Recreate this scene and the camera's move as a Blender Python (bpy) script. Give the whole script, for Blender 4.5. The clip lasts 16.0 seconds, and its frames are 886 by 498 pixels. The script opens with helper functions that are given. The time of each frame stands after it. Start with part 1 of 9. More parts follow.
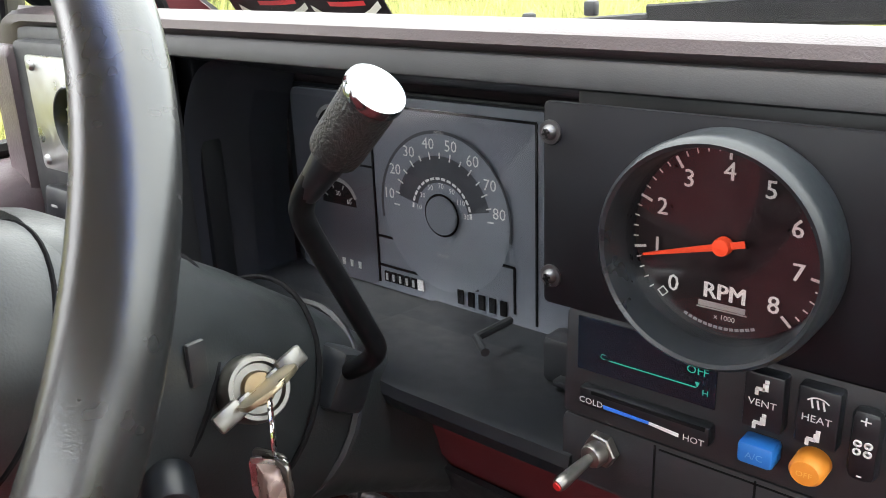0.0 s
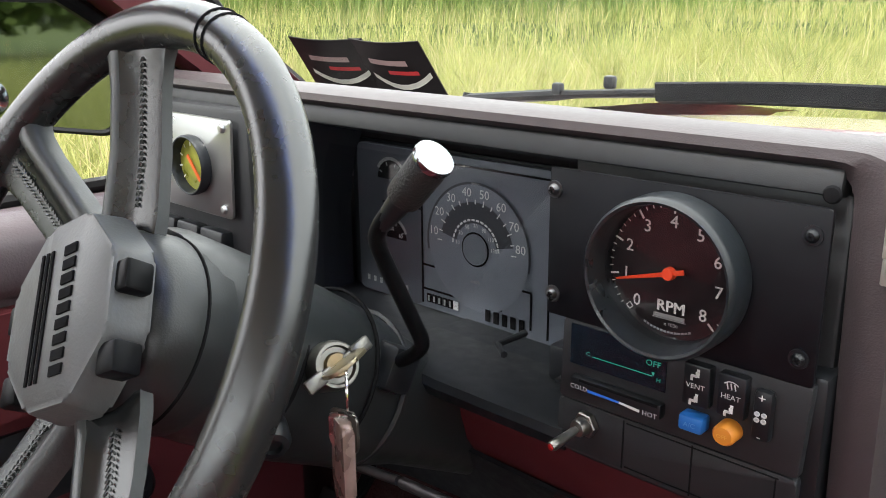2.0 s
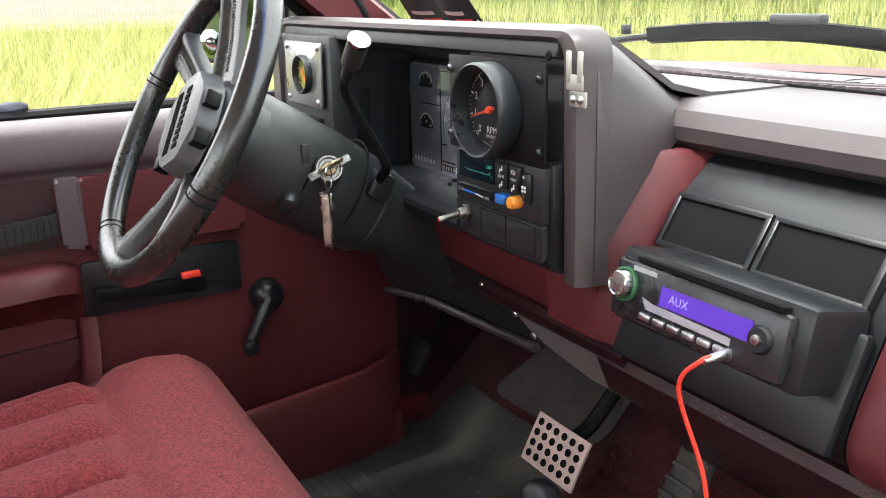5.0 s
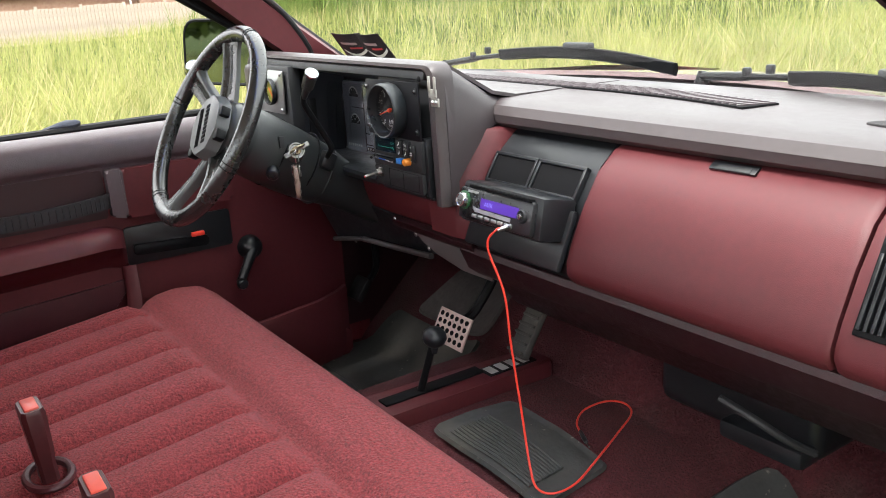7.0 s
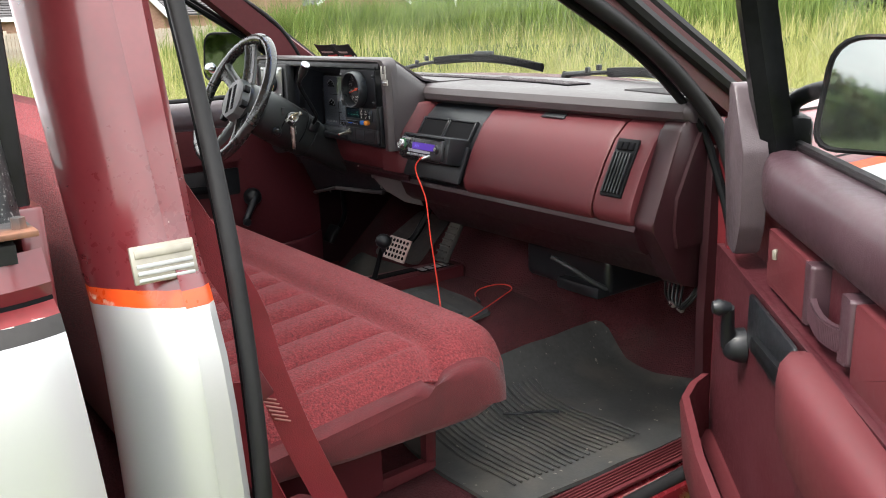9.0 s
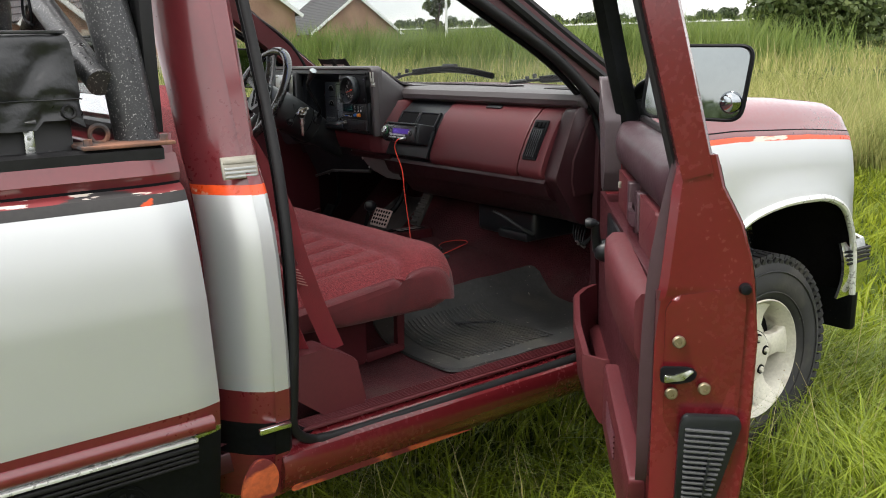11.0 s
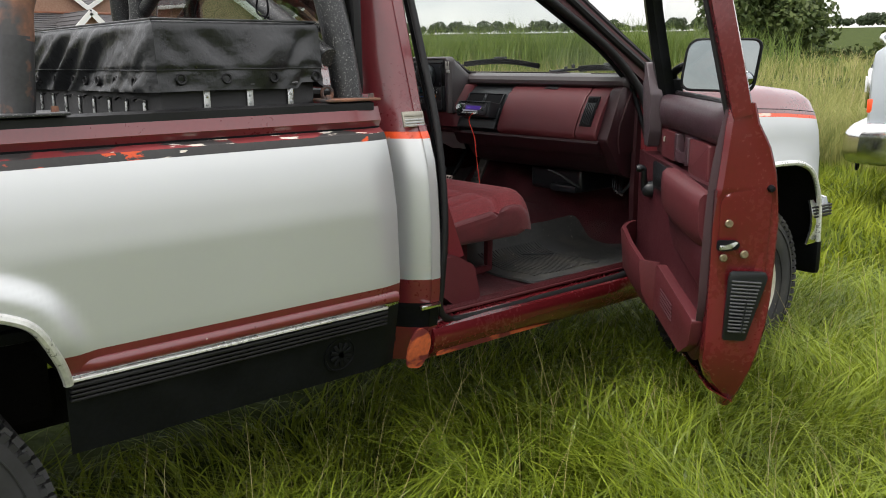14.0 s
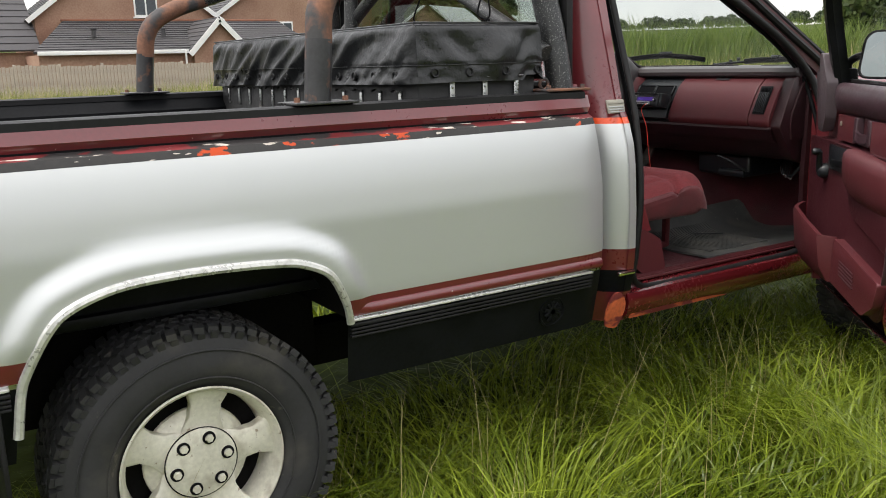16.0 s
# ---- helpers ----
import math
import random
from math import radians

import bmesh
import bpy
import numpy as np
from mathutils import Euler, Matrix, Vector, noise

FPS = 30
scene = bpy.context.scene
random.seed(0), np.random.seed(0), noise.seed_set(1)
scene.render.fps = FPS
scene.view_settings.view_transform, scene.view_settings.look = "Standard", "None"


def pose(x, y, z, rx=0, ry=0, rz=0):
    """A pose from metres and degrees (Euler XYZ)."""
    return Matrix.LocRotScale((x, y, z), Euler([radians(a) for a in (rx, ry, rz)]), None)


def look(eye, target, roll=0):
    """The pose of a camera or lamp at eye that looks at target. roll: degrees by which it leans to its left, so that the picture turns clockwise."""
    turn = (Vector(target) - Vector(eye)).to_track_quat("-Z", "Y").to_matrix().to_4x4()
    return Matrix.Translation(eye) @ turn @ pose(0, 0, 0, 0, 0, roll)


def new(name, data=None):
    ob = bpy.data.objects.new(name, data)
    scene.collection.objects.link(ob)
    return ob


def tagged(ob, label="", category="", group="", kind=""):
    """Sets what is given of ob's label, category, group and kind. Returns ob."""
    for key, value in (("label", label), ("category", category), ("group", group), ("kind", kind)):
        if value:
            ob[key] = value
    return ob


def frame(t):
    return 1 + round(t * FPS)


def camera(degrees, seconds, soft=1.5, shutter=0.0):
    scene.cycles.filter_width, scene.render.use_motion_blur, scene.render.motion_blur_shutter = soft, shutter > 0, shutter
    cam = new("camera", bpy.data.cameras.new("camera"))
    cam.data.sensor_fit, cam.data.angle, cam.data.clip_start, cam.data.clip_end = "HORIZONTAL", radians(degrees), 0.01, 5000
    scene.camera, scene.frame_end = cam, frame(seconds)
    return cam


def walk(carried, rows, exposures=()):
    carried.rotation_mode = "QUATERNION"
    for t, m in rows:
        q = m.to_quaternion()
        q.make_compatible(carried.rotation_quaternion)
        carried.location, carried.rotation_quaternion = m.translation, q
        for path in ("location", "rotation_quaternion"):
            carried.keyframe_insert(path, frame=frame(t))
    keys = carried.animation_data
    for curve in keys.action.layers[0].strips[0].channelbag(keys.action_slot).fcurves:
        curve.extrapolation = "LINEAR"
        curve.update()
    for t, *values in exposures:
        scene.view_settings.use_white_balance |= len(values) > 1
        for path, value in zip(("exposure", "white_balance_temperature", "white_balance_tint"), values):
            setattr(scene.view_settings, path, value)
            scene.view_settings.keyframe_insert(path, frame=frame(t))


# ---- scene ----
cam = camera(54.2, 16.0, 0.95)
PATH = [
    (0, (0.004, 2.029, 1.459), (-1.238, 3.452, 0.8), -2.3),
    (0.5, (0.009, 2.009, 1.452), (-1.243, 3.428, 0.807), -1.5),
    (1, (0.021, 1.987, 1.459), (-1.276, 3.393, 0.876), -1.1),
    (1.5, (0.059, 1.955, 1.483), (-1.236, 3.374, 0.926), -0.9),
    (2, (0.105, 1.915, 1.496), (-1.214, 3.309, 0.935), -0.5),
    (2.5, (0.15, 1.879, 1.49), (-1.221, 3.224, 0.933), 0.1),
    (3, (0.211, 1.871, 1.464), (-1.198, 3.179, 0.911), 1.2),
    (3.5, (0.29, 1.889, 1.44), (-1.159, 3.141, 0.864), 1.5),
    (4, (0.376, 1.902, 1.43), (-1.143, 3.069, 0.855), 1.7),
    (4.2, (0.414, 1.905, 1.425), (-1.167, 2.979, 0.838), 1.5),
    (6.3, (0.979, 1.735, 1.532), (-0.718, 2.635, 0.973), -2.1),
    (6.5, (1.034, 1.701, 1.536), (-0.642, 2.638, 0.975), -2.4),
    (7, (1.183, 1.581, 1.54), (-0.417, 2.634, 0.963), -3.5),
    (7.5, (1.326, 1.498, 1.562), (-0.274, 2.558, 1.001), -4.4),
    (8, (1.538, 1.431, 1.524), (-0.056, 2.499, 0.961), -3.4),
    (8.5, (1.732, 1.322, 1.527), (0.154, 2.43, 0.997), -2.1),
    (9, (1.908, 1.145, 1.509), (0.341, 2.279, 1.001), -2.1),
    (9.5, (2.103, 1.051, 1.504), (0.549, 2.212, 1.018), -1.6),
    (10, (2.302, 0.959, 1.492), (0.737, 2.097, 0.988), -1.4),
    (10.2, (2.352, 0.914, 1.486), (0.784, 2.055, 0.995), -1.6),
    (12.3, (2.766, 0.402, 1.44), (1.217, 1.604, 1.05), -0.6),
    (12.5, (2.762, 0.333, 1.446), (1.238, 1.566, 1.049), -0.7),
    (13, (2.772, 0.145, 1.435), (1.291, 1.429, 1.039), -1.1),
    (13.5, (2.819, 0.027, 1.432), (1.345, 1.324, 1.052), -1.0),
    (14, (2.91, -0.111, 1.414), (1.411, 1.142, 0.985), -0.6),
    (14.5, (2.927, -0.22, 1.42), (1.386, 0.985, 1.004), -1.0),
    (15, (2.9, -0.38, 1.411), (1.328, 0.789, 1.005), -1.4),
    (15.5, (2.935, -0.513, 1.408), (1.36, 0.649, 0.999), -1.3),
    (16, (3.023, -0.593, 1.405), (1.377, 0.462, 0.981), -1.6),
]
EXPOSURES = [(0.0, 2.95), (0.5, 2.92), (1.0, 2.75), (1.5, 2.52), (2.5, 2.3), (3.5, 2.6), (4.0, 2.85), (6.3, 2.55), (6.5, 2.5), (7.0, 2.45), (8.0, 2.55), (8.5, 2.45), (9.0, 2.08), (10.0, 1.6), (12.5, 0.95), (16.0, 0.90)]
walk(cam, [(t, look(eye, target, roll)) for t, eye, target, roll in PATH], EXPOSURES)

# ---------------------------------------------------------------- world and light
world = bpy.data.worlds.new("sky")
scene.world = world
world.use_nodes = True
wn, wl = world.node_tree.nodes, world.node_tree.links
wn.clear()
SUN_ELEV, SUN_TURN = radians(52), radians(184)
sky = wn.new("ShaderNodeTexSky")
sky.sky_type = "NISHITA"
sky.sun_disc = False
sky.sun_elevation, sky.sun_rotation = SUN_ELEV, SUN_TURN
sky.air_density, sky.dust_density = 1.0, 2.5
tc = wn.new("ShaderNodeTexCoord")
stretch = wn.new("ShaderNodeMapping")
stretch.inputs["Scale"].default_value = (1.0, 1.0, 3.2)
cl = wn.new("ShaderNodeTexNoise")
cl.inputs["Scale"].default_value = 2.6
cl.inputs["Detail"].default_value = 7
cl.inputs["Roughness"].default_value = 0.55
ramp = wn.new("ShaderNodeValToRGB")
ramp.color_ramp.elements[0].position, ramp.color_ramp.elements[0].color = 0.36, (5.4, 5.5, 5.7, 1)
ramp.color_ramp.elements[1].position, ramp.color_ramp.elements[1].color = 0.62, (8.8, 8.5, 8.2, 1)
mixc = wn.new("ShaderNodeMixRGB")
mixc.inputs[0].default_value = 0.88
bg = wn.new("ShaderNodeBackground")
bg.inputs["Strength"].default_value = 0.13
wo = wn.new("ShaderNodeOutputWorld")
wl.new(tc.outputs["Generated"], stretch.inputs["Vector"])
wl.new(stretch.outputs["Vector"], cl.inputs["Vector"])
wl.new(cl.outputs["Fac"], ramp.inputs["Fac"])
wl.new(sky.outputs["Color"], mixc.inputs[1])
sep = wn.new("ShaderNodeSeparateXYZ")
rise = wn.new("ShaderNodeMapRange")
rise.inputs[1].default_value, rise.inputs[2].default_value = 0.0, 0.55
rise.inputs[3].default_value, rise.inputs[4].default_value = 0.60, 1.22
dim = wn.new("ShaderNodeMixRGB")
dim.blend_type = "MULTIPLY"
dim.inputs[0].default_value = 1.0
wl.new(tc.outputs["Generated"], sep.inputs[0])
wl.new(sep.outputs["Z"], rise.inputs[0])
wl.new(ramp.outputs["Color"], dim.inputs[1])
wl.new(rise.outputs[0], dim.inputs[2])
wl.new(dim.outputs["Color"], mixc.inputs[2])
wl.new(mixc.outputs["Color"], bg.inputs["Color"])
wl.new(bg.outputs["Background"], wo.inputs["Surface"])
sun = bpy.data.lights.new("sun", "SUN")
sun.energy, sun.angle, sun.color = 1.5, radians(12), (1.0, 0.96, 0.9)
sun_ob = new("sun", sun)
sun_ob.matrix_world = look((0, 0, 30), (0 + 30 * math.sin(SUN_TURN) * -0.6, 30 * math.cos(SUN_TURN) * -0.6, 0))

# area lamp added at the rear window, brightening the cabin beyond the sky's light
pane_light = bpy.data.lights.new("rear_window_fill", "AREA")
pane_light.shape, pane_light.size, pane_light.size_y = "RECTANGLE", 1.44, 0.34
pane_light.energy, pane_light.color = 1.2, (0.93, 0.97, 1.0)
pane_light_ob = new("rear_window_fill", pane_light)
pane_light_ob.matrix_world = look((0, 1.345, 1.505), (0, 2.6, 1.25))


# ---------------------------------------------------------------- materials
def mat(name, col, rough=0.5, metal=0.0, var=0.1, scale=6.0, fine=90.0, bump=0.0, bscale=300.0, col2=None, rvar=0.1, coat=0.0, spec=0.5, sheen=0.0, bdist=0.002, island=False, detail=4):
    """A procedural surface: a base colour that varies at two scales, uneven gloss and fine relief."""
    m = bpy.data.materials.new(name)
    m.use_nodes = True
    nt = m.node_tree
    N, L = nt.nodes, nt.links
    p = N["Principled BSDF"]
    co = N.new("ShaderNodeTexCoord")
    big = N.new("ShaderNodeTexNoise")
    big.inputs["Scale"].default_value, big.inputs["Detail"].default_value = scale, detail
    small = N.new("ShaderNodeTexNoise")
    small.inputs["Scale"].default_value, small.inputs["Detail"].default_value = fine, 2
    add = N.new("ShaderNodeMath")
    add.operation = "MULTIPLY_ADD"
    add.inputs[1].default_value, add.inputs[2].default_value = 0.6, 0.0
    add2 = N.new("ShaderNodeMath")
    add2.operation = "MULTIPLY_ADD"
    add2.inputs[1].default_value = 0.4
    mx = N.new("ShaderNodeMixRGB")
    c2 = col2 or tuple(min(1.0, c * (1 + var)) for c in col)
    c1 = col if col2 else tuple(c * (1 - var) for c in col)
    mx.inputs[1].default_value, mx.inputs[2].default_value = (*c1, 1), (*c2, 1)
    L.new(co.outputs["Object"], big.inputs["Vector"])
    L.new(co.outputs["Object"], small.inputs["Vector"])
    L.new(big.outputs["Fac"], add.inputs[0])
    L.new(small.outputs["Fac"], add2.inputs[0])
    L.new(add.outputs[0], add2.inputs[2])
    con = N.new("ShaderNodeMapRange")
    con.inputs[1].default_value, con.inputs[2].default_value = 0.36, 0.64
    L.new(add2.outputs[0], con.inputs[0])
    if island:
        geo = N.new("ShaderNodeNewGeometry")
        mi = N.new("ShaderNodeMixRGB")
        mi.inputs[0].default_value = 0.6
        L.new(con.outputs[0], mi.inputs[1])
        L.new(geo.outputs["Random Per Island"], mi.inputs[2])
        L.new(mi.outputs[0], mx.inputs[0])
    else:
        L.new(con.outputs[0], mx.inputs[0])
    L.new(mx.outputs[0], p.inputs["Base Color"])
    mr = N.new("ShaderNodeMapRange")
    mr.inputs[3].default_value, mr.inputs[4].default_value = max(0.02, rough - rvar), min(1.0, rough + rvar)
    L.new(con.outputs[0], mr.inputs[0])
    L.new(mr.outputs[0], p.inputs["Roughness"])
    p.inputs["Metallic"].default_value = metal
    p.inputs["Specular IOR Level"].default_value = spec
    p.inputs["Coat Weight"].default_value = coat
    p.inputs["Coat Roughness"].default_value = 0.12
    if sheen:
        p.inputs["Sheen Weight"].default_value = sheen
        p.inputs["Sheen Roughness"].default_value = 0.5
    if bump:
        bt = N.new("ShaderNodeTexNoise")
        bt.inputs["Scale"].default_value, bt.inputs["Detail"].default_value = bscale, 3
        bu = N.new("ShaderNodeBump")
        bu.inputs["Strength"].default_value, bu.inputs["Distance"].default_value = bump, bdist
        L.new(co.outputs["Object"], bt.inputs["Vector"])
        L.new(bt.outputs["Fac"], bu.inputs["Height"])
        L.new(bu.outputs["Normal"], p.inputs["Normal"])
    return m


def worn(m, col, scale, lo, hi, stretch_y=1.0, rough=0.6):
    """Lays chips or stains of another colour over a material, in ragged patches."""
    nt = m.node_tree
    N, L = nt.nodes, nt.links
    p = N["Principled BSDF"]
    src = p.inputs["Base Color"].links[0].from_socket
    co = N.new("ShaderNodeTexCoord")
    mp = N.new("ShaderNodeMapping")
    mp.inputs["Scale"].default_value = (1, stretch_y, 1)
    mp.inputs["Location"].default_value = (scale * 0.37, scale * 0.11, 0)
    nz = N.new("ShaderNodeTexNoise")
    nz.inputs["Scale"].default_value, nz.inputs["Detail"].default_value = scale, 6
    r = N.new("ShaderNodeMapRange")
    r.inputs[1].default_value, r.inputs[2].default_value = lo, hi
    mx = N.new("ShaderNodeMixRGB")
    mx.inputs[2].default_value = (*col, 1)
    L.new(co.outputs["Object"], mp.inputs["Vector"])
    L.new(mp.outputs["Vector"], nz.inputs["Vector"])
    L.new(nz.outputs["Fac"], r.inputs[0])
    L.new(r.outputs[0], mx.inputs[0])
    L.new(src, mx.inputs[1])
    L.new(mx.outputs[0], p.inputs["Base Color"])
    return m


def thin_glass(name, tint, gloss=0.08):
    """A pane: clear, with a mirror share that grows at a grazing angle."""
    m = bpy.data.materials.new(name)
    m.use_nodes = True
    N, L = m.node_tree.nodes, m.node_tree.links
    N.clear()
    tr, gl, mx, lw, pw, o = N.new("ShaderNodeBsdfTransparent"), N.new("ShaderNodeBsdfGlossy"), N.new("ShaderNodeMixShader"), N.new("ShaderNodeLayerWeight"), N.new("ShaderNodeMath"), N.new("ShaderNodeOutputMaterial")
    tr.inputs[0].default_value = (*tint, 1)
    gl.inputs["Roughness"].default_value = 0.02
    lw.inputs["Blend"].default_value = 0.5
    pw.operation = "MULTIPLY_ADD"
    pw.inputs[1].default_value, pw.inputs[2].default_value = gloss * 4, gloss * 0.4
    p2 = N.new("ShaderNodeMath")
    p2.operation = "POWER"
    p2.inputs[1].default_value = 3.5
    L.new(lw.outputs["Facing"], p2.inputs[0])
    L.new(p2.outputs[0], pw.inputs[0])
    L.new(pw.outputs[0], mx.inputs[0])
    L.new(tr.outputs[0], mx.inputs[1])
    L.new(gl.outputs[0], mx.inputs[2])
    L.new(mx.outputs[0], o.inputs["Surface"])
    return m


def glow(name, col, strength):
    m = bpy.data.materials.new(name)
    m.use_nodes = True
    p = m.node_tree.nodes["Principled BSDF"]
    p.inputs["Base Color"].default_value = (0.01, 0.01, 0.01, 1)
    p.inputs["Emission Color"].default_value = (*col, 1)
    p.inputs["Emission Strength"].default_value = strength
    return m


M_MAROON = mat("maroon_paint", (0.135, 0.016, 0.021), 0.34, var=0.10, scale=3, coat=0.9, rvar=0.08, bump=0.03, bscale=40)
M_MAROON = worn(M_MAROON, (0.5, 0.42, 0.38), 26, 0.735, 0.75)
M_BRIGHTRED = mat("red_inner_paint", (0.105, 0.0085, 0.012), 0.24, var=0.08, scale=4, coat=0.7, bump=0.05, bscale=30)
M_WHITE = mat("white_paint", (0.56, 0.575, 0.58), 0.34, 0.45, var=0.012, scale=1.2, fine=5, coat=0.5, rvar=0.012)
M_STRIPE = mat("dark_pinstripe", (0.032, 0.03, 0.03), 0.6, var=0.3, scale=12)
M_STRIPE = worn(worn(M_STRIPE, (0.6, 0.07, 0.012), 15, 0.668, 0.682, 0.5), (0.62, 0.56, 0.5), 60, 0.645, 0.66, 0.2)
M_FLAKY = mat("flaking_maroon_paint", (0.17, 0.02, 0.023), 0.5, var=0.2, scale=8)
M_FLAKY = worn(worn(M_FLAKY, (0.03, 0.028, 0.028), 14, 0.53, 0.55, 0.3), (0.62, 0.56, 0.5), 60, 0.615, 0.635, 0.18)
M_ORANGE = mat("orange_stripe", (0.75, 0.075, 0.012), 0.35, var=0.12, scale=10, coat=0.3)
M_ORANGE = worn(M_ORANGE, (0.8, 0.6, 0.5), 16, 0.64, 0.67, 0.2)
M_PRIMER = mat("orange_primer", (0.52, 0.11, 0.035), 0.8, var=0.3, scale=14, bump=0.3, bscale=60)
M_PRIMER = worn(M_PRIMER, (0.15, 0.02, 0.018), 17, 0.47, 0.53, 0.4)
M_CHROME = mat("chrome", (0.75, 0.75, 0.74), 0.14, 1.0, var=0.12, scale=8, rvar=0.08)
M_DULLCHROME = mat("worn_chrome", (0.55, 0.56, 0.55), 0.3, 1.0, var=0.2, scale=12, rvar=0.12)
M_STRIP = mat("satin_bright_strip", (0.72, 0.72, 0.71), 0.32, 0.45, var=0.12, scale=14, rvar=0.1)
M_STEEL = mat("brushed_steel", (0.48, 0.49, 0.5), 0.38, 1.0, var=0.15, scale=20, rvar=0.12)
M_BLACKTRIM = mat("black_trim", (0.0065, 0.007, 0.008), 0.38, var=0.3, spec=0.10, scale=9, bump=0.05, bscale=120)
M_RUBBER = mat("black_rubber", (0.010, 0.010, 0.011), 0.55, spec=0.28, var=0.35, scale=7, bump=0.15, bscale=90)
M_TYRE = mat("tyre_rubber", (0.022, 0.022, 0.023), 0.75, var=0.4, scale=9, bump=0.25, bscale=60)
M_TYRE = worn(worn(M_TYRE, (0.075, 0.068, 0.058), 5, 0.54, 0.8), (0.14, 0.125, 0.10), 14, 0.66, 0.74)
M_RIM = mat("cream_alloy", (0.62, 0.60, 0.51), 0.42, 0.1, var=0.14, scale=7, rvar=0.12)
M_RIM = worn(worn(M_RIM, (0.33, 0.29, 0.22), 9, 0.58, 0.72), (0.30, 0.25, 0.18), 60, 0.66, 0.72)
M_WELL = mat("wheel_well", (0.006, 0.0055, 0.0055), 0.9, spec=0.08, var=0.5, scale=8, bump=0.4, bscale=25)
M_PAD = mat("dash_pad_vinyl", (0.043, 0.034, 0.037), 0.46, spec=0.65, var=0.12, scale=5, bump=0.22, bscale=900, bdist=0.0015, rvar=0.05)
M_REDVINYL = mat("red_vinyl", (0.088, 0.0165, 0.0205), 0.50, spec=0.38, var=0.12, scale=4, bump=0.15, bscale=900, rvar=0.06)
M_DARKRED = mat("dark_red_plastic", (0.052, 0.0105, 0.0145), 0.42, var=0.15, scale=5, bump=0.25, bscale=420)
# the dark red plastic again, less than half as bright, mainly for the lower dashboard
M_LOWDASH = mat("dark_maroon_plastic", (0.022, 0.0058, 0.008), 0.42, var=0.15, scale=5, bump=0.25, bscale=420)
M_GREYVINYL = mat("plum_grey_vinyl", (0.070, 0.053, 0.060), 0.40, var=0.12, scale=5, bump=0.25, bscale=420)
M_PLUM = mat("plum_vinyl", (0.050, 0.026, 0.033), 0.38, var=0.12, scale=5, bump=0.25, bscale=520)
M_BLACKPL = mat("black_plastic", (0.0095, 0.011, 0.0135), 0.38, spec=0.42, var=0.2, scale=6, bump=0.08, bscale=1300, bdist=0.001)
M_GREYPL = mat("charcoal_plastic", (0.023, 0.0245, 0.027), 0.5, spec=0.38, var=0.12, scale=6, bump=0.10, bscale=1300, bdist=0.001)
M_GREENBLACK = mat("column_plastic", (0.0155, 0.0185, 0.0195), 0.38, spec=0.55, var=0.15, scale=8, bump=0.10, bscale=700)
M_LEATHER = mat("black_leather", (0.015, 0.0165, 0.0165), 0.27, var=0.12, scale=8, bump=0.10, bscale=1500, bdist=0.001, rvar=0.03, spec=0.8)
M_HORN = mat("grey_horn_pad", (0.095, 0.099, 0.098), 0.45, var=0.12, scale=9, bump=0.2, bscale=500, bdist=0.001)
M_SPOKE = mat("grey_soft_spoke", (0.050, 0.054, 0.054), 0.40, var=0.12, scale=9, bump=0.2, bscale=500, bdist=0.001)
M_FABRIC = mat("red_seat_fabric", (0.235, 0.034, 0.040), 0.95, var=0.50, scale=230, fine=560, bump=1.0, bscale=330, bdist=0.005, sheen=0.06, rvar=0.03)
M_VELOUR = mat("dark_red_velour", (0.105, 0.011, 0.015), 0.9, var=0.30, scale=14, fine=300, bump=0.4, bscale=500, sheen=0.12, rvar=0.03)
M_CARPET = mat("red_carpet", (0.072, 0.0125, 0.017), 1.0, var=0.35, scale=7, fine=200, bump=1.0, bscale=240, bdist=0.006, rvar=0.0)
M_CARPET = worn(M_CARPET, (0.06, 0.04, 0.035), 4, 0.55, 0.8)
M_MAT = mat("rubber_mat", (0.042, 0.043, 0.042), 0.7, var=0.35, scale=11, bump=0.4, bscale=120)
M_MAT = worn(worn(M_MAT, (0.105, 0.097, 0.082), 5, 0.48, 0.74), (0.22, 0.20, 0.17), 60, 0.68, 0.74)
M_CANVAS = mat("black_canvas", (0.014, 0.015, 0.0165), 0.36, var=0.25, scale=14, bump=0.55, bscale=38, bdist=0.006, rvar=0.10)
M_BAR = mat("speckled_black_bar", (0.022, 0.023, 0.025), 0.36, var=0.3, scale=14, bump=0.3, bscale=130)
M_SCUFFED = mat("scuffed_black_bar", (0.024, 0.024, 0.026), 0.42, var=0.35, scale=12, bump=0.2, bscale=90)
M_SCUFFED = worn(M_SCUFFED, (0.13, 0.06, 0.035), 22, 0.60, 0.70)
M_BAR = worn(M_BAR, (0.24, 0.24, 0.23), 260, 0.585, 0.67)
M_RUSTBAR = mat("rusty_bar", (0.17, 0.078, 0.047), 0.7, var=0.35, scale=16, bump=0.4, bscale=90)
M_RUSTBAR = worn(M_RUSTBAR, (0.045, 0.043, 0.045), 12, 0.48, 0.62)
M_BOX = mat("black_painted_wood", (0.012, 0.012, 0.013), 0.6, var=0.4, scale=12, bump=0.3, bscale=60)
M_BOX = worn(M_BOX, (0.16, 0.15, 0.14), 10, 0.66, 0.70)
M_DARK = mat("deep_black", (0.006, 0.006, 0.007), 0.9, var=0.3, spec=0.12)
M_ALU = mat("aluminium_plate", (0.40, 0.41, 0.41), 0.35, 0.9, var=0.06, scale=10, bump=0.05, bscale=500)
M_SILVER = mat("silver_badge", (0.33, 0.31, 0.26), 0.45, 0.6, var=0.12, scale=40)
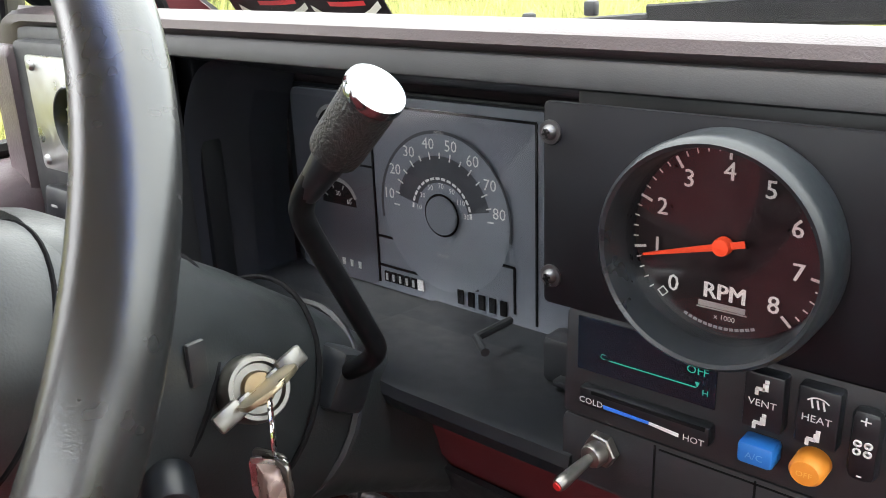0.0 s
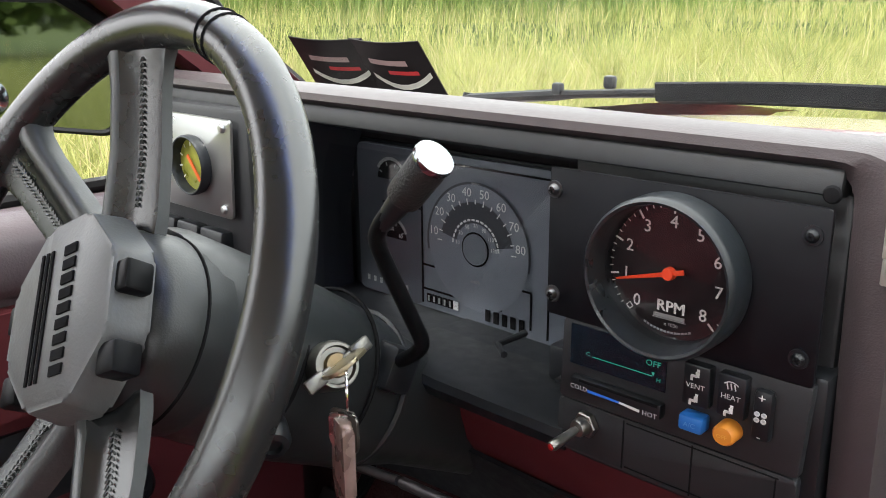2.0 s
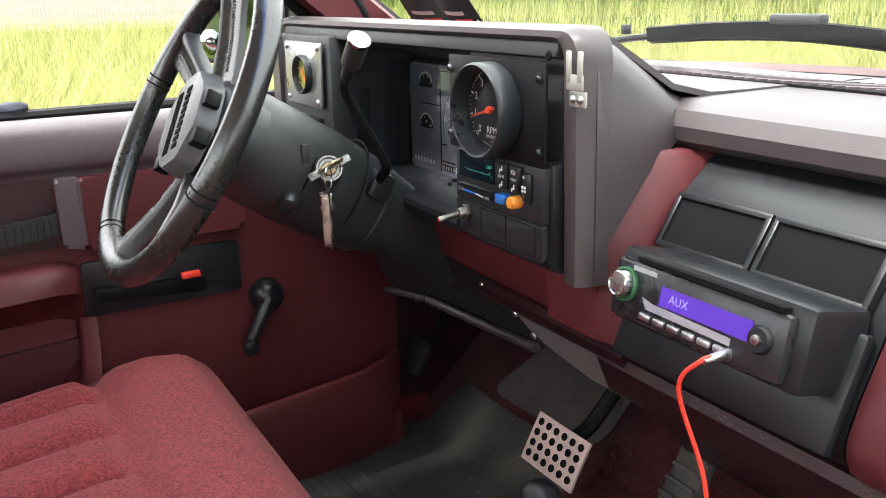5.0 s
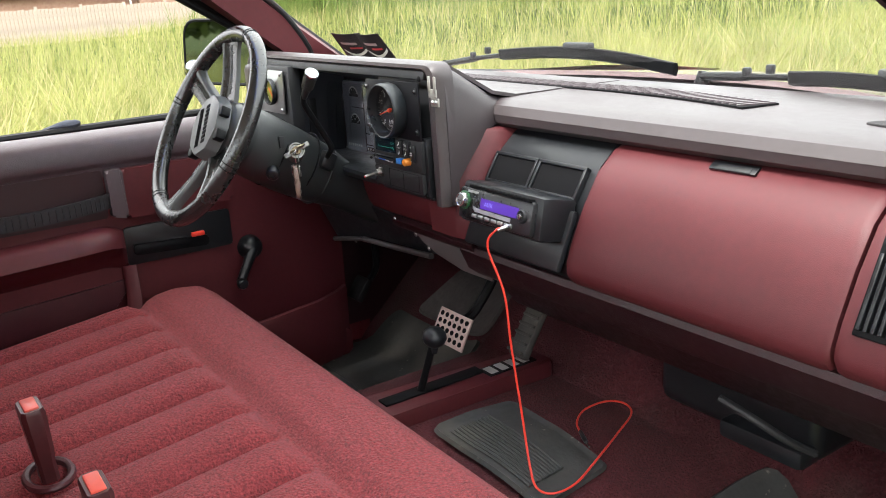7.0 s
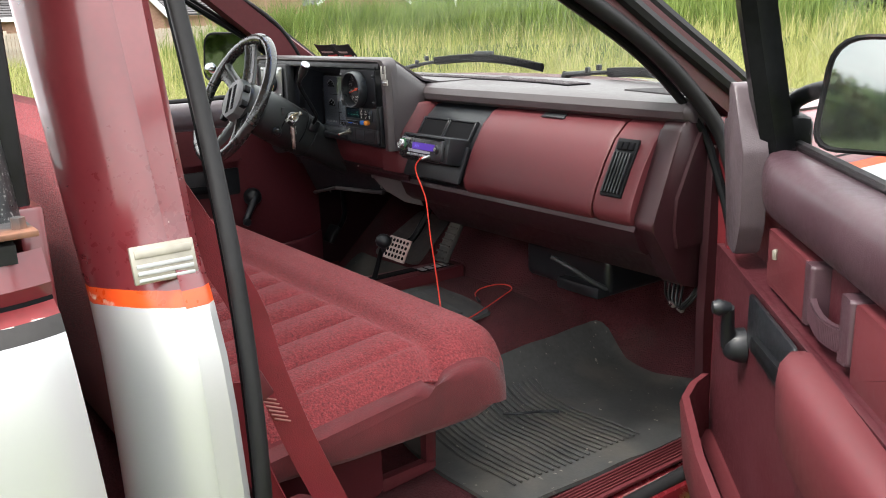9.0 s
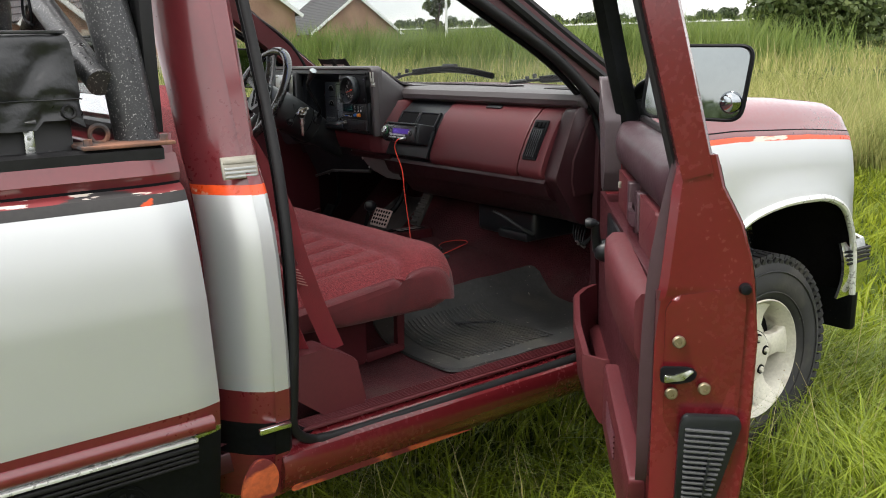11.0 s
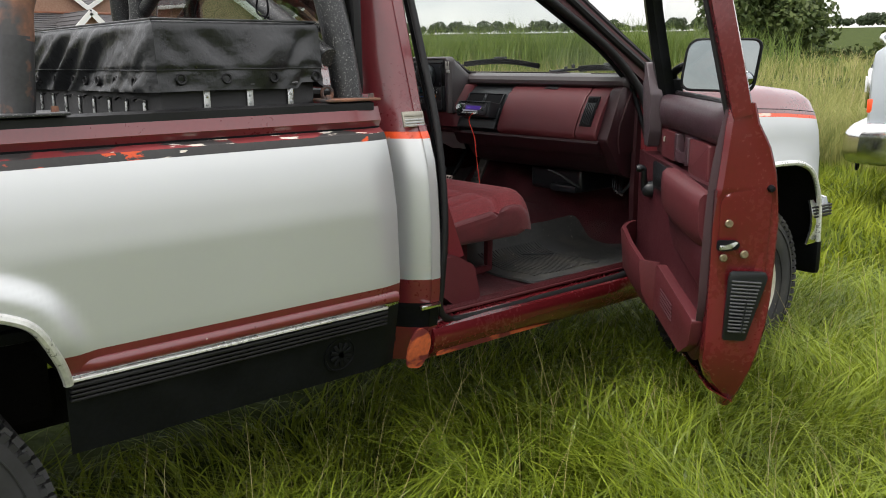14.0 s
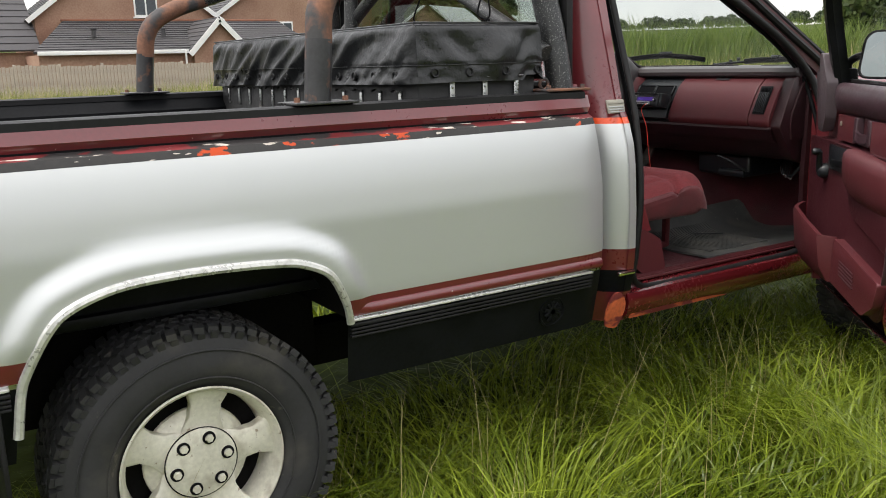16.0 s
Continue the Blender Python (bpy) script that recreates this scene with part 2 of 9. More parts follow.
M_WHITEINK = mat("white_ink", (0.72, 0.73, 0.72), 0.6, var=0.06)
M_GREYINK = mat("grey_ink", (0.35, 0.36, 0.36), 0.6, var=0.06)
M_GLASS = thin_glass("clear_pane", (0.93, 0.955, 0.945), 0.06)
M_TINT = thin_glass("tinted_pane", (0.70, 0.74, 0.72), 0.34)
M_MIRROR = mat("mirror_glass", (0.32, 0.345, 0.36), 0.03, 1.0, var=0.03, rvar=0.02)


# ---------------------------------------------------------------- modelling helpers
V = Vector


def thing(name, label, category, at=(0, 0, 0), group="", kind=""):
    e = new(name)
    e.empty_display_size = 0.1
    e.location = at
    return tagged(e, label, category, group, kind)


def mesh_of(name, bm, mats, smooth=38):
    me = bpy.data.meshes.new(name)
    bmesh.ops.recalc_face_normals(bm, faces=bm.faces[:])
    bm.to_mesh(me)
    bm.free()
    for m in mats if isinstance(mats, (list, tuple)) else [mats]:
        me.materials.append(m)
    if smooth:
        me.polygons.foreach_set("use_smooth", [True] * len(me.polygons))
        me.set_sharp_from_angle(angle=radians(smooth))
    return me


def part(name, bm, mats, parent=None, label="", smooth=38):
    ob = new(name, mesh_of(name, bm, mats, smooth))
    if parent is not None:
        ob.parent = parent
        root = parent
        off = V((0, 0, 0))
        while root is not None:
            off += root.location
            root = root.parent
        ob.location = -off
    if label:
        ob["label"] = label
    return ob


def solid(name, bm, mats, label, category, group="", kind="", smooth=38):
    return tagged(part(name, bm, mats, None, "", smooth), label, category, group, kind)


def box(bm, c, s, bev=0.0, m=None, seg=2):
    """A box with rounded edges, centred at c, of size s, turned by m about c."""
    g = bmesh.ops.create_cube(bm, size=1.0)["verts"]
    mm = Matrix.Translation(c) @ (m.to_4x4() if m else Matrix()) @ Matrix.Diagonal((*s, 1))
    bmesh.ops.transform(bm, matrix=mm, verts=g)
    if bev:
        es = list({e for v in g for e in v.link_edges})
        bmesh.ops.bevel(bm, geom=es, offset=bev, segments=seg, profile=0.5, affect="EDGES")
    return bm


def loft(bm, rings, closed=True, cap=True, mi=None):
    """Skins a row of rings of equally many points."""
    vs = [[bm.verts.new(p) for p in r] for r in rings]
    n = len(rings[0])
    for k, (a, b) in enumerate(zip(vs, vs[1:])):
        for i in range(n if closed else n - 1):
            j = (i + 1) % n
            try:
                f = bm.faces.new((a[i], a[j], b[j], b[i]))
                if mi is not None:
                    f.material_index = mi(k, i)
            except ValueError:
                pass
    if cap and closed:
        bm.faces.new(vs[0][::-1])
        bm.faces.new(vs[-1])
    return vs


def prism(bm, pts, a, b, fn, bev=0.0, seg=2):
    """A plate with the outline pts, from depth a to depth b; fn(u, v, w) gives the place."""
    before = set(bm.verts)
    lo = [bm.verts.new(fn(u, v, a)) for u, v in pts]
    hi = [bm.verts.new(fn(u, v, b)) for u, v in pts]
    n = len(pts)
    fl, fh = bm.faces.new(lo[::-1]), bm.faces.new(hi)
    for i in range(n):
        j = (i + 1) % n
        bm.faces.new((lo[i], lo[j], hi[j], hi[i]))
    if bev:
        es = list(fl.edges) + list(fh.edges)
        bmesh.ops.bevel(bm, geom=es, offset=bev, segments=seg, profile=0.5, affect="EDGES")
    return bm


def rounded(pts, r, n=4):
    """The outline pts with its corners rounded by r (one number, or one for each corner)."""
    out = []
    k = len(pts)
    rs = r if isinstance(r, (list, tuple)) else [r] * k
    for i in range(k):
        p, a, b = V(pts[i]), V(pts[i - 1]), V(pts[(i + 1) % k])
        rr = rs[i]
        if rr <= 0:
            out.append(tuple(p))
            continue
        da, db = (a - p), (b - p)
        ra, rb = min(rr, da.length * 0.49), min(rr, db.length * 0.49)
        s, e = p + da.normalized() * ra, p + db.normalized() * rb
        for t in np.linspace(0, 1, n + 1):
            out.append(tuple((1 - t) ** 2 * s + 2 * t * (1 - t) * p + t * t * e))
    return out


def smooth_path(pts, n=8):
    """A smooth curve through the points."""
    P = [V(p) for p in pts]
    P = [2 * P[0] - P[1]] + P + [2 * P[-1] - P[-2]]
    out = []
    for i in range(1, len(P) - 2):
        a, b, c, d = P[i - 1 : i + 3]
        for t in np.linspace(0, 1, n, endpoint=False):
            out.append(0.5 * ((2 * b) + (c - a) * t + (2 * a - 5 * b + 4 * c - d) * t * t + (3 * b - a - 3 * c + d) * t**3))
    out.append(P[-2])
    return out


def sweep(bm, pts, rad, n=12, closed=False, cap=True, prof=None, up=None):
    """A tube along pts; rad is a number or one for each point; prof gives another section (two numbers a point)."""
    pts = [V(p) for p in pts]
    k = len(pts)
    if closed:
        tang = [(pts[(i + 1) % k] - pts[i - 1]).normalized() for i in range(k)]
    else:
        tang = [(pts[min(i + 1, k - 1)] - pts[max(i - 1, 0)]).normalized() for i in range(k)]
    u = V(up) if up else (V((0, 0, 1)) if abs(tang[0].z) < 0.9 else V((1, 0, 0)))
    u = (u - tang[0] * u.dot(tang[0])).normalized()
    rings = []
    for i, p in enumerate(pts):
        t = tang[i]
        u = (u - t * u.dot(t)).normalized()
        w = t.cross(u)
        r = rad[i] if isinstance(rad, (list, tuple)) else rad
        if prof:
            rings.append([p + u * (a * r) + w * (b * r) for a, b in prof])
        else:
            rings.append([p + (u * math.cos(q) + w * math.sin(q)) * r for q in np.linspace(0, 2 * math.pi, n, endpoint=False)])
    if closed:
        rings.append(rings[0])
        loft(bm, rings, True, False)
        bmesh.ops.remove_doubles(bm, verts=bm.verts[:], dist=1e-6)
    else:
        loft(bm, rings, True, cap)
    return bm


def lathe(bm, prof, m, n=32, mi=None):
    """Turns a profile of (radius, height) about the z axis of m."""
    rings = []
    for r, h in prof:
        rings.append([m @ V((max(r, 1e-5) * math.cos(q), max(r, 1e-5) * math.sin(q), h)) for q in np.linspace(0, 2 * math.pi, n, endpoint=False)])
    loft(bm, rings, True, True, mi)
    return bm


def axis(at, z, x=(1, 0, 0)):
    """A frame at a place, with its z axis along z and its x axis near x."""
    z = V(z).normalized()
    x = V(x)
    x = (x - z * x.dot(z)).normalized()
    y = z.cross(x)
    m = Matrix((x, y, z)).transposed().to_4x4()
    m.translation = at
    return m


def sheet(bm, fn, us, vs, thick=0.0, mi=None):
    """A curved sheet fn(u, v); with a thickness it becomes a shell."""
    grid = [[bm.verts.new(fn(u, v)) for v in vs] for u in us]
    fs = []
    for i in range(len(us) - 1):
        for j in range(len(vs) - 1):
            f = bm.faces.new((grid[i][j], grid[i + 1][j], grid[i + 1][j + 1], grid[i][j + 1]))
            if mi:
                f.material_index = mi(i, j)
            fs.append(f)
    if thick:
        bmesh.ops.recalc_face_normals(bm, faces=fs)
        bmesh.ops.solidify(bm, geom=fs, thickness=thick)
    return bm


def text_mesh(s, size, align="CENTER", shear=0.0, bold=0.0):
    cu = bpy.data.curves.new("writing", "FONT")
    cu.body, cu.size, cu.align_x, cu.align_y, cu.shear, cu.offset = s, size, align, "CENTER", shear, bold
    cu.resolution_u = 2
    ob = new("writing", cu)
    me = bpy.data.meshes.new_from_object(ob.evaluated_get(bpy.context.evaluated_depsgraph_get()))
    bpy.data.objects.remove(ob)
    return me


def write(s, size, m, mats, parent, name="writing", align="CENTER", shear=0.0, bold=0.0):
    """Flat letters in the xy plane of m."""
    me = text_mesh(s, size, align, shear, bold)
    me.transform(m)
    me.materials.append(mats)
    ob = new(name, me)
    ob.parent = parent
    root, off = parent, V((0, 0, 0))
    while root is not None:
        off += root.location
        root = root.parent
    ob.location = -off
    return ob


def interp(x, xs, ys):
    return float(np.interp(x, xs, ys))


def E():
    return bmesh.new()

# ---------------------------------------------------------------- the pickup truck: body
truck = thing("pickup_truck", "maroon and white two-tone pickup truck with worn paint, passenger door open", "pickup truck")


def side_x(z):
    """Half width of the bed and fender skin at a height."""
    return interp(z, [0.45, 0.52, 0.66, 0.72, 0.80, 1.0, 1.12, 1.196, 1.225, 1.26, 1.287], [0.905, 0.925, 0.955, 0.966, 0.976, 0.984, 0.973, 0.956, 0.945, 0.935, 0.928])


def cab_x(z):
    """Half width of the cab's side at a height."""
    return interp(z, [0.45, 0.52, 0.66, 0.72, 0.80, 1.0, 1.12, 1.19, 1.25, 1.35, 1.62, 1.74], [0.89, 0.908, 0.936, 0.945, 0.953, 0.958, 0.945, 0.925, 0.893, 0.868, 0.80, 0.765])


ARCH = [(-0.425, 0.60), (-0.408, 0.70), (-0.39, 0.755), (-0.341, 0.843), (-0.288, 0.887), (-0.186, 0.919), (-0.054, 0.928), (0.10, 0.925), (0.20, 0.918), (0.267, 0.907), (0.345, 0.868), (0.39, 0.79), (0.411, 0.735), (0.416, 0.712)]
ARCH_FINE = [tuple(p)[:2] for p in smooth_path([(a, b, 0) for a, b in ARCH], 14)]
ROWS_Z = [0.525, 0.56, 0.60, 0.66, 0.716, 0.728, 0.745, 0.78, 0.80, 0.82, 0.84, 0.86, 0.88, 0.90, 0.915, 0.93, 0.945, 0.96, 0.975, 0.99, 1.005, 1.03, 1.06, 1.10, 1.15, 1.196, 1.216, 1.2275, 1.2325, 1.25, 1.270, 1.287]


def skin_material(z):
    if z < 0.716:
        return 0
    if z < 0.728:
        return 1
    if z < 0.78:
        return 2
    if z < 1.196:
        return 3
    if z < 1.216:
        return 4
    if z < 1.227:
        return 5
    # rail groove, coloured black for the shadow line in it
    if z < 1.2325:
        return 7
    return 6


SKIN = [M_BLACKTRIM, M_DULLCHROME, M_MAROON, M_WHITE, M_STRIPE, M_FLAKY, M_MAROON, M_DARK]


def bed_side(side):
    """One side of the bed, with the wheel opening cut out of it."""
    ys = sorted(set(list(np.arange(-1.35, -0.45, 0.15)) + list(np.linspace(-0.46, 0.46, 70)) + [0.475, 0.49] + list(np.arange(0.51, 1.24, 0.06)) + [1.25, 1.265, 1.28, 1.295, 1.31, 1.325, 1.34]))
    ay, az = [p[0] for p in ARCH], [p[1] for p in ARCH]
    bm = E()
    cols = []
    for y in ys:
        low = ROWS_Z[0]
        if ay[0] < y < ay[-1]:
            low = interp(y, ay, az)
        col = []
        for z in ROWS_Z:
            zz = max(z, low)
            d = min(math.hypot(y - a, zz - b) for a, b in ARCH_FINE)
            f = min(1.0, max(0.0, (0.090 - d) / 0.055))
            bulge = 0.026 * f * f * (3 - 2 * f) * min(1.0, max(0.0, (zz - 0.725) / 0.09))
            if 1.227 < zz < 1.233:
                bulge -= 0.016
            roll = 0.018 * max(0.0, (y - 1.25) / 0.09) ** 2.2
            slant = max(0.0, (y - 0.9) / 0.44) * interp(zz, [0.72, 0.78, 1.2, 1.29], [0.018, 0.018, -0.006, -0.012])
            col.append(bm.verts.new((side * (side_x(zz) + bulge - roll), y + slant, zz)))
        cols.append(col)
    for i in range(len(ys) - 1):
        for j in range(len(ROWS_Z) - 1):
            q = (cols[i][j], cols[i + 1][j], cols[i + 1][j + 1], cols[i][j + 1])
            if len({tuple(round(c, 4) for c in v.co) for v in q}) < 3 or (q[3].co.z - q[0].co.z) + (q[2].co.z - q[1].co.z) < 1e-5:
                continue
            f = bm.faces.new(q)
            f.material_index = skin_material((ROWS_Z[j] + ROWS_Z[j + 1]) / 2)
    bmesh.ops.remove_doubles(bm, verts=bm.verts[:], dist=1e-5)
    bmesh.ops.delete(bm, geom=[v for v in bm.verts if not v.link_faces], context="VERTS")
    ob = part("bed_side", bm, SKIN, truck, "white bed side with maroon rail, flaking dark stripe and black lower trim")
    # bright lip round the wheel opening
    lip = smooth_path([(side * (side_x(max(z, 0.7)) + 0.007 + 0.021 * min(1.0, max(0.0, (z - 0.725) / 0.09))), y, z) for y, z in ARCH], 5)
    bm = E()
    sweep(bm, lip, 0.0115, 8)
    part("wheel_arch_trim", bm, worn(mat("tarnished_trim", (0.62, 0.62, 0.60), 0.34, 0.5, var=0.2, scale=10, rvar=0.1), (0.30, 0.30, 0.27), 18, 0.56, 0.72), ob, "tarnished bright wheel arch trim")
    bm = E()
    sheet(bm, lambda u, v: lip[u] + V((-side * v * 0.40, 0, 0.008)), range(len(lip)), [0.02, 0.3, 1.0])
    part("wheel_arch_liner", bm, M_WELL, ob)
    # near-black plate added to close the well and keep it dark
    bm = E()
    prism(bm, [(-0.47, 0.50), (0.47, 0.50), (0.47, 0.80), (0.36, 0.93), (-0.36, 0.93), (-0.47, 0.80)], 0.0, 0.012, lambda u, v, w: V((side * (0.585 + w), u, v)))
    part("inner_wheel_arch", bm, M_WELL, ob, "black inner wheel arch, added to keep the well dark")
    bm = E()
    rings = []
    for y in list(np.linspace(0.43, 0.50, 6)) + list(np.linspace(0.58, 1.335, 12)):
        k = min(1.0, max(0.05, (y - 0.425) / 0.06)) ** 0.7
        rings.append([V((side * (side_x(z) + o * k - 0.002), y, z)) for z, o in ((0.762, 0.0), (0.758, 0.010), (0.750, 0.015), (0.738, 0.016), (0.731, 0.012), (0.728, 0.0))])
    loft(bm, rings, True, True)
    part("body_line", bm, M_MAROON, ob, "raised maroon body line", 70)
    # ribbed rubbing strip and bright edge
    for y0, y1, nm in ((0.418, 1.30, "front"), (-1.3, -0.43, "rear")):
        for z, h in ((0.705, 0.010), (0.692, 0.008), (0.681, 0.008), (0.670, 0.008)):
            bm = E()
            box(bm, (side * (side_x(z) + 0.006), (y0 + y1) / 2, z), (0.014, y1 - y0, h), 0.003)
            part("rubbing_rib", bm, M_RUBBER, ob, "black rubbing rib")
        bm = E()
        box(bm, (side * (side_x(0.722) + 0.005), (y0 + y1) / 2, 0.719), (0.012, y1 - y0, 0.009), 0.003)
        part("bright_strip", bm, M_STRIP, ob, "thin bright trim strip")
    # rolled top rail with its black cap
    bm = E()
    sweep(bm, [(side * 0.893, -1.34, 1.290), (side * 0.893, 1.30, 1.290)], 1.0, prof=[(0.008, 0.037), (0.012, 0.02), (0.012, -0.02), (0.008, -0.037), (-0.012, -0.037), (-0.012, 0.037)], up=(0, 0, 1))
    part("bed_rail_cap", bm, M_RUBBER, ob, "black rubber cap on the bed rail")
    # inner wall of the bed
    bm = E()
    sheet(bm, lambda u, v: V((side * interp(v, [0, 0.9, 1], [0.80, 0.815, 0.862]), u, 0.80 + 0.48 * v)), [-1.35, -0.3, 0.5, 1.28], [0, 0.3, 0.6, 0.9, 1.0])
    part("bed_inner_wall", bm, M_BLACKTRIM, ob, "black bed liner wall")
    return ob


bed_right = bed_side(1)
bed_left = bed_side(-1)
bm = E()
lathe(bm, [(0.0, 0.0), (0.03, 0.0), (0.045, 0.004), (0.047, 0.007), (0.052, 0.007), (0.053, 0.0)], axis((side_x(0.605) - 0.002, 1.15, 0.605), (1, 0, -0.15)), 28)
for k in range(5):
    box(bm, (side_x(0.605) + 0.006, 1.15, 0.605), (0.006, 0.012, 0.07), 0.002, Matrix.Rotation(k * math.pi / 5, 3, "X"))
part("rocker_badge", bm, M_BLACKTRIM, bed_right, "black round badge moulded in the lower trim")
bm = E()
box(bm, (0, 0, 0.80), (1.66, 2.62, 0.03), 0.004)
bf = part("bed_floor", bm, M_BLACKTRIM, truck, "black ribbed bed floor")
for k in range(14):
    bm = E()
    box(bm, (-0.72 + k * 0.11, 0, 0.82), (0.05, 2.6, 0.02), 0.005)
    part("floor_rib", bm, M_BLACKTRIM, bf)
bm = E()
box(bm, (0, 1.285, 1.04), (1.70, 0.03, 0.49), 0.006)
part("bed_front_wall", bm, M_MAROON, truck)
bm = E()
box(bm, (0, -1.36, 1.04), (1.80, 0.05, 0.50), 0.015)
part("tailgate", bm, M_WHITE, truck, "white tailgate")
bm = E()
box(bm, (0.45, 0.9, 0.50), (0.10, 4.4, 0.14), 0.01)
box(bm, (-0.45, 0.9, 0.50), (0.10, 4.4, 0.14), 0.01)
box(bm, (0, 0, 0.45), (1.4, 0.12, 0.12), 0.04)
box(bm, (0, 3.34, 0.45), (1.4, 0.12, 0.12), 0.04)
lathe(bm, [(0.0, -0.14), (0.10, -0.13), (0.15, -0.05), (0.15, 0.05), (0.10, 0.13), (0.0, 0.14)], axis((-0.1, 0, 0.45), (0, 1, 0)), 20)
part("chassis", bm, M_WELL, truck, "near-black chassis rails and axles")


# ---------------------------------------------------------------- cab shell
def cab_corner(side):
    """The cab's rear corner, from the sill up to the roof, behind the door opening."""
    zs = [0.50, 0.56, 0.61, 0.66, 0.69, 0.716, 0.728, 0.745, 0.765, 0.9, 1.05, 1.12, 1.17, 1.187, 1.207, 1.22, 1.25, 1.30, 1.40, 1.50, 1.62, 1.72, 1.78]
    bm = E()
    rings = []
    for z in zs:
        yf = interp(z, [0.5, 0.6, 0.76, 1.2, 1.62, 1.78], [1.525, 1.532, 1.528, 1.512, 1.510, 1.50])
        yb = interp(z, [0.5, 1.25, 1.62, 1.78], [1.398, 1.392, 1.37, 1.36])
        x = cab_x(z)
        r = 0.10
        ring = [(x - 0.05, yf + 0.002, z), (x - 0.012, yf, z), (x, yf - 0.012, z), (x + 0.002, (yf + yb) / 2 + 0.02, z)]
        for q in (0.0, 0.3, 0.6, 0.85, 1.0):
            ring.append((x - r * q**1.8, yb + r * (1 - q) * 1.0, z))
        ring += [(x - 0.12, yb, z), (x - 0.12, yb + 0.05, z), (x - 0.06, yf - 0.05, z)]
        rings.append([V((side * a, b, c)) for a, b, c in ring])

    def mi(k, i):
        z = (zs[k] + zs[k + 1]) / 2
        if z < 0.62:
            return 0
        if z < 0.69:
            return 1
        if z < 0.765:
            return 0
        if z < 1.187:
            return 3
        if z < 1.207:
            return 4
        return 0

    loft(bm, rings, True, True, mi)
    return part("cab_corner", bm, [M_MAROON, M_BLACKTRIM, M_CHROME, M_WHITE, M_ORANGE], truck, "maroon rear cab pillar over a white lower panel with an orange stripe")


corner_right = cab_corner(1)
corner_left = cab_corner(-1)
bm = E()
box(bm, (cab_x(1.243) + 0.002, 1.462, 1.243), (0.006, 0.078, 0.046), 0.002, Matrix.Rotation(radians(-14), 3, "Y"))
badge = part("badge", bm, M_SILVER, corner_right, "small silver trim badge with embossed bars")
for k, (z, h) in enumerate(((1.256, 0.010), (1.242, 0.005), (1.234, 0.005), (1.226, 0.004))):
    bm = E()
    box(bm, (cab_x(1.243) + 0.0055 - (z - 1.243) * 0.25, 1.462, z), (0.003, 0.068, h), 0.0008, Matrix.Rotation(radians(-14), 3, "Y"))
    part("badge_bar", bm, M_SILVER if k == 0 else M_GREYINK, corner_right)
bm = E()
box(bm, (cab_x(0.68) + 0.006, 1.480, 0.682), (0.012, 0.075, 0.014), 0.003)
part("trim_strip_end", bm, M_CHROME, corner_right, "short bright trim end")
bm = E()
prism(bm, rounded([(1.395, 0.50), (1.455, 0.485), (1.49, 0.56), (1.47, 0.61), (1.43, 0.625), (1.40, 0.57)], 0.02), 0.93, 0.938, lambda u, v, w: V((w - (0.56 - v) * 0.12, u, v)), 0.002)
part("primer_patch", bm, M_PRIMER, corner_right, "orange primer patch on the rusty sill end")

# floor, sills, back wall, roof
bm = E()
box(bm, (0, 2.15, 0.585), (1.70, 1.62, 0.05), 0.005)
part("cab_floor_pan", bm, M_DARKRED, truck)


def sill(side):
    bm = E()
    ys = [1.50, 1.60, 1.9, 2.2, 2.45, 2.60]
    prof = [(0.845, 0.625), (0.885, 0.622), (0.905, 0.612), (0.930, 0.600), (0.94, 0.575), (0.93, 0.53), (0.90, 0.50), (0.84, 0.50)]
    loft(bm, [[V((side * x, y, z)) for x, z in prof] for y in ys], True, True)
    ob = part("door_sill", bm, M_BRIGHTRED, truck, "red painted door sill, rusty along its lower edge")
    bm = E()
    box(bm, (side * 0.865, 2.05, 0.629), (0.06, 0.98, 0.008), 0.003)
    part("sill_plate", bm, M_REDVINYL, ob, "ribbed red plastic sill plate")
    for k in range(6):
        bm = E()
        box(bm, (side * (0.845 + k * 0.008), 2.05, 0.635), (0.003, 0.96, 0.004), 0.001)
        part("sill_rib", bm, M_REDVINYL, ob)
    bm = E()
    rim = [(1.535, 1.70), (1.549, 1.45), (1.547, 1.2), (1.540, 0.95), (1.533, 0.75), (1.535, 0.66), (1.585, 0.612), (1.68, 0.598), (2.0, 0.600), (2.42, 0.606), (2.52, 0.628), (2.566, 0.68), (2.578, 0.80), (2.578, 1.05), (2.572, 1.22), (2.545, 1.315), (2.42, 1.44), (2.22, 1.565), (2.03, 1.675), (1.93, 1.70), (1.6, 1.71), (1.535, 1.70)]
    path = smooth_path([(side * (cab_x(z) - (0.012 if z > 0.70 else interp(z, [0.59, 0.70], [0.018, 0.012]))), y, z) for y, z in rim], 6)
    sweep(bm, path, [0.0112 if p[1] < 1.6 else 0.0150 for p in path], 10)
    ds = part("door_seal", bm, M_RUBBER, ob, "black rubber door seal")
    bm = E()
    sweep(bm, [V((p[0] - side * 0.027, p[1] + (0.004 if p[1] < 1.7 else -0.010), p[2] + (0.008 if p[2] < 0.7 else -0.008))) for p in path], 0.0085, 8)
    part("seal_lip", bm, M_BLACKTRIM, ds, "thin inner lip of the seal")
    bm = E()
    worn_pts = rounded([(1.52, 0.505), (2.05, 0.505), (1.95, 0.515), (1.80, 0.520), (1.68, 0.545), (1.55, 0.565)], 0.01)
    prism(bm, worn_pts, 0.0, 0.004, lambda u, v, w: V((side * (0.932 + w - (0.57 - v) * 0.28), u, v)))
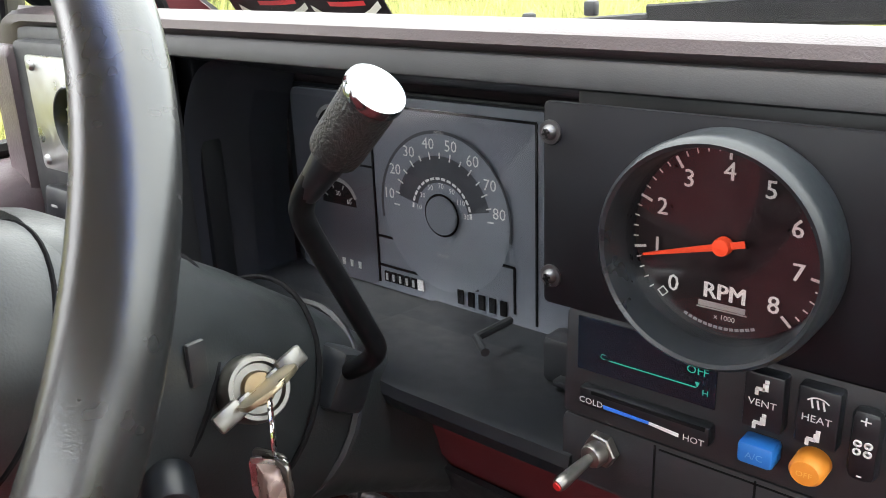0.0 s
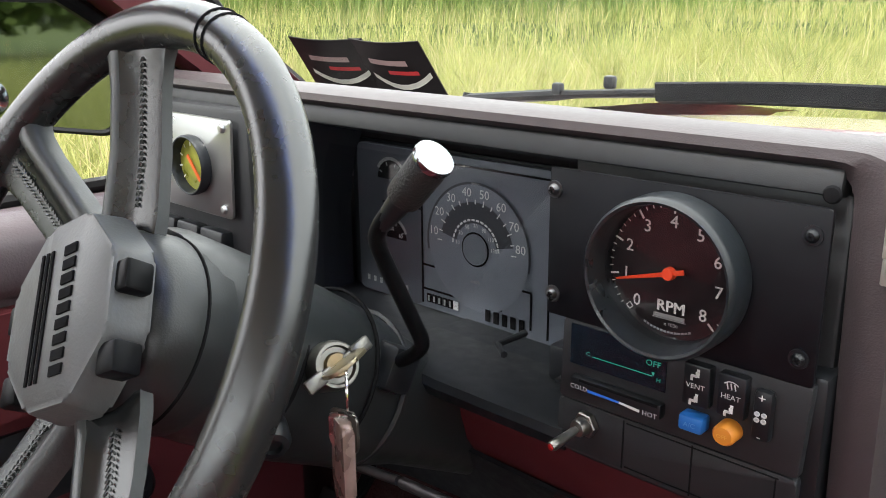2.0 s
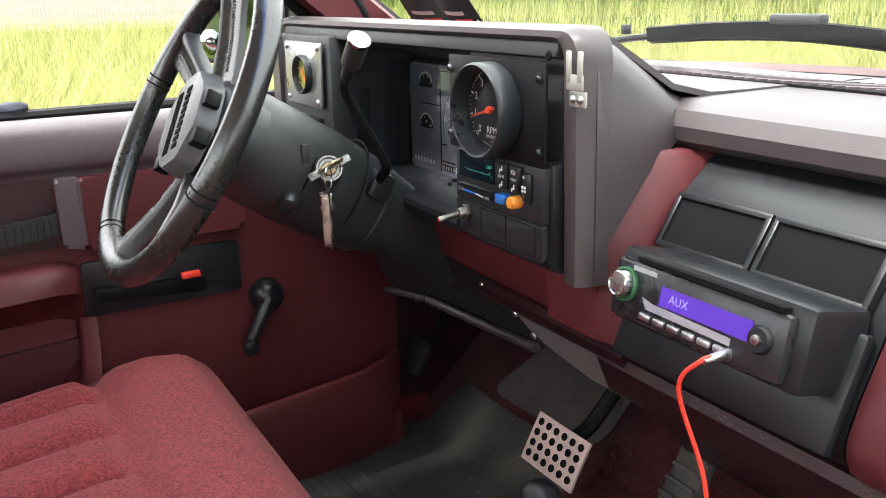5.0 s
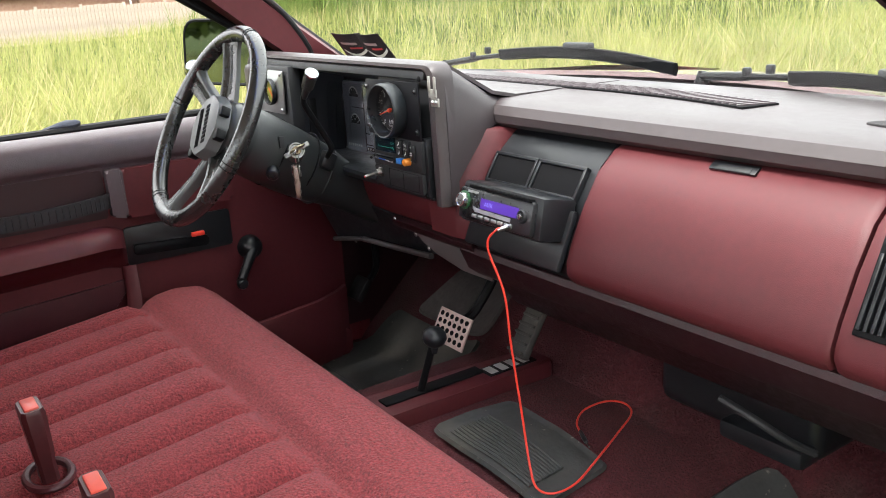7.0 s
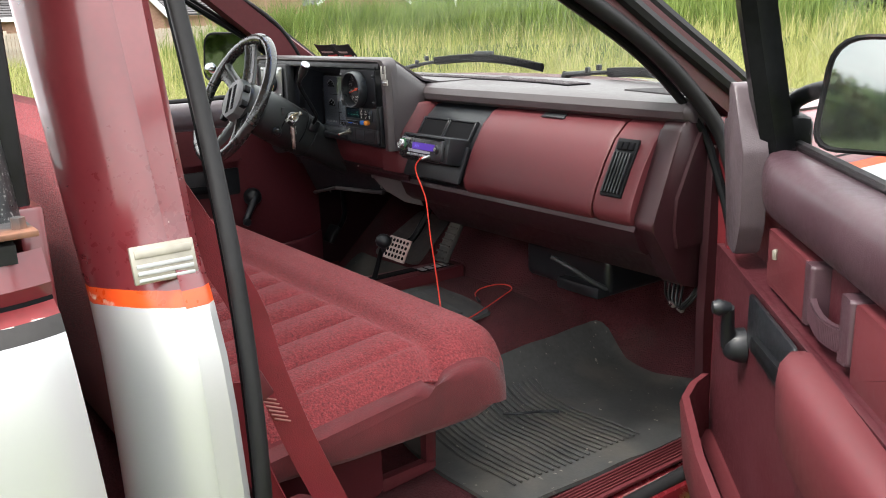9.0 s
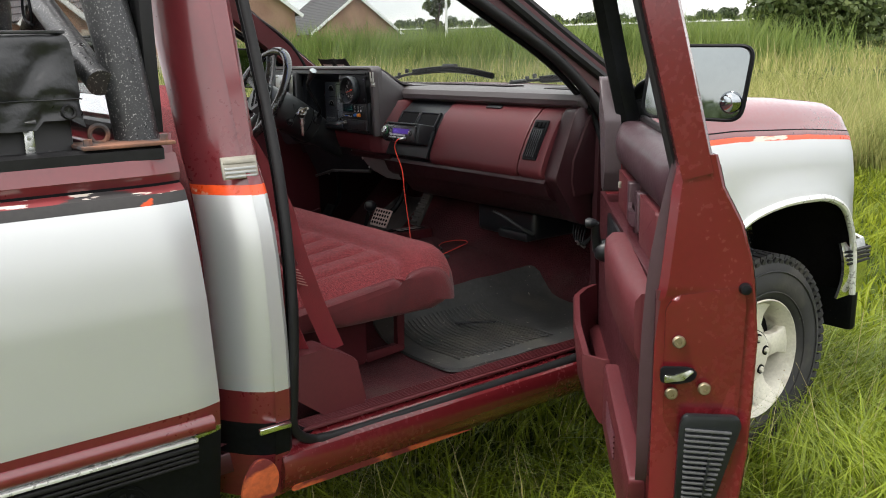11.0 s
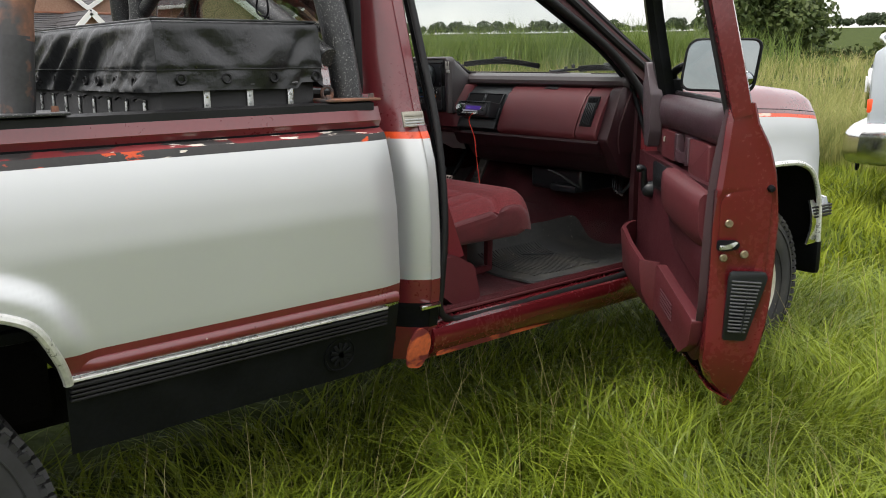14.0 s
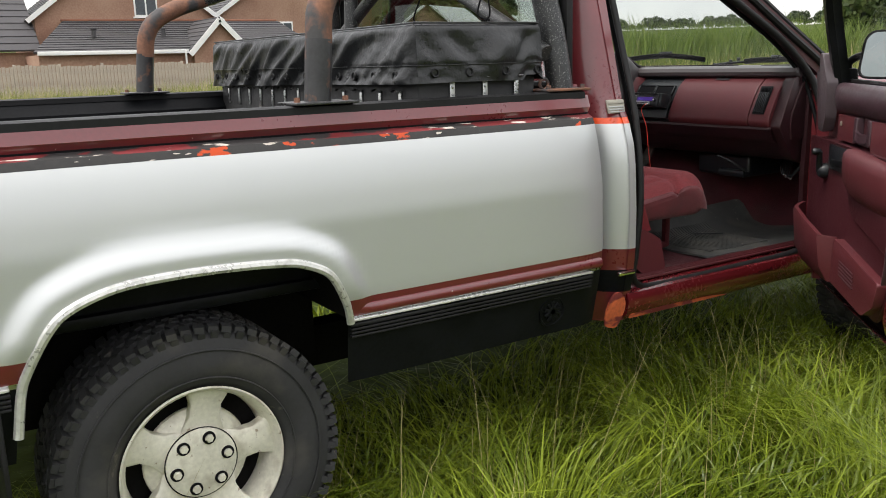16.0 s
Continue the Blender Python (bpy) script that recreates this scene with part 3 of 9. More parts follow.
    part("sill_rust", bm, M_PRIMER, ob, "orange rust and primer along the sill")
    return ob


sill_right = sill(1)
sill_left = sill(-1)
bm = E()
box(bm, (0, 1.335, 0.98), (1.68, 0.03, 0.68), 0.005)
box(bm, (0, 1.30, 1.735), (1.5, 0.06, 0.09), 0.02)
part("cab_back_wall", bm, M_MAROON, truck)
for s in (-1, 1):
    bm = E()
    box(bm, (s * 0.80, 1.325, 1.51), (0.06, 0.03, 0.40), 0.01)
    part("window_post", bm, M_RUBBER, truck, "black rubber window post")
bm = E()
prism(bm, rounded([(-0.775, 1.315), (0.775, 1.315), (0.745, 1.70), (-0.745, 1.70)], 0.05), 0, 0.006, lambda u, v, w: V((u, 1.325 - (v - 1.3) * 0.05 + w, v)))
rw = part("rear_window", bm, M_TINT, truck, "tinted rear window")
rw.visible_shadow = False
bm = E()
out = rounded([(-0.775, 1.315), (0.775, 1.315), (0.745, 1.70), (-0.745, 1.70)], 0.05)
sweep(bm, [V((u, 1.324 - (v - 1.3) * 0.05, v)) for u, v in out], 0.016, 8, closed=True)
part("window_rubber", bm, M_RUBBER, rw)


def roof_pt(u, v):
    # u across, v from the rear to the front
    y = 1.29 + v * 0.83
    x = u * interp(v, [0, 1], [0.79, 0.745])
    z = 1.80 - 0.05 * abs(u) ** 3 - 0.02 * (v - 0.4) ** 2 * 4 - (0.06 if abs(u) > 0.99 else 0)
    return V((x, y, z))


bm = E()
sheet(bm, roof_pt, list(np.linspace(-1, 1, 17)), list(np.linspace(0, 1, 9)), 0.01)
roof = part("roof", bm, M_MAROON, truck, "maroon cab roof")
bm = E()
sheet(bm, lambda u, v: roof_pt(u * 0.97, v) - V((0, 0, 0.035)), list(np.linspace(-1, 1, 9)), list(np.linspace(0.02, 1, 5)), 0.008)
part("headliner", bm, mat("headliner_cloth", (0.46, 0.36, 0.25), 0.95, var=0.12, scale=8, bump=0.3, bscale=300), roof, "tan cloth headliner")


def a_pillar(side):
    """Front pillar with the windscreen edge, and its continuation down to the sill."""
    bm = E()
    path = [(0.85, 2.70, 1.285), (0.835, 2.60, 1.36), (0.80, 2.435, 1.475), (0.765, 2.275, 1.59), (0.735, 2.15, 1.68), (0.72, 2.04, 1.755)]
    pts = [V((side * x, y, z)) for x, y, z in smooth_path(path, 4)]
    prof = [(-0.038, -0.032), (-0.038, 0.026), (-0.01, 0.042), (0.03, 0.040), (0.045, 0.0), (0.03, -0.036)]
    sweep(bm, pts, 1.0, prof=prof, up=(0, 0.5, 0.86))
    ob = part("a_pillar", bm, M_DARKRED if side > 0 else M_REDVINYL, truck, "dark red windscreen pillar")
    bm = E()
    seal = [V((side * (abs(p.x) + 0.036), p.y - 0.004, p.z + 0.006)) for p in pts]
    sweep(bm, seal, 0.015, 8)
    seal2 = [V((side * (abs(p.x) + 0.02), p.y + 0.03, p.z + 0.03)) for p in pts]
    sweep(bm, seal2, 0.015, 8)
    part("pillar_seal", bm, M_RUBBER, ob, "black rubber pillar seal")
    bm = E()
    zs = [0.60, 0.70, 0.9, 1.1, 1.24, 1.31]
    rings = []
    for z in zs:
        y = interp(z, [0.6, 0.7, 1.2, 1.31], [2.565, 2.582, 2.585, 2.56])
        x = cab_x(z)
        rings.append([V((side * a, b, z)) for a, b in ((x - 0.09, y - 0.002), (x - 0.025, y), (x - 0.018, y + 0.02), (x - 0.018, y + 0.08), (x - 0.09, y + 0.08))])
    loft(bm, rings, True, True)
    part("hinge_pillar", bm, M_MAROON, ob, "maroon door hinge pillar")
    return ob


pillar_right = a_pillar(1)
pillar_left = a_pillar(-1)


def screen_pt(u, v):
    """The windscreen: u across, v up."""
    e = abs(u) ** 2.2
    yb, zb = 2.93 - 0.20 * e, 1.30
    yt, zt = 2.11 - 0.05 * e, 1.755 - 0.015 * e
    xb, xt = 0.84 * u, 0.71 * u
    return V((xb + (xt - xb) * v, yb + (yt - yb) * v, zb + (zt - zb) * v + 0.02 * math.sin(math.pi * v)))


bm = E()
sheet(bm, screen_pt, list(np.linspace(-1, 1, 25)), list(np.linspace(0, 1, 9)), 0.005)
screen = part("windscreen", bm, M_GLASS, truck, "clear curved windscreen")
screen.visible_shadow = False
bm = E()
sheet(bm, lambda u, v: screen_pt(u, v) - V((0, 0.004, 0.004)), list(np.linspace(-0.97, 0.97, 25)), [0.905, 0.945, 0.985])
sb = part("sun_strip", bm, thin_glass("blue_sun_strip", (0.25, 0.34, 0.85), 0.05), screen, "blue tinted sun strip")
sb.visible_shadow = False
bm = E()
sweep(bm, [screen_pt(u, -0.01) for u in np.linspace(-1, 1, 25)], 0.014, 8)
part("windscreen_rubber", bm, M_RUBBER, screen)
bm = E()
box(bm, (0, 2.07, 1.745), (1.40, 0.05, 0.05), 0.015)
part("header_rail", bm, M_DARKRED, truck)


# front end: bonnet, wings, cowl, grille, bumper
def hood_pt(u, v):
    y = 2.96 + v * 0.98 - 0.30 * abs(u) ** 2.2 * (1 - v) - 0.06 * u * u * v
    z = interp(v, [0, 0.5, 0.85, 1.0], [1.347, 1.297, 1.255, 1.195]) - 0.015 * abs(u) ** 3
    return V((u * 0.80, y, z))


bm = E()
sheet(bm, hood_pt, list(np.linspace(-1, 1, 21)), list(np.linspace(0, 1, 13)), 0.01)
# maroon made pale: the sky's grazing sheen is put into the base colour
part("bonnet", bm, mat("bonnet_sky_sheen", (0.46, 0.33, 0.34), 0.2, 0.6, var=0.05, scale=2, coat=0.9, rvar=0.03), truck, "glossy maroon bonnet, its colour lightened for the sky's sheen")
bm = E()
sheet(bm, lambda u, v: screen_pt(u, 0.03) + V((0, 0.004 + v * 0.085, 0.002 + 0.022 * v)), list(np.linspace(-1, 1, 21)), [0, 0.5, 1], 0.006)
part("cowl", bm, M_BLACKTRIM, truck, "black ventilated cowl")
F_ARCH = [(2.90, 0.56), (2.93, 0.72), (2.985, 0.84), (3.06, 0.90), (3.15, 0.935), (3.30, 0.955), (3.45, 0.955), (3.58, 0.942), (3.68, 0.90), (3.74, 0.82), (3.775, 0.72), (3.79, 0.56)]

F_FINE = [tuple(p)[:2] for p in smooth_path([(a, b, 0) for a, b in F_ARCH], 12)]


def wing(side):
    ys = sorted(set(list(np.arange(2.60, 2.88, 0.07)) + list(np.linspace(2.89, 3.80, 64)) + [3.84, 3.88, 3.91, 3.93]))
    rows = [0.56, 0.66, 0.716, 0.728, 0.78, 0.85, 0.92, 0.96, 1.0, 1.04, 1.08, 1.12, 1.15, 1.170, 1.186, 1.202, 1.206, 1.225, 1.245, 1.262, 1.275, 1.28]
    ay, az = [p[0] for p in F_FINE], [p[1] for p in F_FINE]
    bm = E()
    cols = []
    for y in ys:
        low = interp(y, ay, az) if ay[0] < y < ay[-1] else rows[0]
        top = interp(y, [2.6, 3.1, 3.5, 3.75, 3.93], [1.0, 1.0, 0.968, 0.935, 0.90])
        nose = 0.12 * max(0, (y - 3.72) / 0.21) ** 2.2
        col = []
        for z in rows:
            zz = max(z, low)
            zt = 0.56 + (zz - 0.56) * (top if zz > 1.0 else 1 - (1 - top) * max(0, (zz - 0.7)) / 0.3)
            x = interp(zz, [0.5, 0.72, 0.8, 1.0, 1.12, 1.2, 1.25, 1.275, 1.28], [0.93, 0.965, 0.975, 0.972, 0.958, 0.935, 0.90, 0.84, 0.79])
            d = min(math.hypot(y - a, zz - b) for a, b in F_FINE)
            x += 0.014 * math.exp(-((d / 0.05) ** 2))
            zt += 0.028 * max(0.0, (zz - 1.215) / 0.065)
            col.append(bm.verts.new((side * (x - nose), y, zt)))
        cols.append(col)
    for i in range(len(ys) - 1):
        for j in range(len(rows) - 1):
            q = (cols[i][j], cols[i + 1][j], cols[i + 1][j + 1], cols[i][j + 1])
            if (q[3].co.z - q[0].co.z) + (q[2].co.z - q[1].co.z) < 1e-5:
                continue
            z = (rows[j] + rows[j + 1]) / 2
            # the crease over the stripe has no shape; its shade is a black row
            f = bm.faces.new(q)
            f.material_index = 0 if z < 0.716 else 1 if z < 0.728 else 2 if z < 0.78 else 3 if z < 1.170 else 4 if z < 1.186 else 5 if 1.202 < z < 1.206 else 2
    bmesh.ops.remove_doubles(bm, verts=bm.verts[:], dist=1e-5)
    bmesh.ops.delete(bm, geom=[v for v in bm.verts if not v.link_faces], context="VERTS")
    ob = part("front_wing", bm, [M_BLACKTRIM, M_CHROME, M_MAROON, M_WHITE, M_ORANGE, M_DARK], truck, "white front wing with a maroon band and orange stripe")
    bm = E()
    lip = smooth_path([(side * 0.99, y, z) for y, z in F_ARCH], 4)
    sweep(bm, lip, 0.012, 8)
    part("wheel_arch_trim", bm, M_STRIP, ob, "bright wheel arch trim")
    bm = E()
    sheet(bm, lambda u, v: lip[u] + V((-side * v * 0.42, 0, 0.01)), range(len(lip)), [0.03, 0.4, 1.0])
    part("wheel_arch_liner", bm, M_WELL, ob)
    return ob


wing_right = wing(1)
wing_left = wing(-1)
bm = E()
box(bm, (0, 3.90, 0.95), (1.60, 0.06, 0.40), 0.02)
part("grille", bm, M_BLACKTRIM, truck)
for s in (-1, 1):
    bm = E()
    box(bm, (s * 0.83, 3.885, 0.98), (0.10, 0.06, 0.30), 0.02)
    part("indicator_lamp", bm, mat("amber_lens", (0.7, 0.16, 0.02), 0.2, var=0.1), truck, "amber corner lamp")


def bumper_pt(u, v):
    a = u * 1.0
    x = 0.98 * math.sin(a * math.pi / 2) ** 1 if abs(u) < 1 else 0.98 * u
    y = 4.10 - 0.22 * abs(u) ** 4
    z = 0.55 + 0.21 * v
    return V((0.97 * u, y + 0.035 * math.sin(math.pi * v), z))


bm = E()
sheet(bm, bumper_pt, list(np.linspace(-1, 1, 33)), list(np.linspace(0, 1, 9)), 0.01)
for s in (-1, 1):
    sheet(bm, lambda u, v: V((s * (0.97 + 0.02 * math.sin(math.pi * v)), 3.88 - 0.16 * u, 0.55 + 0.21 * v)), [0, 0.5, 1], list(np.linspace(0, 1, 7)), 0.01)
bump = part("front_bumper", bm, M_CHROME, truck, "chrome front bumper")
bm = E()
for k in range(4):
    sweep(bm, [bumper_pt(u, 0.62 + 0.07 * k) + V((0, 0.006, 0)) for u in np.linspace(-1, 1, 33)], 0.007, 6)
    box(bm, (0.988, 3.82, 0.68 + 0.015 * k), (0.012, 0.15, 0.009), 0.003)
part("bumper_strip", bm, M_RUBBER, bump, "black ribbed bumper strip")
bm = E()
box(bm, (0.75, 4.0, 0.45), (0.30, 0.05, 0.2), 0.02)
part("valance", bm, M_BLACKTRIM, truck)


# ---------------------------------------------------------------- wheels
def wheel(at, side, turn=0.0):
    w = new("wheel")
    w.parent = truck
    w.location = at
    R = Matrix.Rotation(radians(turn), 4, "Z")
    ax = R @ axis((0, 0, 0), (side, 0, 0), (0, 1, 0))

    def sub(name, bm, m, label="", smooth=38):
        ob = new(name, mesh_of(name, bm, m, smooth))
        ob.parent = w
        if label:
            ob["label"] = label
        return ob

    bm = E()
    prof = [(0.205, -0.10), (0.225, -0.12), (0.29, -0.130), (0.338, -0.120), (0.360, -0.106), (0.366, -0.09), (0.369, 0.0), (0.366, 0.09), (0.360, 0.104), (0.344, 0.117), (0.29, 0.128), (0.262, 0.127), (0.235, 0.118), (0.222, 0.104), (0.205, 0.08)]
    loft(bm, [[ax @ V((r * math.cos(q), r * math.sin(q), h)) for q in np.linspace(0, 2 * math.pi, 64, endpoint=False)] for r, h in prof], True, False)
    sub("tyre", bm, M_TYRE, "black all-terrain tyre with scuffed sidewall", 30)
    bm = E()
    n = 66
    for k in range(n):
        q = 2 * math.pi * k / n
        rot = Matrix.Rotation(q, 3, "Z")
        for row, (h, wd, sh) in enumerate(((-0.092, 0.05, 0.0), (-0.045, 0.034, 0.5), (0.0, 0.034, 0.0), (0.045, 0.034, 0.5), (0.092, 0.05, 0.0))):
            qq = q + sh * 2 * math.pi / n
            mm = ax.to_3x3() @ Matrix.Rotation(qq, 3, "Z")
            box(bm, ax @ V((0.369 * math.cos(qq), 0.369 * math.sin(qq), h)), (0.016, 0.024, wd), 0.0, mm @ Matrix.Rotation(radians(14 if row % 2 else -10), 3, "X"))
        mm = ax.to_3x3() @ rot
        box(bm, ax @ V((0.349 * math.cos(q), 0.349 * math.sin(q), 0.1100)), (0.040 if k % 2 else 0.028, 0.019, 0.013), 0.0, mm @ Matrix.Rotation(radians(-18), 3, "Y"))
    tread = sub("tread_block", bm, M_TYRE, "chunky tread blocks", 30)
    tread["kind"] = "stuff"
    bm = E()
    lathe(bm, [(0.20, -0.09), (0.205, 0.075), (0.212, 0.100), (0.2175, 0.109), (0.213, 0.112), (0.203, 0.100), (0.193, 0.070), (0.188, 0.035), (0.188, -0.05), (0.19, -0.09)], ax, 64)
    sub("rim", bm, M_RIM, "cream painted alloy rim")
    # near-black disc stands for the shade seen between the spokes
    bm = E()
    lathe(bm, [(0.187, 0.012), (0.150, 0.0), (0.10, -0.01), (0.0, -0.01), (0.0, -0.05), (0.186, -0.05)], ax, 40)
    sub("spoke_gap_disc", bm, M_WELL, "near-black disc for the shade between the spokes")
    for r_ in (0.245, 0.318):
        bm = E()
        sweep(bm, [ax @ V((r_ * math.cos(q_), r_ * math.sin(q_), 0.1235 if r_ < 0.3 else 0.1255)) for q_ in np.linspace(0, 2 * math.pi, 64, endpoint=False)], 0.0028, 6, closed=True)
        sub("sidewall_rib", bm, M_TYRE)
    for k in range(5):
        bm = E()
        q = math.radians(80 + 72 * k)
        mm = ax @ Matrix.Rotation(q, 4, "Z")
        sec = []
        for r, hw, h in ((0.045, 0.056, 0.060), (0.085, 0.056, 0.066), (0.12, 0.041, 0.072), (0.155, 0.040, 0.076), (0.185, 0.052, 0.082), (0.200, 0.072, 0.084)):
            sec.append([mm @ V((r, -hw, h - 0.035)), mm @ V((r, -hw, h - 0.006)), mm @ V((r, -hw + 0.008, h)), mm @ V((r, hw - 0.008, h)), mm @ V((r, hw, h - 0.006)), mm @ V((r, hw, h - 0.035))])
        loft(bm, sec, True, True)
        sub("spoke", bm, M_RIM, "broad cream spoke")
    bm = E()
    lathe(bm, [(0.085, 0.060), (0.110, 0.054), (0.140, 0.034), (0.142, 0.026), (0.085, 0.03)], ax, 40)
    sub("spoke_web", bm, M_RIM)
    bm = E()
    sweep(bm, [ax @ V((0.0965 * math.cos(q_), 0.0965 * math.sin(q_), 0.0755)) for q_ in np.linspace(0, 2 * math.pi, 48, endpoint=False)], 0.0016, 5, closed=True)
    sub("cap_seam", bm, M_DARK)
    bm = E()
    lathe(bm, [(0.0, 0.05), (0.094, 0.05), (0.096, 0.072), (0.094, 0.079), (0.088, 0.082), (0.03, 0.086), (0.0, 0.087)], ax, 40)
    sub("hub_cap", bm, M_RIM, "round cream hub cap")
    for k in range(6):
        q = math.radians(71.3 - 60 * k)
        c = V((0.0698 * math.cos(q), 0.0698 * math.sin(q), 0.083))
        bm = E()
        lathe(bm, [(0.0175, -0.004), (0.0172, 0.0045), (0.0118, 0.005), (0.0118, -0.002)], ax @ Matrix.Translation(c), 20)
        sub("lug_ring", bm, M_DARK)
        bm = E()
        lathe(bm, [(0.0, 0.002), (0.0115, 0.002), (0.0112, 0.010), (0.009, 0.0125), (0.0, 0.0125)], ax @ Matrix.Translation(c), 6)
        sub("lug_nut", bm, M_RIM, "", 0)
    return w


wheel((0.815, 0, 0.39), 1)
wheel((-0.815, 0, 0.39), -1)
wheel((0.805, 3.34, 0.39), 1, -2)
wheel((-0.805, 3.34, 0.39), -1, -2)
bm = E()
box(bm, (0.87, -0.46, 0.56), (0.22, 0.012, 0.46), 0.004)
part("mud_flap", bm, M_RUBBER, truck, "black mud flap behind the wheel")

# ---------------------------------------------------------------- cab floor
def floor_z(x, y):
    """The carpeted floor: a hump over the gearbox and a rise to the bulkhead."""
    hump = 0.175 * (1 / (1 + math.exp((abs(x - 0.04) - 0.37) / 0.035)))
    toe = max(0.0, y - 2.62 - 0.14 * min(1.0, max(0.0, (x - 0.30) / 0.2)))
    return 0.615 + hump + toe * 0.9 + (0.02 * math.exp(-(((y - 1.45) / 0.1) ** 2)))


bm = E()
sheet(bm, lambda u, v: V((u, v, floor_z(u, v))), list(np.linspace(-0.85, 0.85, 60)), list(np.linspace(1.36, 3.02, 34)))
part("carpet", bm, M_CARPET, truck, "worn dark red carpet over the floor and gearbox hump")
bm = E()
box(bm, (0, 3.03, 0.93), (1.70, 0.03, 0.64), 0.005)
part("bulkhead", bm, M_DARK, truck)
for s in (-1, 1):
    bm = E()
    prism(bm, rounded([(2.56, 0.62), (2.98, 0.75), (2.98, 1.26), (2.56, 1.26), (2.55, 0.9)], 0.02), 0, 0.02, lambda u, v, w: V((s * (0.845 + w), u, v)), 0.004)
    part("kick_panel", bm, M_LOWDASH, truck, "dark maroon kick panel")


def floor_mat(name, pts, label, ribs, m_=None):
    m = thing(name, label, "floor mat")
    bm = E()
    us, vs = np.linspace(0, 1, 26), np.linspace(0, 1, 26)
    a, b, c, d = [V(p) for p in pts]

    def at(u, v):
        p = (a * (1 - u) + b * u) * (1 - v) + (d * (1 - u) + c * u) * v
        cx, cy = min(u, 1 - u), min(v, 1 - v)
        k = 0.10
        if cx < k and cy < k:
            q = math.hypot(k - cx, k - cy)
            if q > k:
                f = k / q
                du = (k - cx) * (1 - f) * (1 if u < 0.5 else -1)
                dv = (k - cy) * (1 - f) * (1 if v < 0.5 else -1)
                return at2(u + du, v + dv)
        return at2(u, v)

    def at2(u, v):
        p = (a * (1 - u) + b * u) * (1 - v) + (d * (1 - u) + c * u) * v
        return V((p.x, p.y, floor_z(p.x, p.y) + 0.012 + 0.006 * noise.noise(V((p.x * 9, p.y * 9, 1))) + 0.004 * (1 if min(u, 1 - u, v, 1 - v) < 0.03 else 0)))

    sheet(bm, at, list(us), list(vs), -0.008)
    part("mat_sheet", bm, m_ or M_MAT, m)
    if not ribs:
        return m
    bm = E()
    for k in range(ribs):
        t = 0.10 + 0.5 * k / ribs
        sweep(bm, [at2(u, t) + V((0, 0, 0.003)) for u in np.linspace(0.12, 0.85, 10)], 0.0028, 5)
    ob = part("mat_ribs", bm, M_MAT, m)
    ob["kind"] = "stuff"
    return m


floor_mat("floor_mat", [(0.41, 2.05, 0), (0.815, 2.06, 0), (0.835, 2.80, 0), (0.395, 2.735, 0)], "dusty grey ribbed rubber mat in the passenger footwell", 22)
floor_mat("floor_mat", [(0.02, 2.30, 0), (0.315, 2.30, 0), (0.295, 2.455, 0), (0.03, 2.475, 0)], "grey rubber mat lying over the gearbox hump", 12)
floor_mat("floor_mat", [(-0.80, 2.10, 0), (-0.34, 2.10, 0), (-0.36, 2.70, 0), (-0.78, 2.70, 0)], "black rubber mat in the driver footwell", 16)
floor_mat("toe_board_pad", [(-0.69, 2.715, 0), (-0.36, 2.715, 0), (-0.40, 2.87, 0), (-0.61, 2.87, 0)], "grey-brown felt pad on the driver's toe board", 0, mat("grey_felt", (0.095, 0.085, 0.082), 0.9, var=0.25, scale=20, bump=0.4, bscale=300))

# ---------------------------------------------------------------- bench seat
bench = thing("bench_seat", "red cloth bench seat with stitched fore-and-aft pleats", "seat")


def seat_top(x, y):
    """Height of the cushion: a plain front roll, a groove, and pleats behind it."""
    base = interp(y, [1.50, 1.70, 1.90, 2.02, 2.08, 2.13, 2.165, 2.182], [0.885, 0.905, 0.928, 0.943, 0.95, 0.943, 0.915, 0.875])
    g = 0.022 * math.exp(-(((y - 2.005) / 0.018) ** 2))
    edge = max(0.0, (abs(x) - 0.60) / 0.105)
    e2 = 0.05 * edge**3
    rib = 0.0
    if y < 2.0 and abs(x) < 0.63:
        f = abs(math.sin(math.pi * (x + 0.03) / 0.112))
        rib = (-0.026 * (1 - f) ** 2.2 - 0.006 * (1 - f)) * min(1, (2.0 - y) / 0.025)
    side_g = 0.010 * math.exp(-(((abs(x) - 0.64) / 0.010) ** 2)) if y < 2.0 else 0
    return base - g - e2 + rib - side_g


def cushion(bm):
    xs = sorted(set([round(v, 4) for v in list(np.linspace(-0.705, 0.705, 380))]))
    ys = list(np.linspace(1.50, 2.0, 22)) + list(np.linspace(2.005, 2.182, 16))
    rings = []
    for x in xs:
        k = abs(x) / 0.705
        pull = 0.03 * max(0, (k - 0.9) / 0.1) ** 2
        ring = [V((x, y - pull * (y - 1.5) / 0.68, seat_top(x, y))) for y in ys]
        zt = seat_top(x, 2.182)
        ring += [V((x, 2.186 - pull, zt - 0.03)), V((x, 2.178 - pull, 0.825)), V((x, 2.15 - pull, 0.795)), V((x, 2.08, 0.782)), V((x, 1.8, 0.785)), V((x, 1.52, 0.80))]
        rings.append(ring)
    for s, row in ((-1, rings[0]), (1, rings[-1])):
        cen = V((s * 0.715, 1.86, 0.86))
        for grow, xo in ((0.05, 0.722), (0.14, 0.733), (0.30, 0.740)):
            mid = [p.lerp(cen, grow) for p in row]
            for p in mid:
                p.x = s * xo
            rings.insert(0 if s < 0 else len(rings), mid)
    loft(bm, rings, True, True)
    bm.faces.ensure_lookup_table()
    for f in bm.faces:
        c = f.calc_center_median()
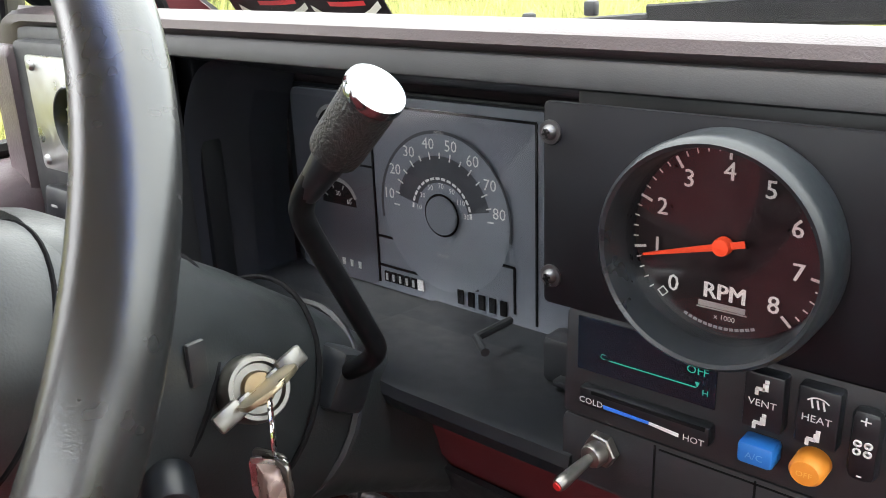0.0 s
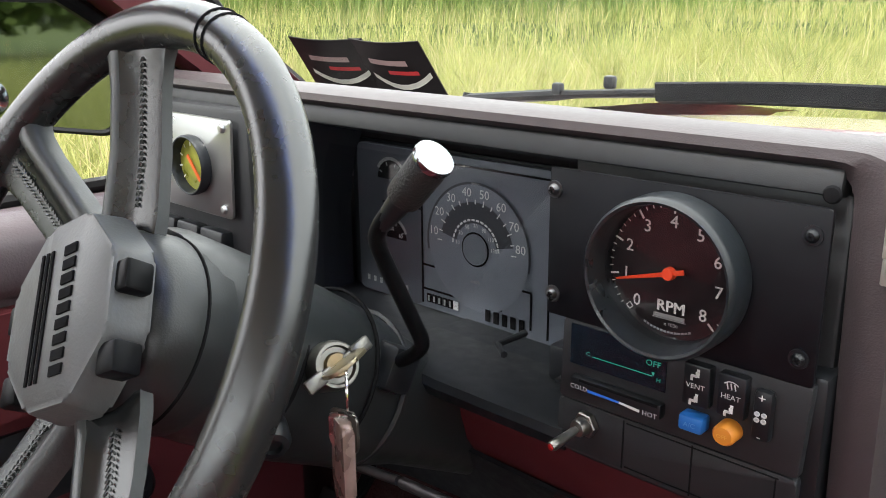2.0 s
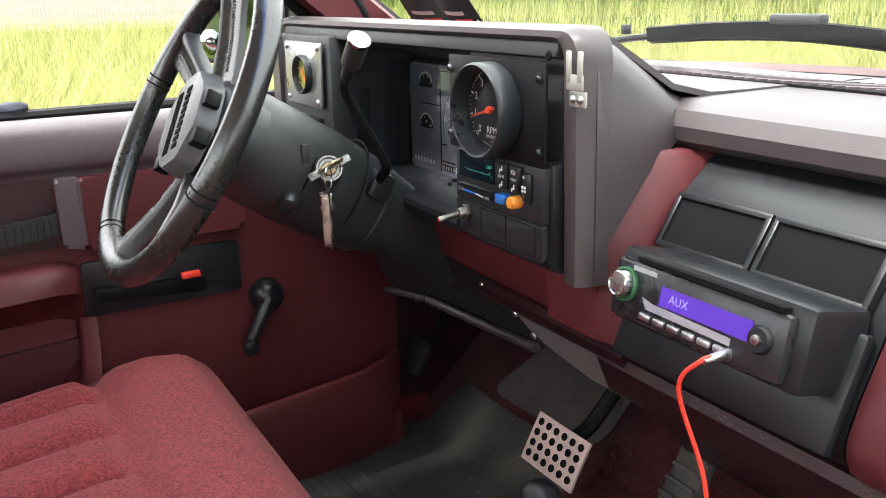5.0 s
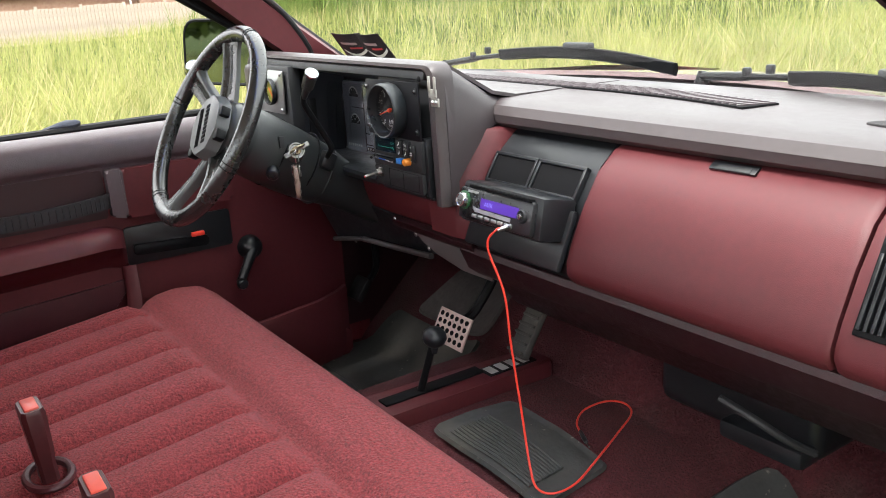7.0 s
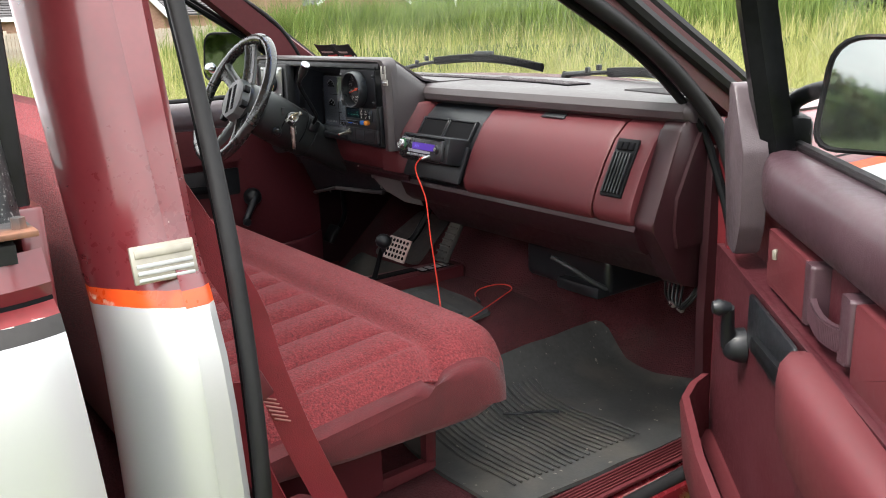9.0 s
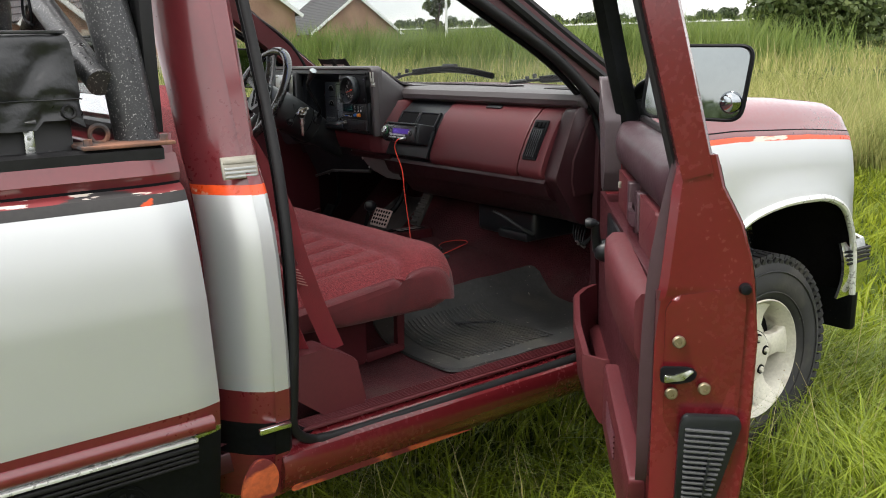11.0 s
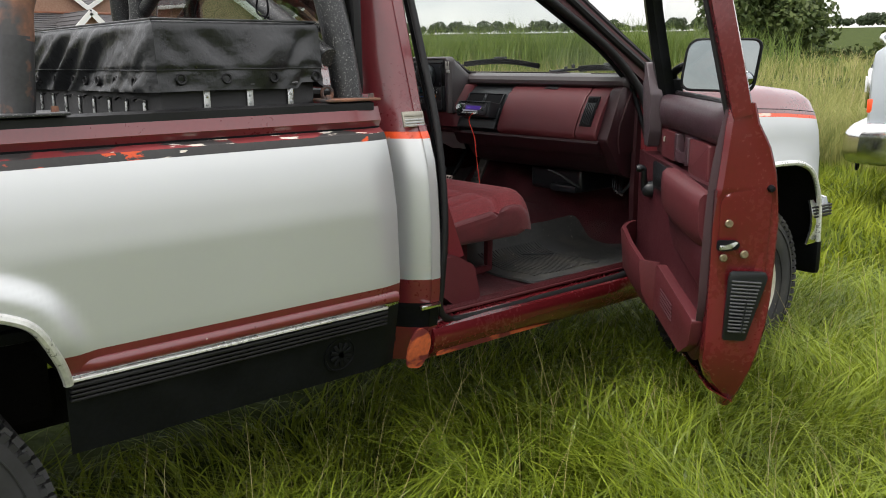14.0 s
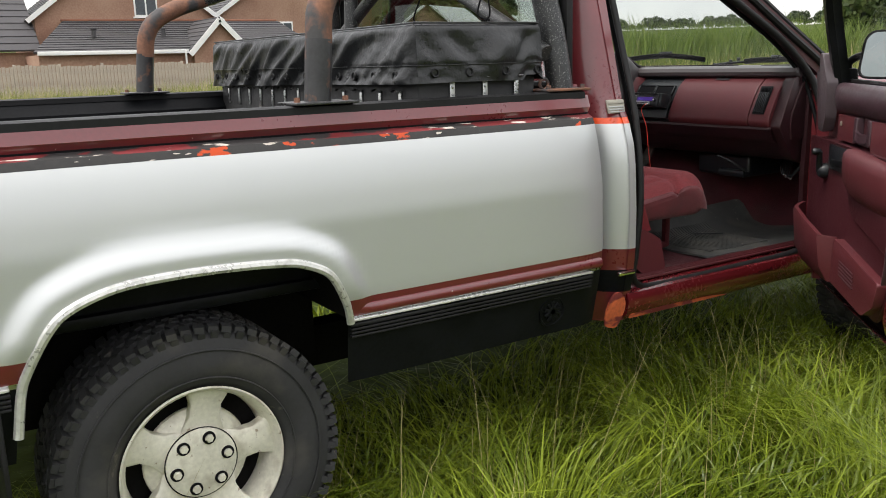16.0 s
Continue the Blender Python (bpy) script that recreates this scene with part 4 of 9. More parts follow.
        if abs(c.x) > 0.706 or c.z < 0.86:
            f.material_index = 1


bm = E()
cushion(bm)
cush = part("cushion", bm, [M_FABRIC, M_VELOUR], bench, "red tweed cushion with deep pleats", 50)
for s in (-1, 1):
    bm = E()
    sweep(bm, [V((s * 0.707, y, seat_top(0.705, y) - 0.004)) for y in np.linspace(1.52, 2.06, 24)], 0.0035, 6)
    part("piping", bm, M_FABRIC, cush, "sewn edge piping")
bm = E()
rings = []
for x in np.linspace(-0.70, 0.70, 29):
    k = max(0, (abs(x) - 0.6) / 0.1)
    rings.append([V((x, y - 0.0, z - 0.04 * k * k * (1 if z > 1.3 else 0))) for y, z in ((1.60, 0.86), (1.585, 1.0), (1.56, 1.2), (1.52, 1.36), (1.49, 1.40), (1.45, 1.40), (1.42, 1.36), (1.44, 1.0), (1.47, 0.86))])
loft(bm, rings, True, True)
part("backrest", bm, M_FABRIC, bench, "upright red cloth backrest")
for s in (-1, 1):
    bm = E()
    outer = rounded([(1.60, 0.625), (2.02, 0.655), (2.035, 0.78), (1.60, 0.80)], 0.02)
    prism(bm, rounded([(1.62, 0.62), (1.915, 0.635), (1.915, 0.80), (1.62, 0.80)], 0.012), 0, 0.02, lambda u, v, w: V((s * (0.60 + w), u, v)), 0.004)
    prism(bm, rounded([(1.915, 0.635), (2.04, 0.645), (2.04, 0.665), (1.915, 0.662)], 0.004), 0, 0.02, lambda u, v, w: V((s * (0.60 + w), u, v)), 0.003)
    prism(bm, rounded([(2.018, 0.66), (2.04, 0.66), (2.045, 0.79), (2.02, 0.79)], 0.004), 0, 0.02, lambda u, v, w: V((s * (0.60 + w), u, v)), 0.003)
    part("seat_riser", bm, M_REDVINYL, bench, "red plastic seat riser with a square opening")

# safety belts
M_BELT = mat("red_webbing", (0.19, 0.017, 0.026), 0.6, var=0.15, scale=20, bump=0.5, bscale=500, fine=300)
belt = thing("seat_belt", "red webbing seat belt with its retractor cover by the door", "seat belt")
bm = E()
path = smooth_path([(0.745, 1.40, 1.62), (0.765, 1.475, 1.40), (0.78, 1.55, 1.243), (0.79, 1.603, 1.13), (0.795, 1.626, 1.03), (0.80, 1.665, 0.90), (0.80, 1.715, 0.77)], 8)
sweep(bm, path, 1.0, prof=[(0.0015, -0.024), (0.0015, 0.024), (-0.0015, 0.024), (-0.0015, -0.024)], up=(0.85, -0.45, 0.2))
part("webbing", bm, M_BELT, belt, "taut red shoulder webbing")
bm = E()
path = smooth_path([(0.79, 1.565, 1.02), (0.79, 1.575, 0.95), (0.79, 1.60, 0.86), (0.795, 1.635, 0.76)], 6)
sweep(bm, path, 1.0, prof=[(0.0015, -0.022), (0.0015, 0.022), (-0.0015, 0.022), (-0.0015, -0.022)], up=(0.7, -0.7, 0))
part("lap_webbing", bm, M_BELT, belt)
bm = E()
prism(bm, rounded([(1.561, 0.769), (1.578, 0.784), (1.673, 0.791), (1.75, 0.749), (1.766, 0.639), (1.658, 0.627), (1.582, 0.687)], 0.006), 0, 0.075, lambda u, v, w: V((0.775 + w + (0.7 - v) * 0.12, u, v)), 0.006, 3)
part("retractor_cover", bm, M_REDVINYL, belt, "angular red plastic retractor cover")
bm = E()
box(bm, (0.812, 1.60, 1.01), (0.012, 0.034, 0.045), 0.004, Matrix.Rotation(radians(25), 3, "X"))
part("belt_tongue", bm, M_REDVINYL, belt)
bm = E()
for k in range(6):
    sweep(bm, [(0.803, 1.606 + 0.004 * k, 0.990 - 0.008 * k), (0.806, 1.630 + 0.004 * k, 0.980 - 0.008 * k)], 0.0015, 5)
part("stitching", bm, mat("faded_thread", (0.30, 0.13, 0.12), 0.8), belt, "faded pink stitching")


def buckle(at, lean):
    b = thing("belt_buckle", "black belt buckle stalk with an orange release button", "belt buckle", at, "belt buckles on the bench")
    R = Matrix.Rotation(radians(lean), 4, "Y") @ Matrix.Rotation(radians(3), 4, "X")
    bm = E()
    rings = []
    for z, w, d in ((0.0, 0.020, 0.012), (0.03, 0.021, 0.012), (0.05, 0.026, 0.014), (0.108, 0.031, 0.016), (0.114, 0.029, 0.014)):
        rings.append([V(at) + R @ V((a * w, c * d, z)) for a, c in ((-0.8, -1), (0.8, -1), (1, -0.6), (1, 0.6), (0.8, 1), (-0.8, 1), (-1, 0.6), (-1, -0.6))])
    loft(bm, rings, True, True)
    part("buckle_body", bm, mat("dark_maroon_plastic", (0.05, 0.012, 0.014), 0.4, var=0.2), b)
    bm = E()
    box(bm, V(at) + R @ V((0, 0, 0.112)), (0.048, 0.020, 0.010), 0.003, R.to_3x3())
    part("release_button", bm, mat("orange_red_button", (0.65, 0.09, 0.06), 0.4, var=0.1), b, "orange-red release button")
    bm = E()
    ringp = [V(at) + V((0.045 * math.cos(q), 0.03 * math.sin(q), 0.004)) for q in np.linspace(0, 2 * math.pi, 20, endpoint=False)]
    sweep(bm, ringp, 0.006, 8, closed=True)
    part("stalk_collar", bm, M_DARKRED, b)


buckle((-0.049, 1.700, 0.908), -2)
buckle((0.135, 1.735, 0.865), 3)

# ---------------------------------------------------------------- dashboard
dash = thing("dashboard", "plum-grey and red vinyl dashboard with a deep instrument hood", "dashboard")


def along_x(name, prof, x0, x1, m, parent=None, label="", n=2, rnd=0.0, smooth=38):
    """A moulding of one section along the width, its ends rounded inward."""
    bm = E()
    rings = []
    cen = V((0, sum(p[0] for p in prof) / len(prof), sum(p[1] for p in prof) / len(prof)))
    xs = list(np.linspace(x0, x1, n))
    if rnd:
        xs = [x0, x0 + rnd * 0.3, x0 + rnd] + list(np.linspace(x0 + rnd, x1 - rnd, n))[1:-1] + [x1 - rnd, x1 - rnd * 0.3, x1]
    for x in xs:
        d = min(x - x0, x1 - x)
        k = 1.0
        if rnd and d < rnd:
            k = 1 - rnd * 1.0 / 0.2 * (1 - math.sqrt(max(0, 1 - ((rnd - d) / rnd) ** 2)))
        rings.append([V((x, cen.y + (y - cen.y) * k, cen.z + (z - cen.z) * k)) for y, z in prof])
    loft(bm, rings, True, True)
    return part(name, bm, m, dash if parent is None else parent, label, smooth)


def face_y(z):
    """Depth of the dashboard's front at a height."""
    return interp(z, [1.105, 1.115, 1.13, 1.165, 1.22, 1.27, 1.297, 1.305], [2.42, 2.408, 2.404, 2.417, 2.444, 2.476, 2.508, 2.53])


PAD = [(2.530, 1.301), (2.506, 1.303), (2.493, 1.312), (2.490, 1.326), (2.498, 1.341), (2.520, 1.349), (2.70, 1.350), (2.828, 1.349), (2.842, 1.340), (2.86, 1.315), (2.86, 1.24), (2.60, 1.24)]
along_x("dash_pad", PAD, -0.12, 0.845, M_PAD, None, "plum-grey grained vinyl pad", 12, 0.02)
FACE = [(face_y(z), z) for z in (1.105, 1.112, 1.122, 1.135, 1.165, 1.19, 1.22, 1.245, 1.27, 1.285, 1.297, 1.304)] + [(2.62, 1.304), (2.62, 1.105)]
bm = E()
ramp_y = [interp(z, [1.105, 1.18, 1.222, 1.264, 1.306, 1.317], [2.40, 2.394, 2.398, 2.42, 2.453, 2.492]) for y, z in FACE[:12]]
left = [(a, z) for a, (y, z) in zip(ramp_y, FACE)] + FACE[12:]
mid = [(0.72 * a + 0.28 * y, z) for (a, z), (y, _) in zip(left, FACE)]
loft(bm, [[V((x, y, max(z, 1.122))) for y, z in pr] for x, pr in ((-0.09, left), (-0.018, left), (-0.008, mid), (0.016, FACE))], True, True)
part("centre_surround", bm, M_REDVINYL, dash, "red vinyl panel beside the instrument hood", 50)
along_x("centre_panel", [(y + 0.003, z) for y, z in FACE], 0.018, 0.258, M_BLACKPL, None, "black centre panel with two open vent holes")
glove = along_x("glove_box_door", [(y - (0.006 if i < 12 else 0), z) for i, (y, z) in enumerate(FACE)], 0.263, 0.688, M_REDVINYL, None, "smooth red vinyl glove box door", 6, 0.012)
along_x("end_panel", [(y - (0.006 if i < 12 else 0), z) for i, (y, z) in enumerate(FACE)], 0.693, 0.793, M_REDVINYL, None, "red vinyl end panel with a tall air vent", 3, 0.012)
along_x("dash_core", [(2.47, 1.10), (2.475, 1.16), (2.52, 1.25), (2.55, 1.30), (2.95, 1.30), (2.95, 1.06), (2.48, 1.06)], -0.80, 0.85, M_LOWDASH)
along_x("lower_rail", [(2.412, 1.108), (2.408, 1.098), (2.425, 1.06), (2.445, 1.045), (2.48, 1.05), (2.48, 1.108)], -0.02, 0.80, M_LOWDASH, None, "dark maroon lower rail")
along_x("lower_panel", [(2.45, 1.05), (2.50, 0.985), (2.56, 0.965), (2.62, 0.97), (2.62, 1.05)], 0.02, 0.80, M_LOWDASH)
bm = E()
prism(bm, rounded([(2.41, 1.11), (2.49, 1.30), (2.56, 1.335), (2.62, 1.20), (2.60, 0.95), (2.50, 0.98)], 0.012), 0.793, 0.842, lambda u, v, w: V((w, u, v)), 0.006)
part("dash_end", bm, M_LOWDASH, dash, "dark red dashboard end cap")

def on_face(x, z, out=0.0):
    """A frame on the sloping dashboard front: x to the right, y up along it, z towards the seats."""
    dz = (face_y(z + 0.01) - face_y(z - 0.01)) / 0.02
    up = V((0, dz, 1)).normalized()
    n = V((1, 0, 0)).cross(up)
    m = Matrix((V((1, 0, 0)), up, n)).transposed().to_4x4()
    m.translation = V((x, face_y(z), z)) + n * out
    return m


def slab(bm, m, w, h, d, bev=0.0, at=(0, 0, 0)):
    """A box of width, height and depth on the plane of a frame."""
    return box(bm, m @ V(at), (w, h, d), bev, m.to_3x3())


# glove box latch
bm = E()
slab(bm, on_face(0.482, 1.2915, 0.0062), 0.072, 0.016, 0.003, 0.001)
gl = part("glove_box_latch", bm, M_BLACKPL, glove, "dark recessed glove box latch")
bm = E()
slab(bm, on_face(0.484, 1.2895, 0.0080), 0.052, 0.008, 0.002, 0.0008)
part("latch_lip", bm, M_GREYPL, gl, "grey latch paddle")

# centre vents: flat black slabs give the darkness of the open holes
for x0 in (0.020, 0.132):
    m = on_face(x0 + 0.056, 1.243, 0.0015)
    bm = E()
    slab(bm, m, 0.104, 0.046, 0.004)
    part("vent_hole_dark", bm, M_DARK, dash, "flat black slab for the dark of an empty vent hole")
    bm = E()
    for dx, w, h, dy in ((0, 0.110, 0.006, 0.025), (0, 0.110, 0.006, -0.025), (-0.052, 0.006, 0.052, 0), (0.052, 0.006, 0.052, 0)):
        slab(bm, m, w, h, 0.010, 0.0015, (dx, dy, 0.001))
    part("vent_frame", bm, M_BLACKPL, dash, "glossy black vent frame")
m = on_face(0.132, 1.277, 0.0)
bm = E()
slab(bm, on_face(0.138, 1.165, 0.004), 0.236, 0.095, 0.012, 0.004)
part("stack_lower_cover", bm, M_BLACKPL, dash)

# side vent with slats
m = on_face(0.737, 1.212, 0.006)
bm = E()
slab(bm, m, 0.056, 0.122, 0.006, 0.002)
sv = part("side_vent", bm, M_BLACKTRIM, dash, "tall black air vent with upright slats")
for k in range(6):
    bm = E()
    slab(bm, m, 0.0045, 0.085, 0.009, 0.001, (-0.0205 + 0.0082 * k, -0.012, 0.005))
    part("slat", bm, M_BLACKPL, sv)
bm = E()
for k in range(3):
    slab(bm, m, 0.0125, 0.016, 0.006, 0.0015, (-0.015 + 0.015 * k, 0.045, 0.004))
part("vent_louvre", bm, M_DARK, sv)

# top vent with slats
bm = E()
vent_path = [V((x, 2.700 - 0.38 * max(0, (x - 0.05)) ** 2, 1.3512)) for x in np.linspace(-0.45, 0.405, 20)]
sweep(bm, vent_path, 1.0, prof=[(0.0015, -0.032), (0.0015, 0.032), (-0.002, 0.032), (-0.002, -0.032)], up=(0, 0, 1))
tv = part("defroster_vent", bm, M_DARK, dash, "long black windscreen vent with pale slats")
slat_me = None
for k in range(52):
    x = -0.44 + 0.835 * k / 51
    y = 2.700 - 0.38 * max(0, (x - 0.05)) ** 2
    if slat_me is None:
        bm = E()
        box(bm, (0, 0, 0), (0.0055, 0.058, 0.005), 0.0, Matrix.Rotation(radians(-28), 3, "Z"))
        slat_me = mesh_of("slat", bm, M_GREYVINYL)
    ob = new("slat", slat_me)
    ob.parent = tv
    ob.location = (x, y, 1.3522)
bm = E()
prism(bm, rounded([(0.585, 2.60), (0.79, 2.55), (0.80, 2.68), (0.67, 2.70)], [0.02, 0.02, 0.02, 0.04]), 1.345, 1.3520, lambda u, v, w: V((u, v, w)), 0.0015)
part("speaker_grille", bm, mat("grille_cloth", (0.036, 0.034, 0.036), 0.8, spec=0.2, var=0.15, scale=200, bump=0.3, bscale=900), dash, "flat speaker grille on top of the pad")

# ---------------------------------------------------------------- instrument hood
def hood_ring(top, bottom):
    """The hood's section across the car: an upside-down U with rounded corners."""
    o = rounded([(-0.82, bottom), (-0.82, top), (-0.004, top), (-0.001, bottom)], [0, 0.05, 0.030, 0], 6)
    i = rounded([(-0.775, bottom), (-0.775, top - 0.016), (-0.043, top - 0.016), (-0.036, bottom)], [0, 0.04, 0.018, 0], 6)
    return o, i


bm = E()
outer0, inner0 = hood_ring(1.4235, 1.183)
sec = []
for y, f in ((2.402, 0.0), (2.392, 0.0), (2.377, 0.06), (2.369, 0.25), (2.368, 0.60), (2.374, 0.9), (2.385, 1.0), (2.400, 1.0)):
    sec.append([V((a[0] * (1 - f) + b[0] * f, y, (a[1] * (1 - f) + b[1] * f))) for a, b in zip(outer0, inner0)])
loft(bm, sec, False, False)
hood = part("instrument_hood", bm, M_PAD, dash, "plum-grey padded instrument hood")


def hood_top(u, v):
    x = -0.82 + u * 0.82
    y = 2.40 + v * 0.46
    return V((x, y, interp(y, [2.40, 2.42, 2.46, 2.50, 2.54, 2.60, 2.70, 2.82, 2.86], [1.4235, 1.415, 1.389, 1.365, 1.353, 1.3518, 1.3518, 1.350, 1.325])))


bm = E()
sheet(bm, hood_top, list(np.linspace(0, 0.965, 12)), list(np.linspace(0, 1, 10)), 0.006)
part("hood_deck", bm, M_PAD, hood)
# right flank, which runs forward into the pad
bm = E()
fl = []
for y, x, zt, zb in ((2.385, -0.004, 1.394, 1.186), (2.40, -0.005, 1.390, 1.222), (2.42, -0.006, 1.382, 1.247), (2.46, -0.011, 1.358, 1.290), (2.50, -0.018, 1.334, 1.312), (2.54, -0.026, 1.320, 1.306), (2.58, -0.032, 1.316, 1.302)):
    fl.append([V((x - 0.035, y, zt + 0.028)), V((x - 0.016, y, zt + 0.022)), V((x - 0.003, y, zt + 0.008)), V((x, y, zt - 0.01)), V((x + 0.003, y, (zt + zb) / 2)), V((x + 0.004, y, zb)), V((x - 0.03, y, zb - 0.005)), V((x - 0.05, y, zt))])
loft(bm, fl, True, True)
part("hood_flank", bm, M_PAD, hood, "padded side of the hood")
# bright clip bracket on the flank
bm = E()
box(bm, (-0.008, 2.367, 1.361), (0.023, 0.003, 0.014), 0.001)
for dx in (-0.008, 0.008):
    box(bm, (-0.008 + dx, 2.362, 1.390), (0.0060, 0.003, 0.027), 0.0012, Matrix.Rotation(radians(dx * 150), 3, "Y"))
box(bm, (-0.008, 2.363, 1.376), (0.022, 0.003, 0.014), 0.001)
brk = part("phone_bracket", bm, mat("dull_zinc_bracket", (0.40, 0.395, 0.36), 0.45, 0.6, var=0.1, scale=60), dash, "small forked metal bracket")
for dx in (-0.007, 0.007):
    bm = E()
    lathe(bm, [(0.0, 0.003), (0.0022, 0.0026), (0.0038, 0.001), (0.0042, -0.001)], axis((-0.008 + dx * 0.75, 2.3655, 1.361), (0, -1, 0)), 14)
    part("screw", bm, M_STEEL, brk)

# cluster backing and lens
bm = E()
box(bm, (-0.1275, 2.390, 1.290), (0.175, 0.02, 0.21), 0.003)
box(bm, (-0.406, 2.380, 1.4005), (0.724, 0.020, 0.0150), 0.002, Matrix.Rotation(radians(-12), 3, "X"))
bezel = part("cluster_bezel", bm, M_GREYPL, dash, "charcoal instrument bezel")
bm = E()
box(bm, (-0.6675, 2.41, 1.2975), (0.215, 0.02, 0.195), 0.003)
part("cluster_side_panel", bm, M_BLACKPL, dash, "black panel beside the instruments")
bm = E()
sheet(bm, lambda u, v: V((u, 2.386 + 0.114 * v, 1.395 - 0.028 * v)), list(np.linspace(-0.57, -0.20, 6)), [0, 0.5, 1], 0.003)
part("cluster_ceiling", bm, M_BLACKPL, dash, "dark roof of the instrument recess")
bm = E()
rec = rounded([(-0.565, 1.20), (-0.565, 1.33), (-0.53, 1.392), (-0.21, 1.392), (-0.21, 1.20)], [0.01, 0.06, 0.03, 0.01, 0.01], 6)
sheet(bm, lambda u, v: V((rec[u % len(rec)][0], 2.385 + 0.10 * v, rec[u % len(rec)][1])), list(range(len(rec) + 1)), [0, 1])
part("cluster_recess", bm, mat("navy_recess", (0.020, 0.023, 0.032), 0.55, var=0.15), dash, "black recess round the instruments")
bm = E()
prism(bm, rounded([(-0.56, 1.195), (-0.20, 1.195), (-0.20, 1.36), (-0.56, 1.36)], 0.01), 2.480, 2.486, lambda u, v, w: V((u, w, v)))
M_DIALBACK = mat("instrument_face", (0.150, 0.168, 0.198), 0.5, var=0.08, scale=20)
cl = part("instrument_face", bm, M_DIALBACK, dash, "grey printed instrument face")
# the recess wall's shade on the face's left, laid on as a darker sheet
bm = E()
prism(bm, rounded([(-0.559, 1.196), (-0.4632, 1.196), (-0.4632, 1.359), (-0.559, 1.359)], 0.008), 2.4790, 2.4805, lambda u, v, w: V((u, w, v)))
part("face_shade_panel", bm, mat("shaded_face_grey", (0.070, 0.079, 0.098), 0.5, var=0.1, scale=20), cl, "left of the instrument face, darkened for the recess wall's shade")


def ring_flat(bm, c, r0, r1, a0, a1, y, n=28):
    """A flat ring sector facing the seats; angles in degrees from the right, anticlockwise as seen."""
    q = [math.radians(t) for t in np.linspace(a0, a1, n)]
    sheet(bm, lambda i, r: V((c[0] + r * math.cos(q[i]), y, c[1] + r * math.sin(q[i]))), list(range(n)), [r0, r1])


def facing(x, y, z, turn=0.0):
    """A frame on an upright plane that faces the seats."""
    return Matrix.Translation((x, y, z)) @ Matrix.Rotation(radians(90), 4, "X") @ Matrix.Rotation(radians(turn), 4, "Z")


SP = (-0.387, 1.272)
bm = E()
ring_flat(bm, SP, 0.0, 0.064, 0, 360, 2.4785, 48)
part("speedometer", bm, mat("speedo_grey", (0.19, 0.212, 0.245), 0.5, var=0.06), cl, "grey speedometer disc")
bm = E()
ring_flat(bm, SP, 0.064, 0.0665, -10, 190, 2.478)
ring_flat(bm, SP, 0.026, 0.047, 12, 168, 2.4775)
part("speedometer_band", bm, mat("band_grey", (0.042, 0.047, 0.058), 0.5, var=0.1), cl)
bm = E()
ring_flat(bm, SP, 0.0, 0.0155, 0, 360, 2.4755, 32)
part("speedometer_hub", bm, mat("hub_grey", (0.16, 0.178, 0.205), 0.5, var=0.08), cl)
bm = E()
ring_flat(bm, SP, 0.0155, 0.0175, 0, 360, 2.4765, 32)
part("hub_shadow_ring", bm, M_DARK, cl)
for k, s in enumerate(("10", "20", "30", "40", "50", "60", "70", "80")):
    a = 170 - k * (160 / 7)
    write(s, 0.0125, facing(SP[0] + 0.0565 * math.cos(radians(a)), 2.4765, SP[1] + 0.0565 * math.sin(radians(a))), M_WHITEINK, cl)
for k in range(15):
    a = 178 - k * 12.5
    bm = E()
    m = facing(SP[0] + 0.0475 * math.cos(radians(a)), 2.4768, SP[1] + 0.0475 * math.sin(radians(a)), a)
    slab(bm, m, 0.0045 if k % 2 else 0.006, 0.001, 0.0004)
    part("tick", bm, M_WHITEINK, cl, "", 0)
for k, s in enumerate(("10", "30", "50", "70", "90", "110", "130")):
    a = 172 - k * 27.5
    write(s, 0.0058, facing(SP[0] + 0.0235 * math.cos(radians(a)), 2.4765, SP[1] + 0.0235 * math.sin(radians(a))), M_WHITEINK, cl)
bm = E()
for k in range(16):
    ring_flat(bm, SP, 0.0285, 0.0305, 4 + k * 10.9, 12 + k * 10.9, 2.4764, 3)
part("inner_scale", bm, M_WHITEINK, cl)
write("km/h", 0.0062, facing(SP[0], 2.4765, SP[1] - 0.033), M_GREYINK, cl)
write("MPH", 0.005, facing(SP[0], 2.4765, SP[1] + 0.0645), M_GREYINK, cl)
bm = E()
for x0, z0, x1, z1 in ((-0.462, 1.352, -0.462, 1.20), (-0.462, 1.352, -0.30, 1.352), (-0.30, 1.352, -0.30, 1.20), (-0.462, 1.242, -0.43, 1.242), (-0.43, 1.242, -0.415, 1.215), (-0.462, 1.216, -0.355, 1.216), (-0.345, 1.242, -0.32, 1.242), (-0.32, 1.242, -0.32, 1.205), (-0.462, 1.30, -0.52, 1.30)):
    d = V((x1 - x0, 0, z1 - z0))
    a = math.degrees(math.atan2(d.z, d.x))
    slab(bm, facing((x0 + x1) / 2, 2.479, (z0 + z1) / 2, a), d.length, 0.0018, 0.001)
part("printed_line", bm, M_DARK, cl, "", 0)
for k in range(6):
    bm = E()
    slab(bm, facing(-0.452 + 0.0075 * k, 2.4783, 1.207), 0.0062, 0.009, 0.001)
    part("odometer_digit", bm, M_WHITEINK if k == 5 else M_DARK, cl, "", 0)
    if k < 5:
        bm = E()
        slab(bm, facing(-0.452 + 0.0075 * k, 2.4775, 1.207), 0.0022, 0.006, 0.0006)
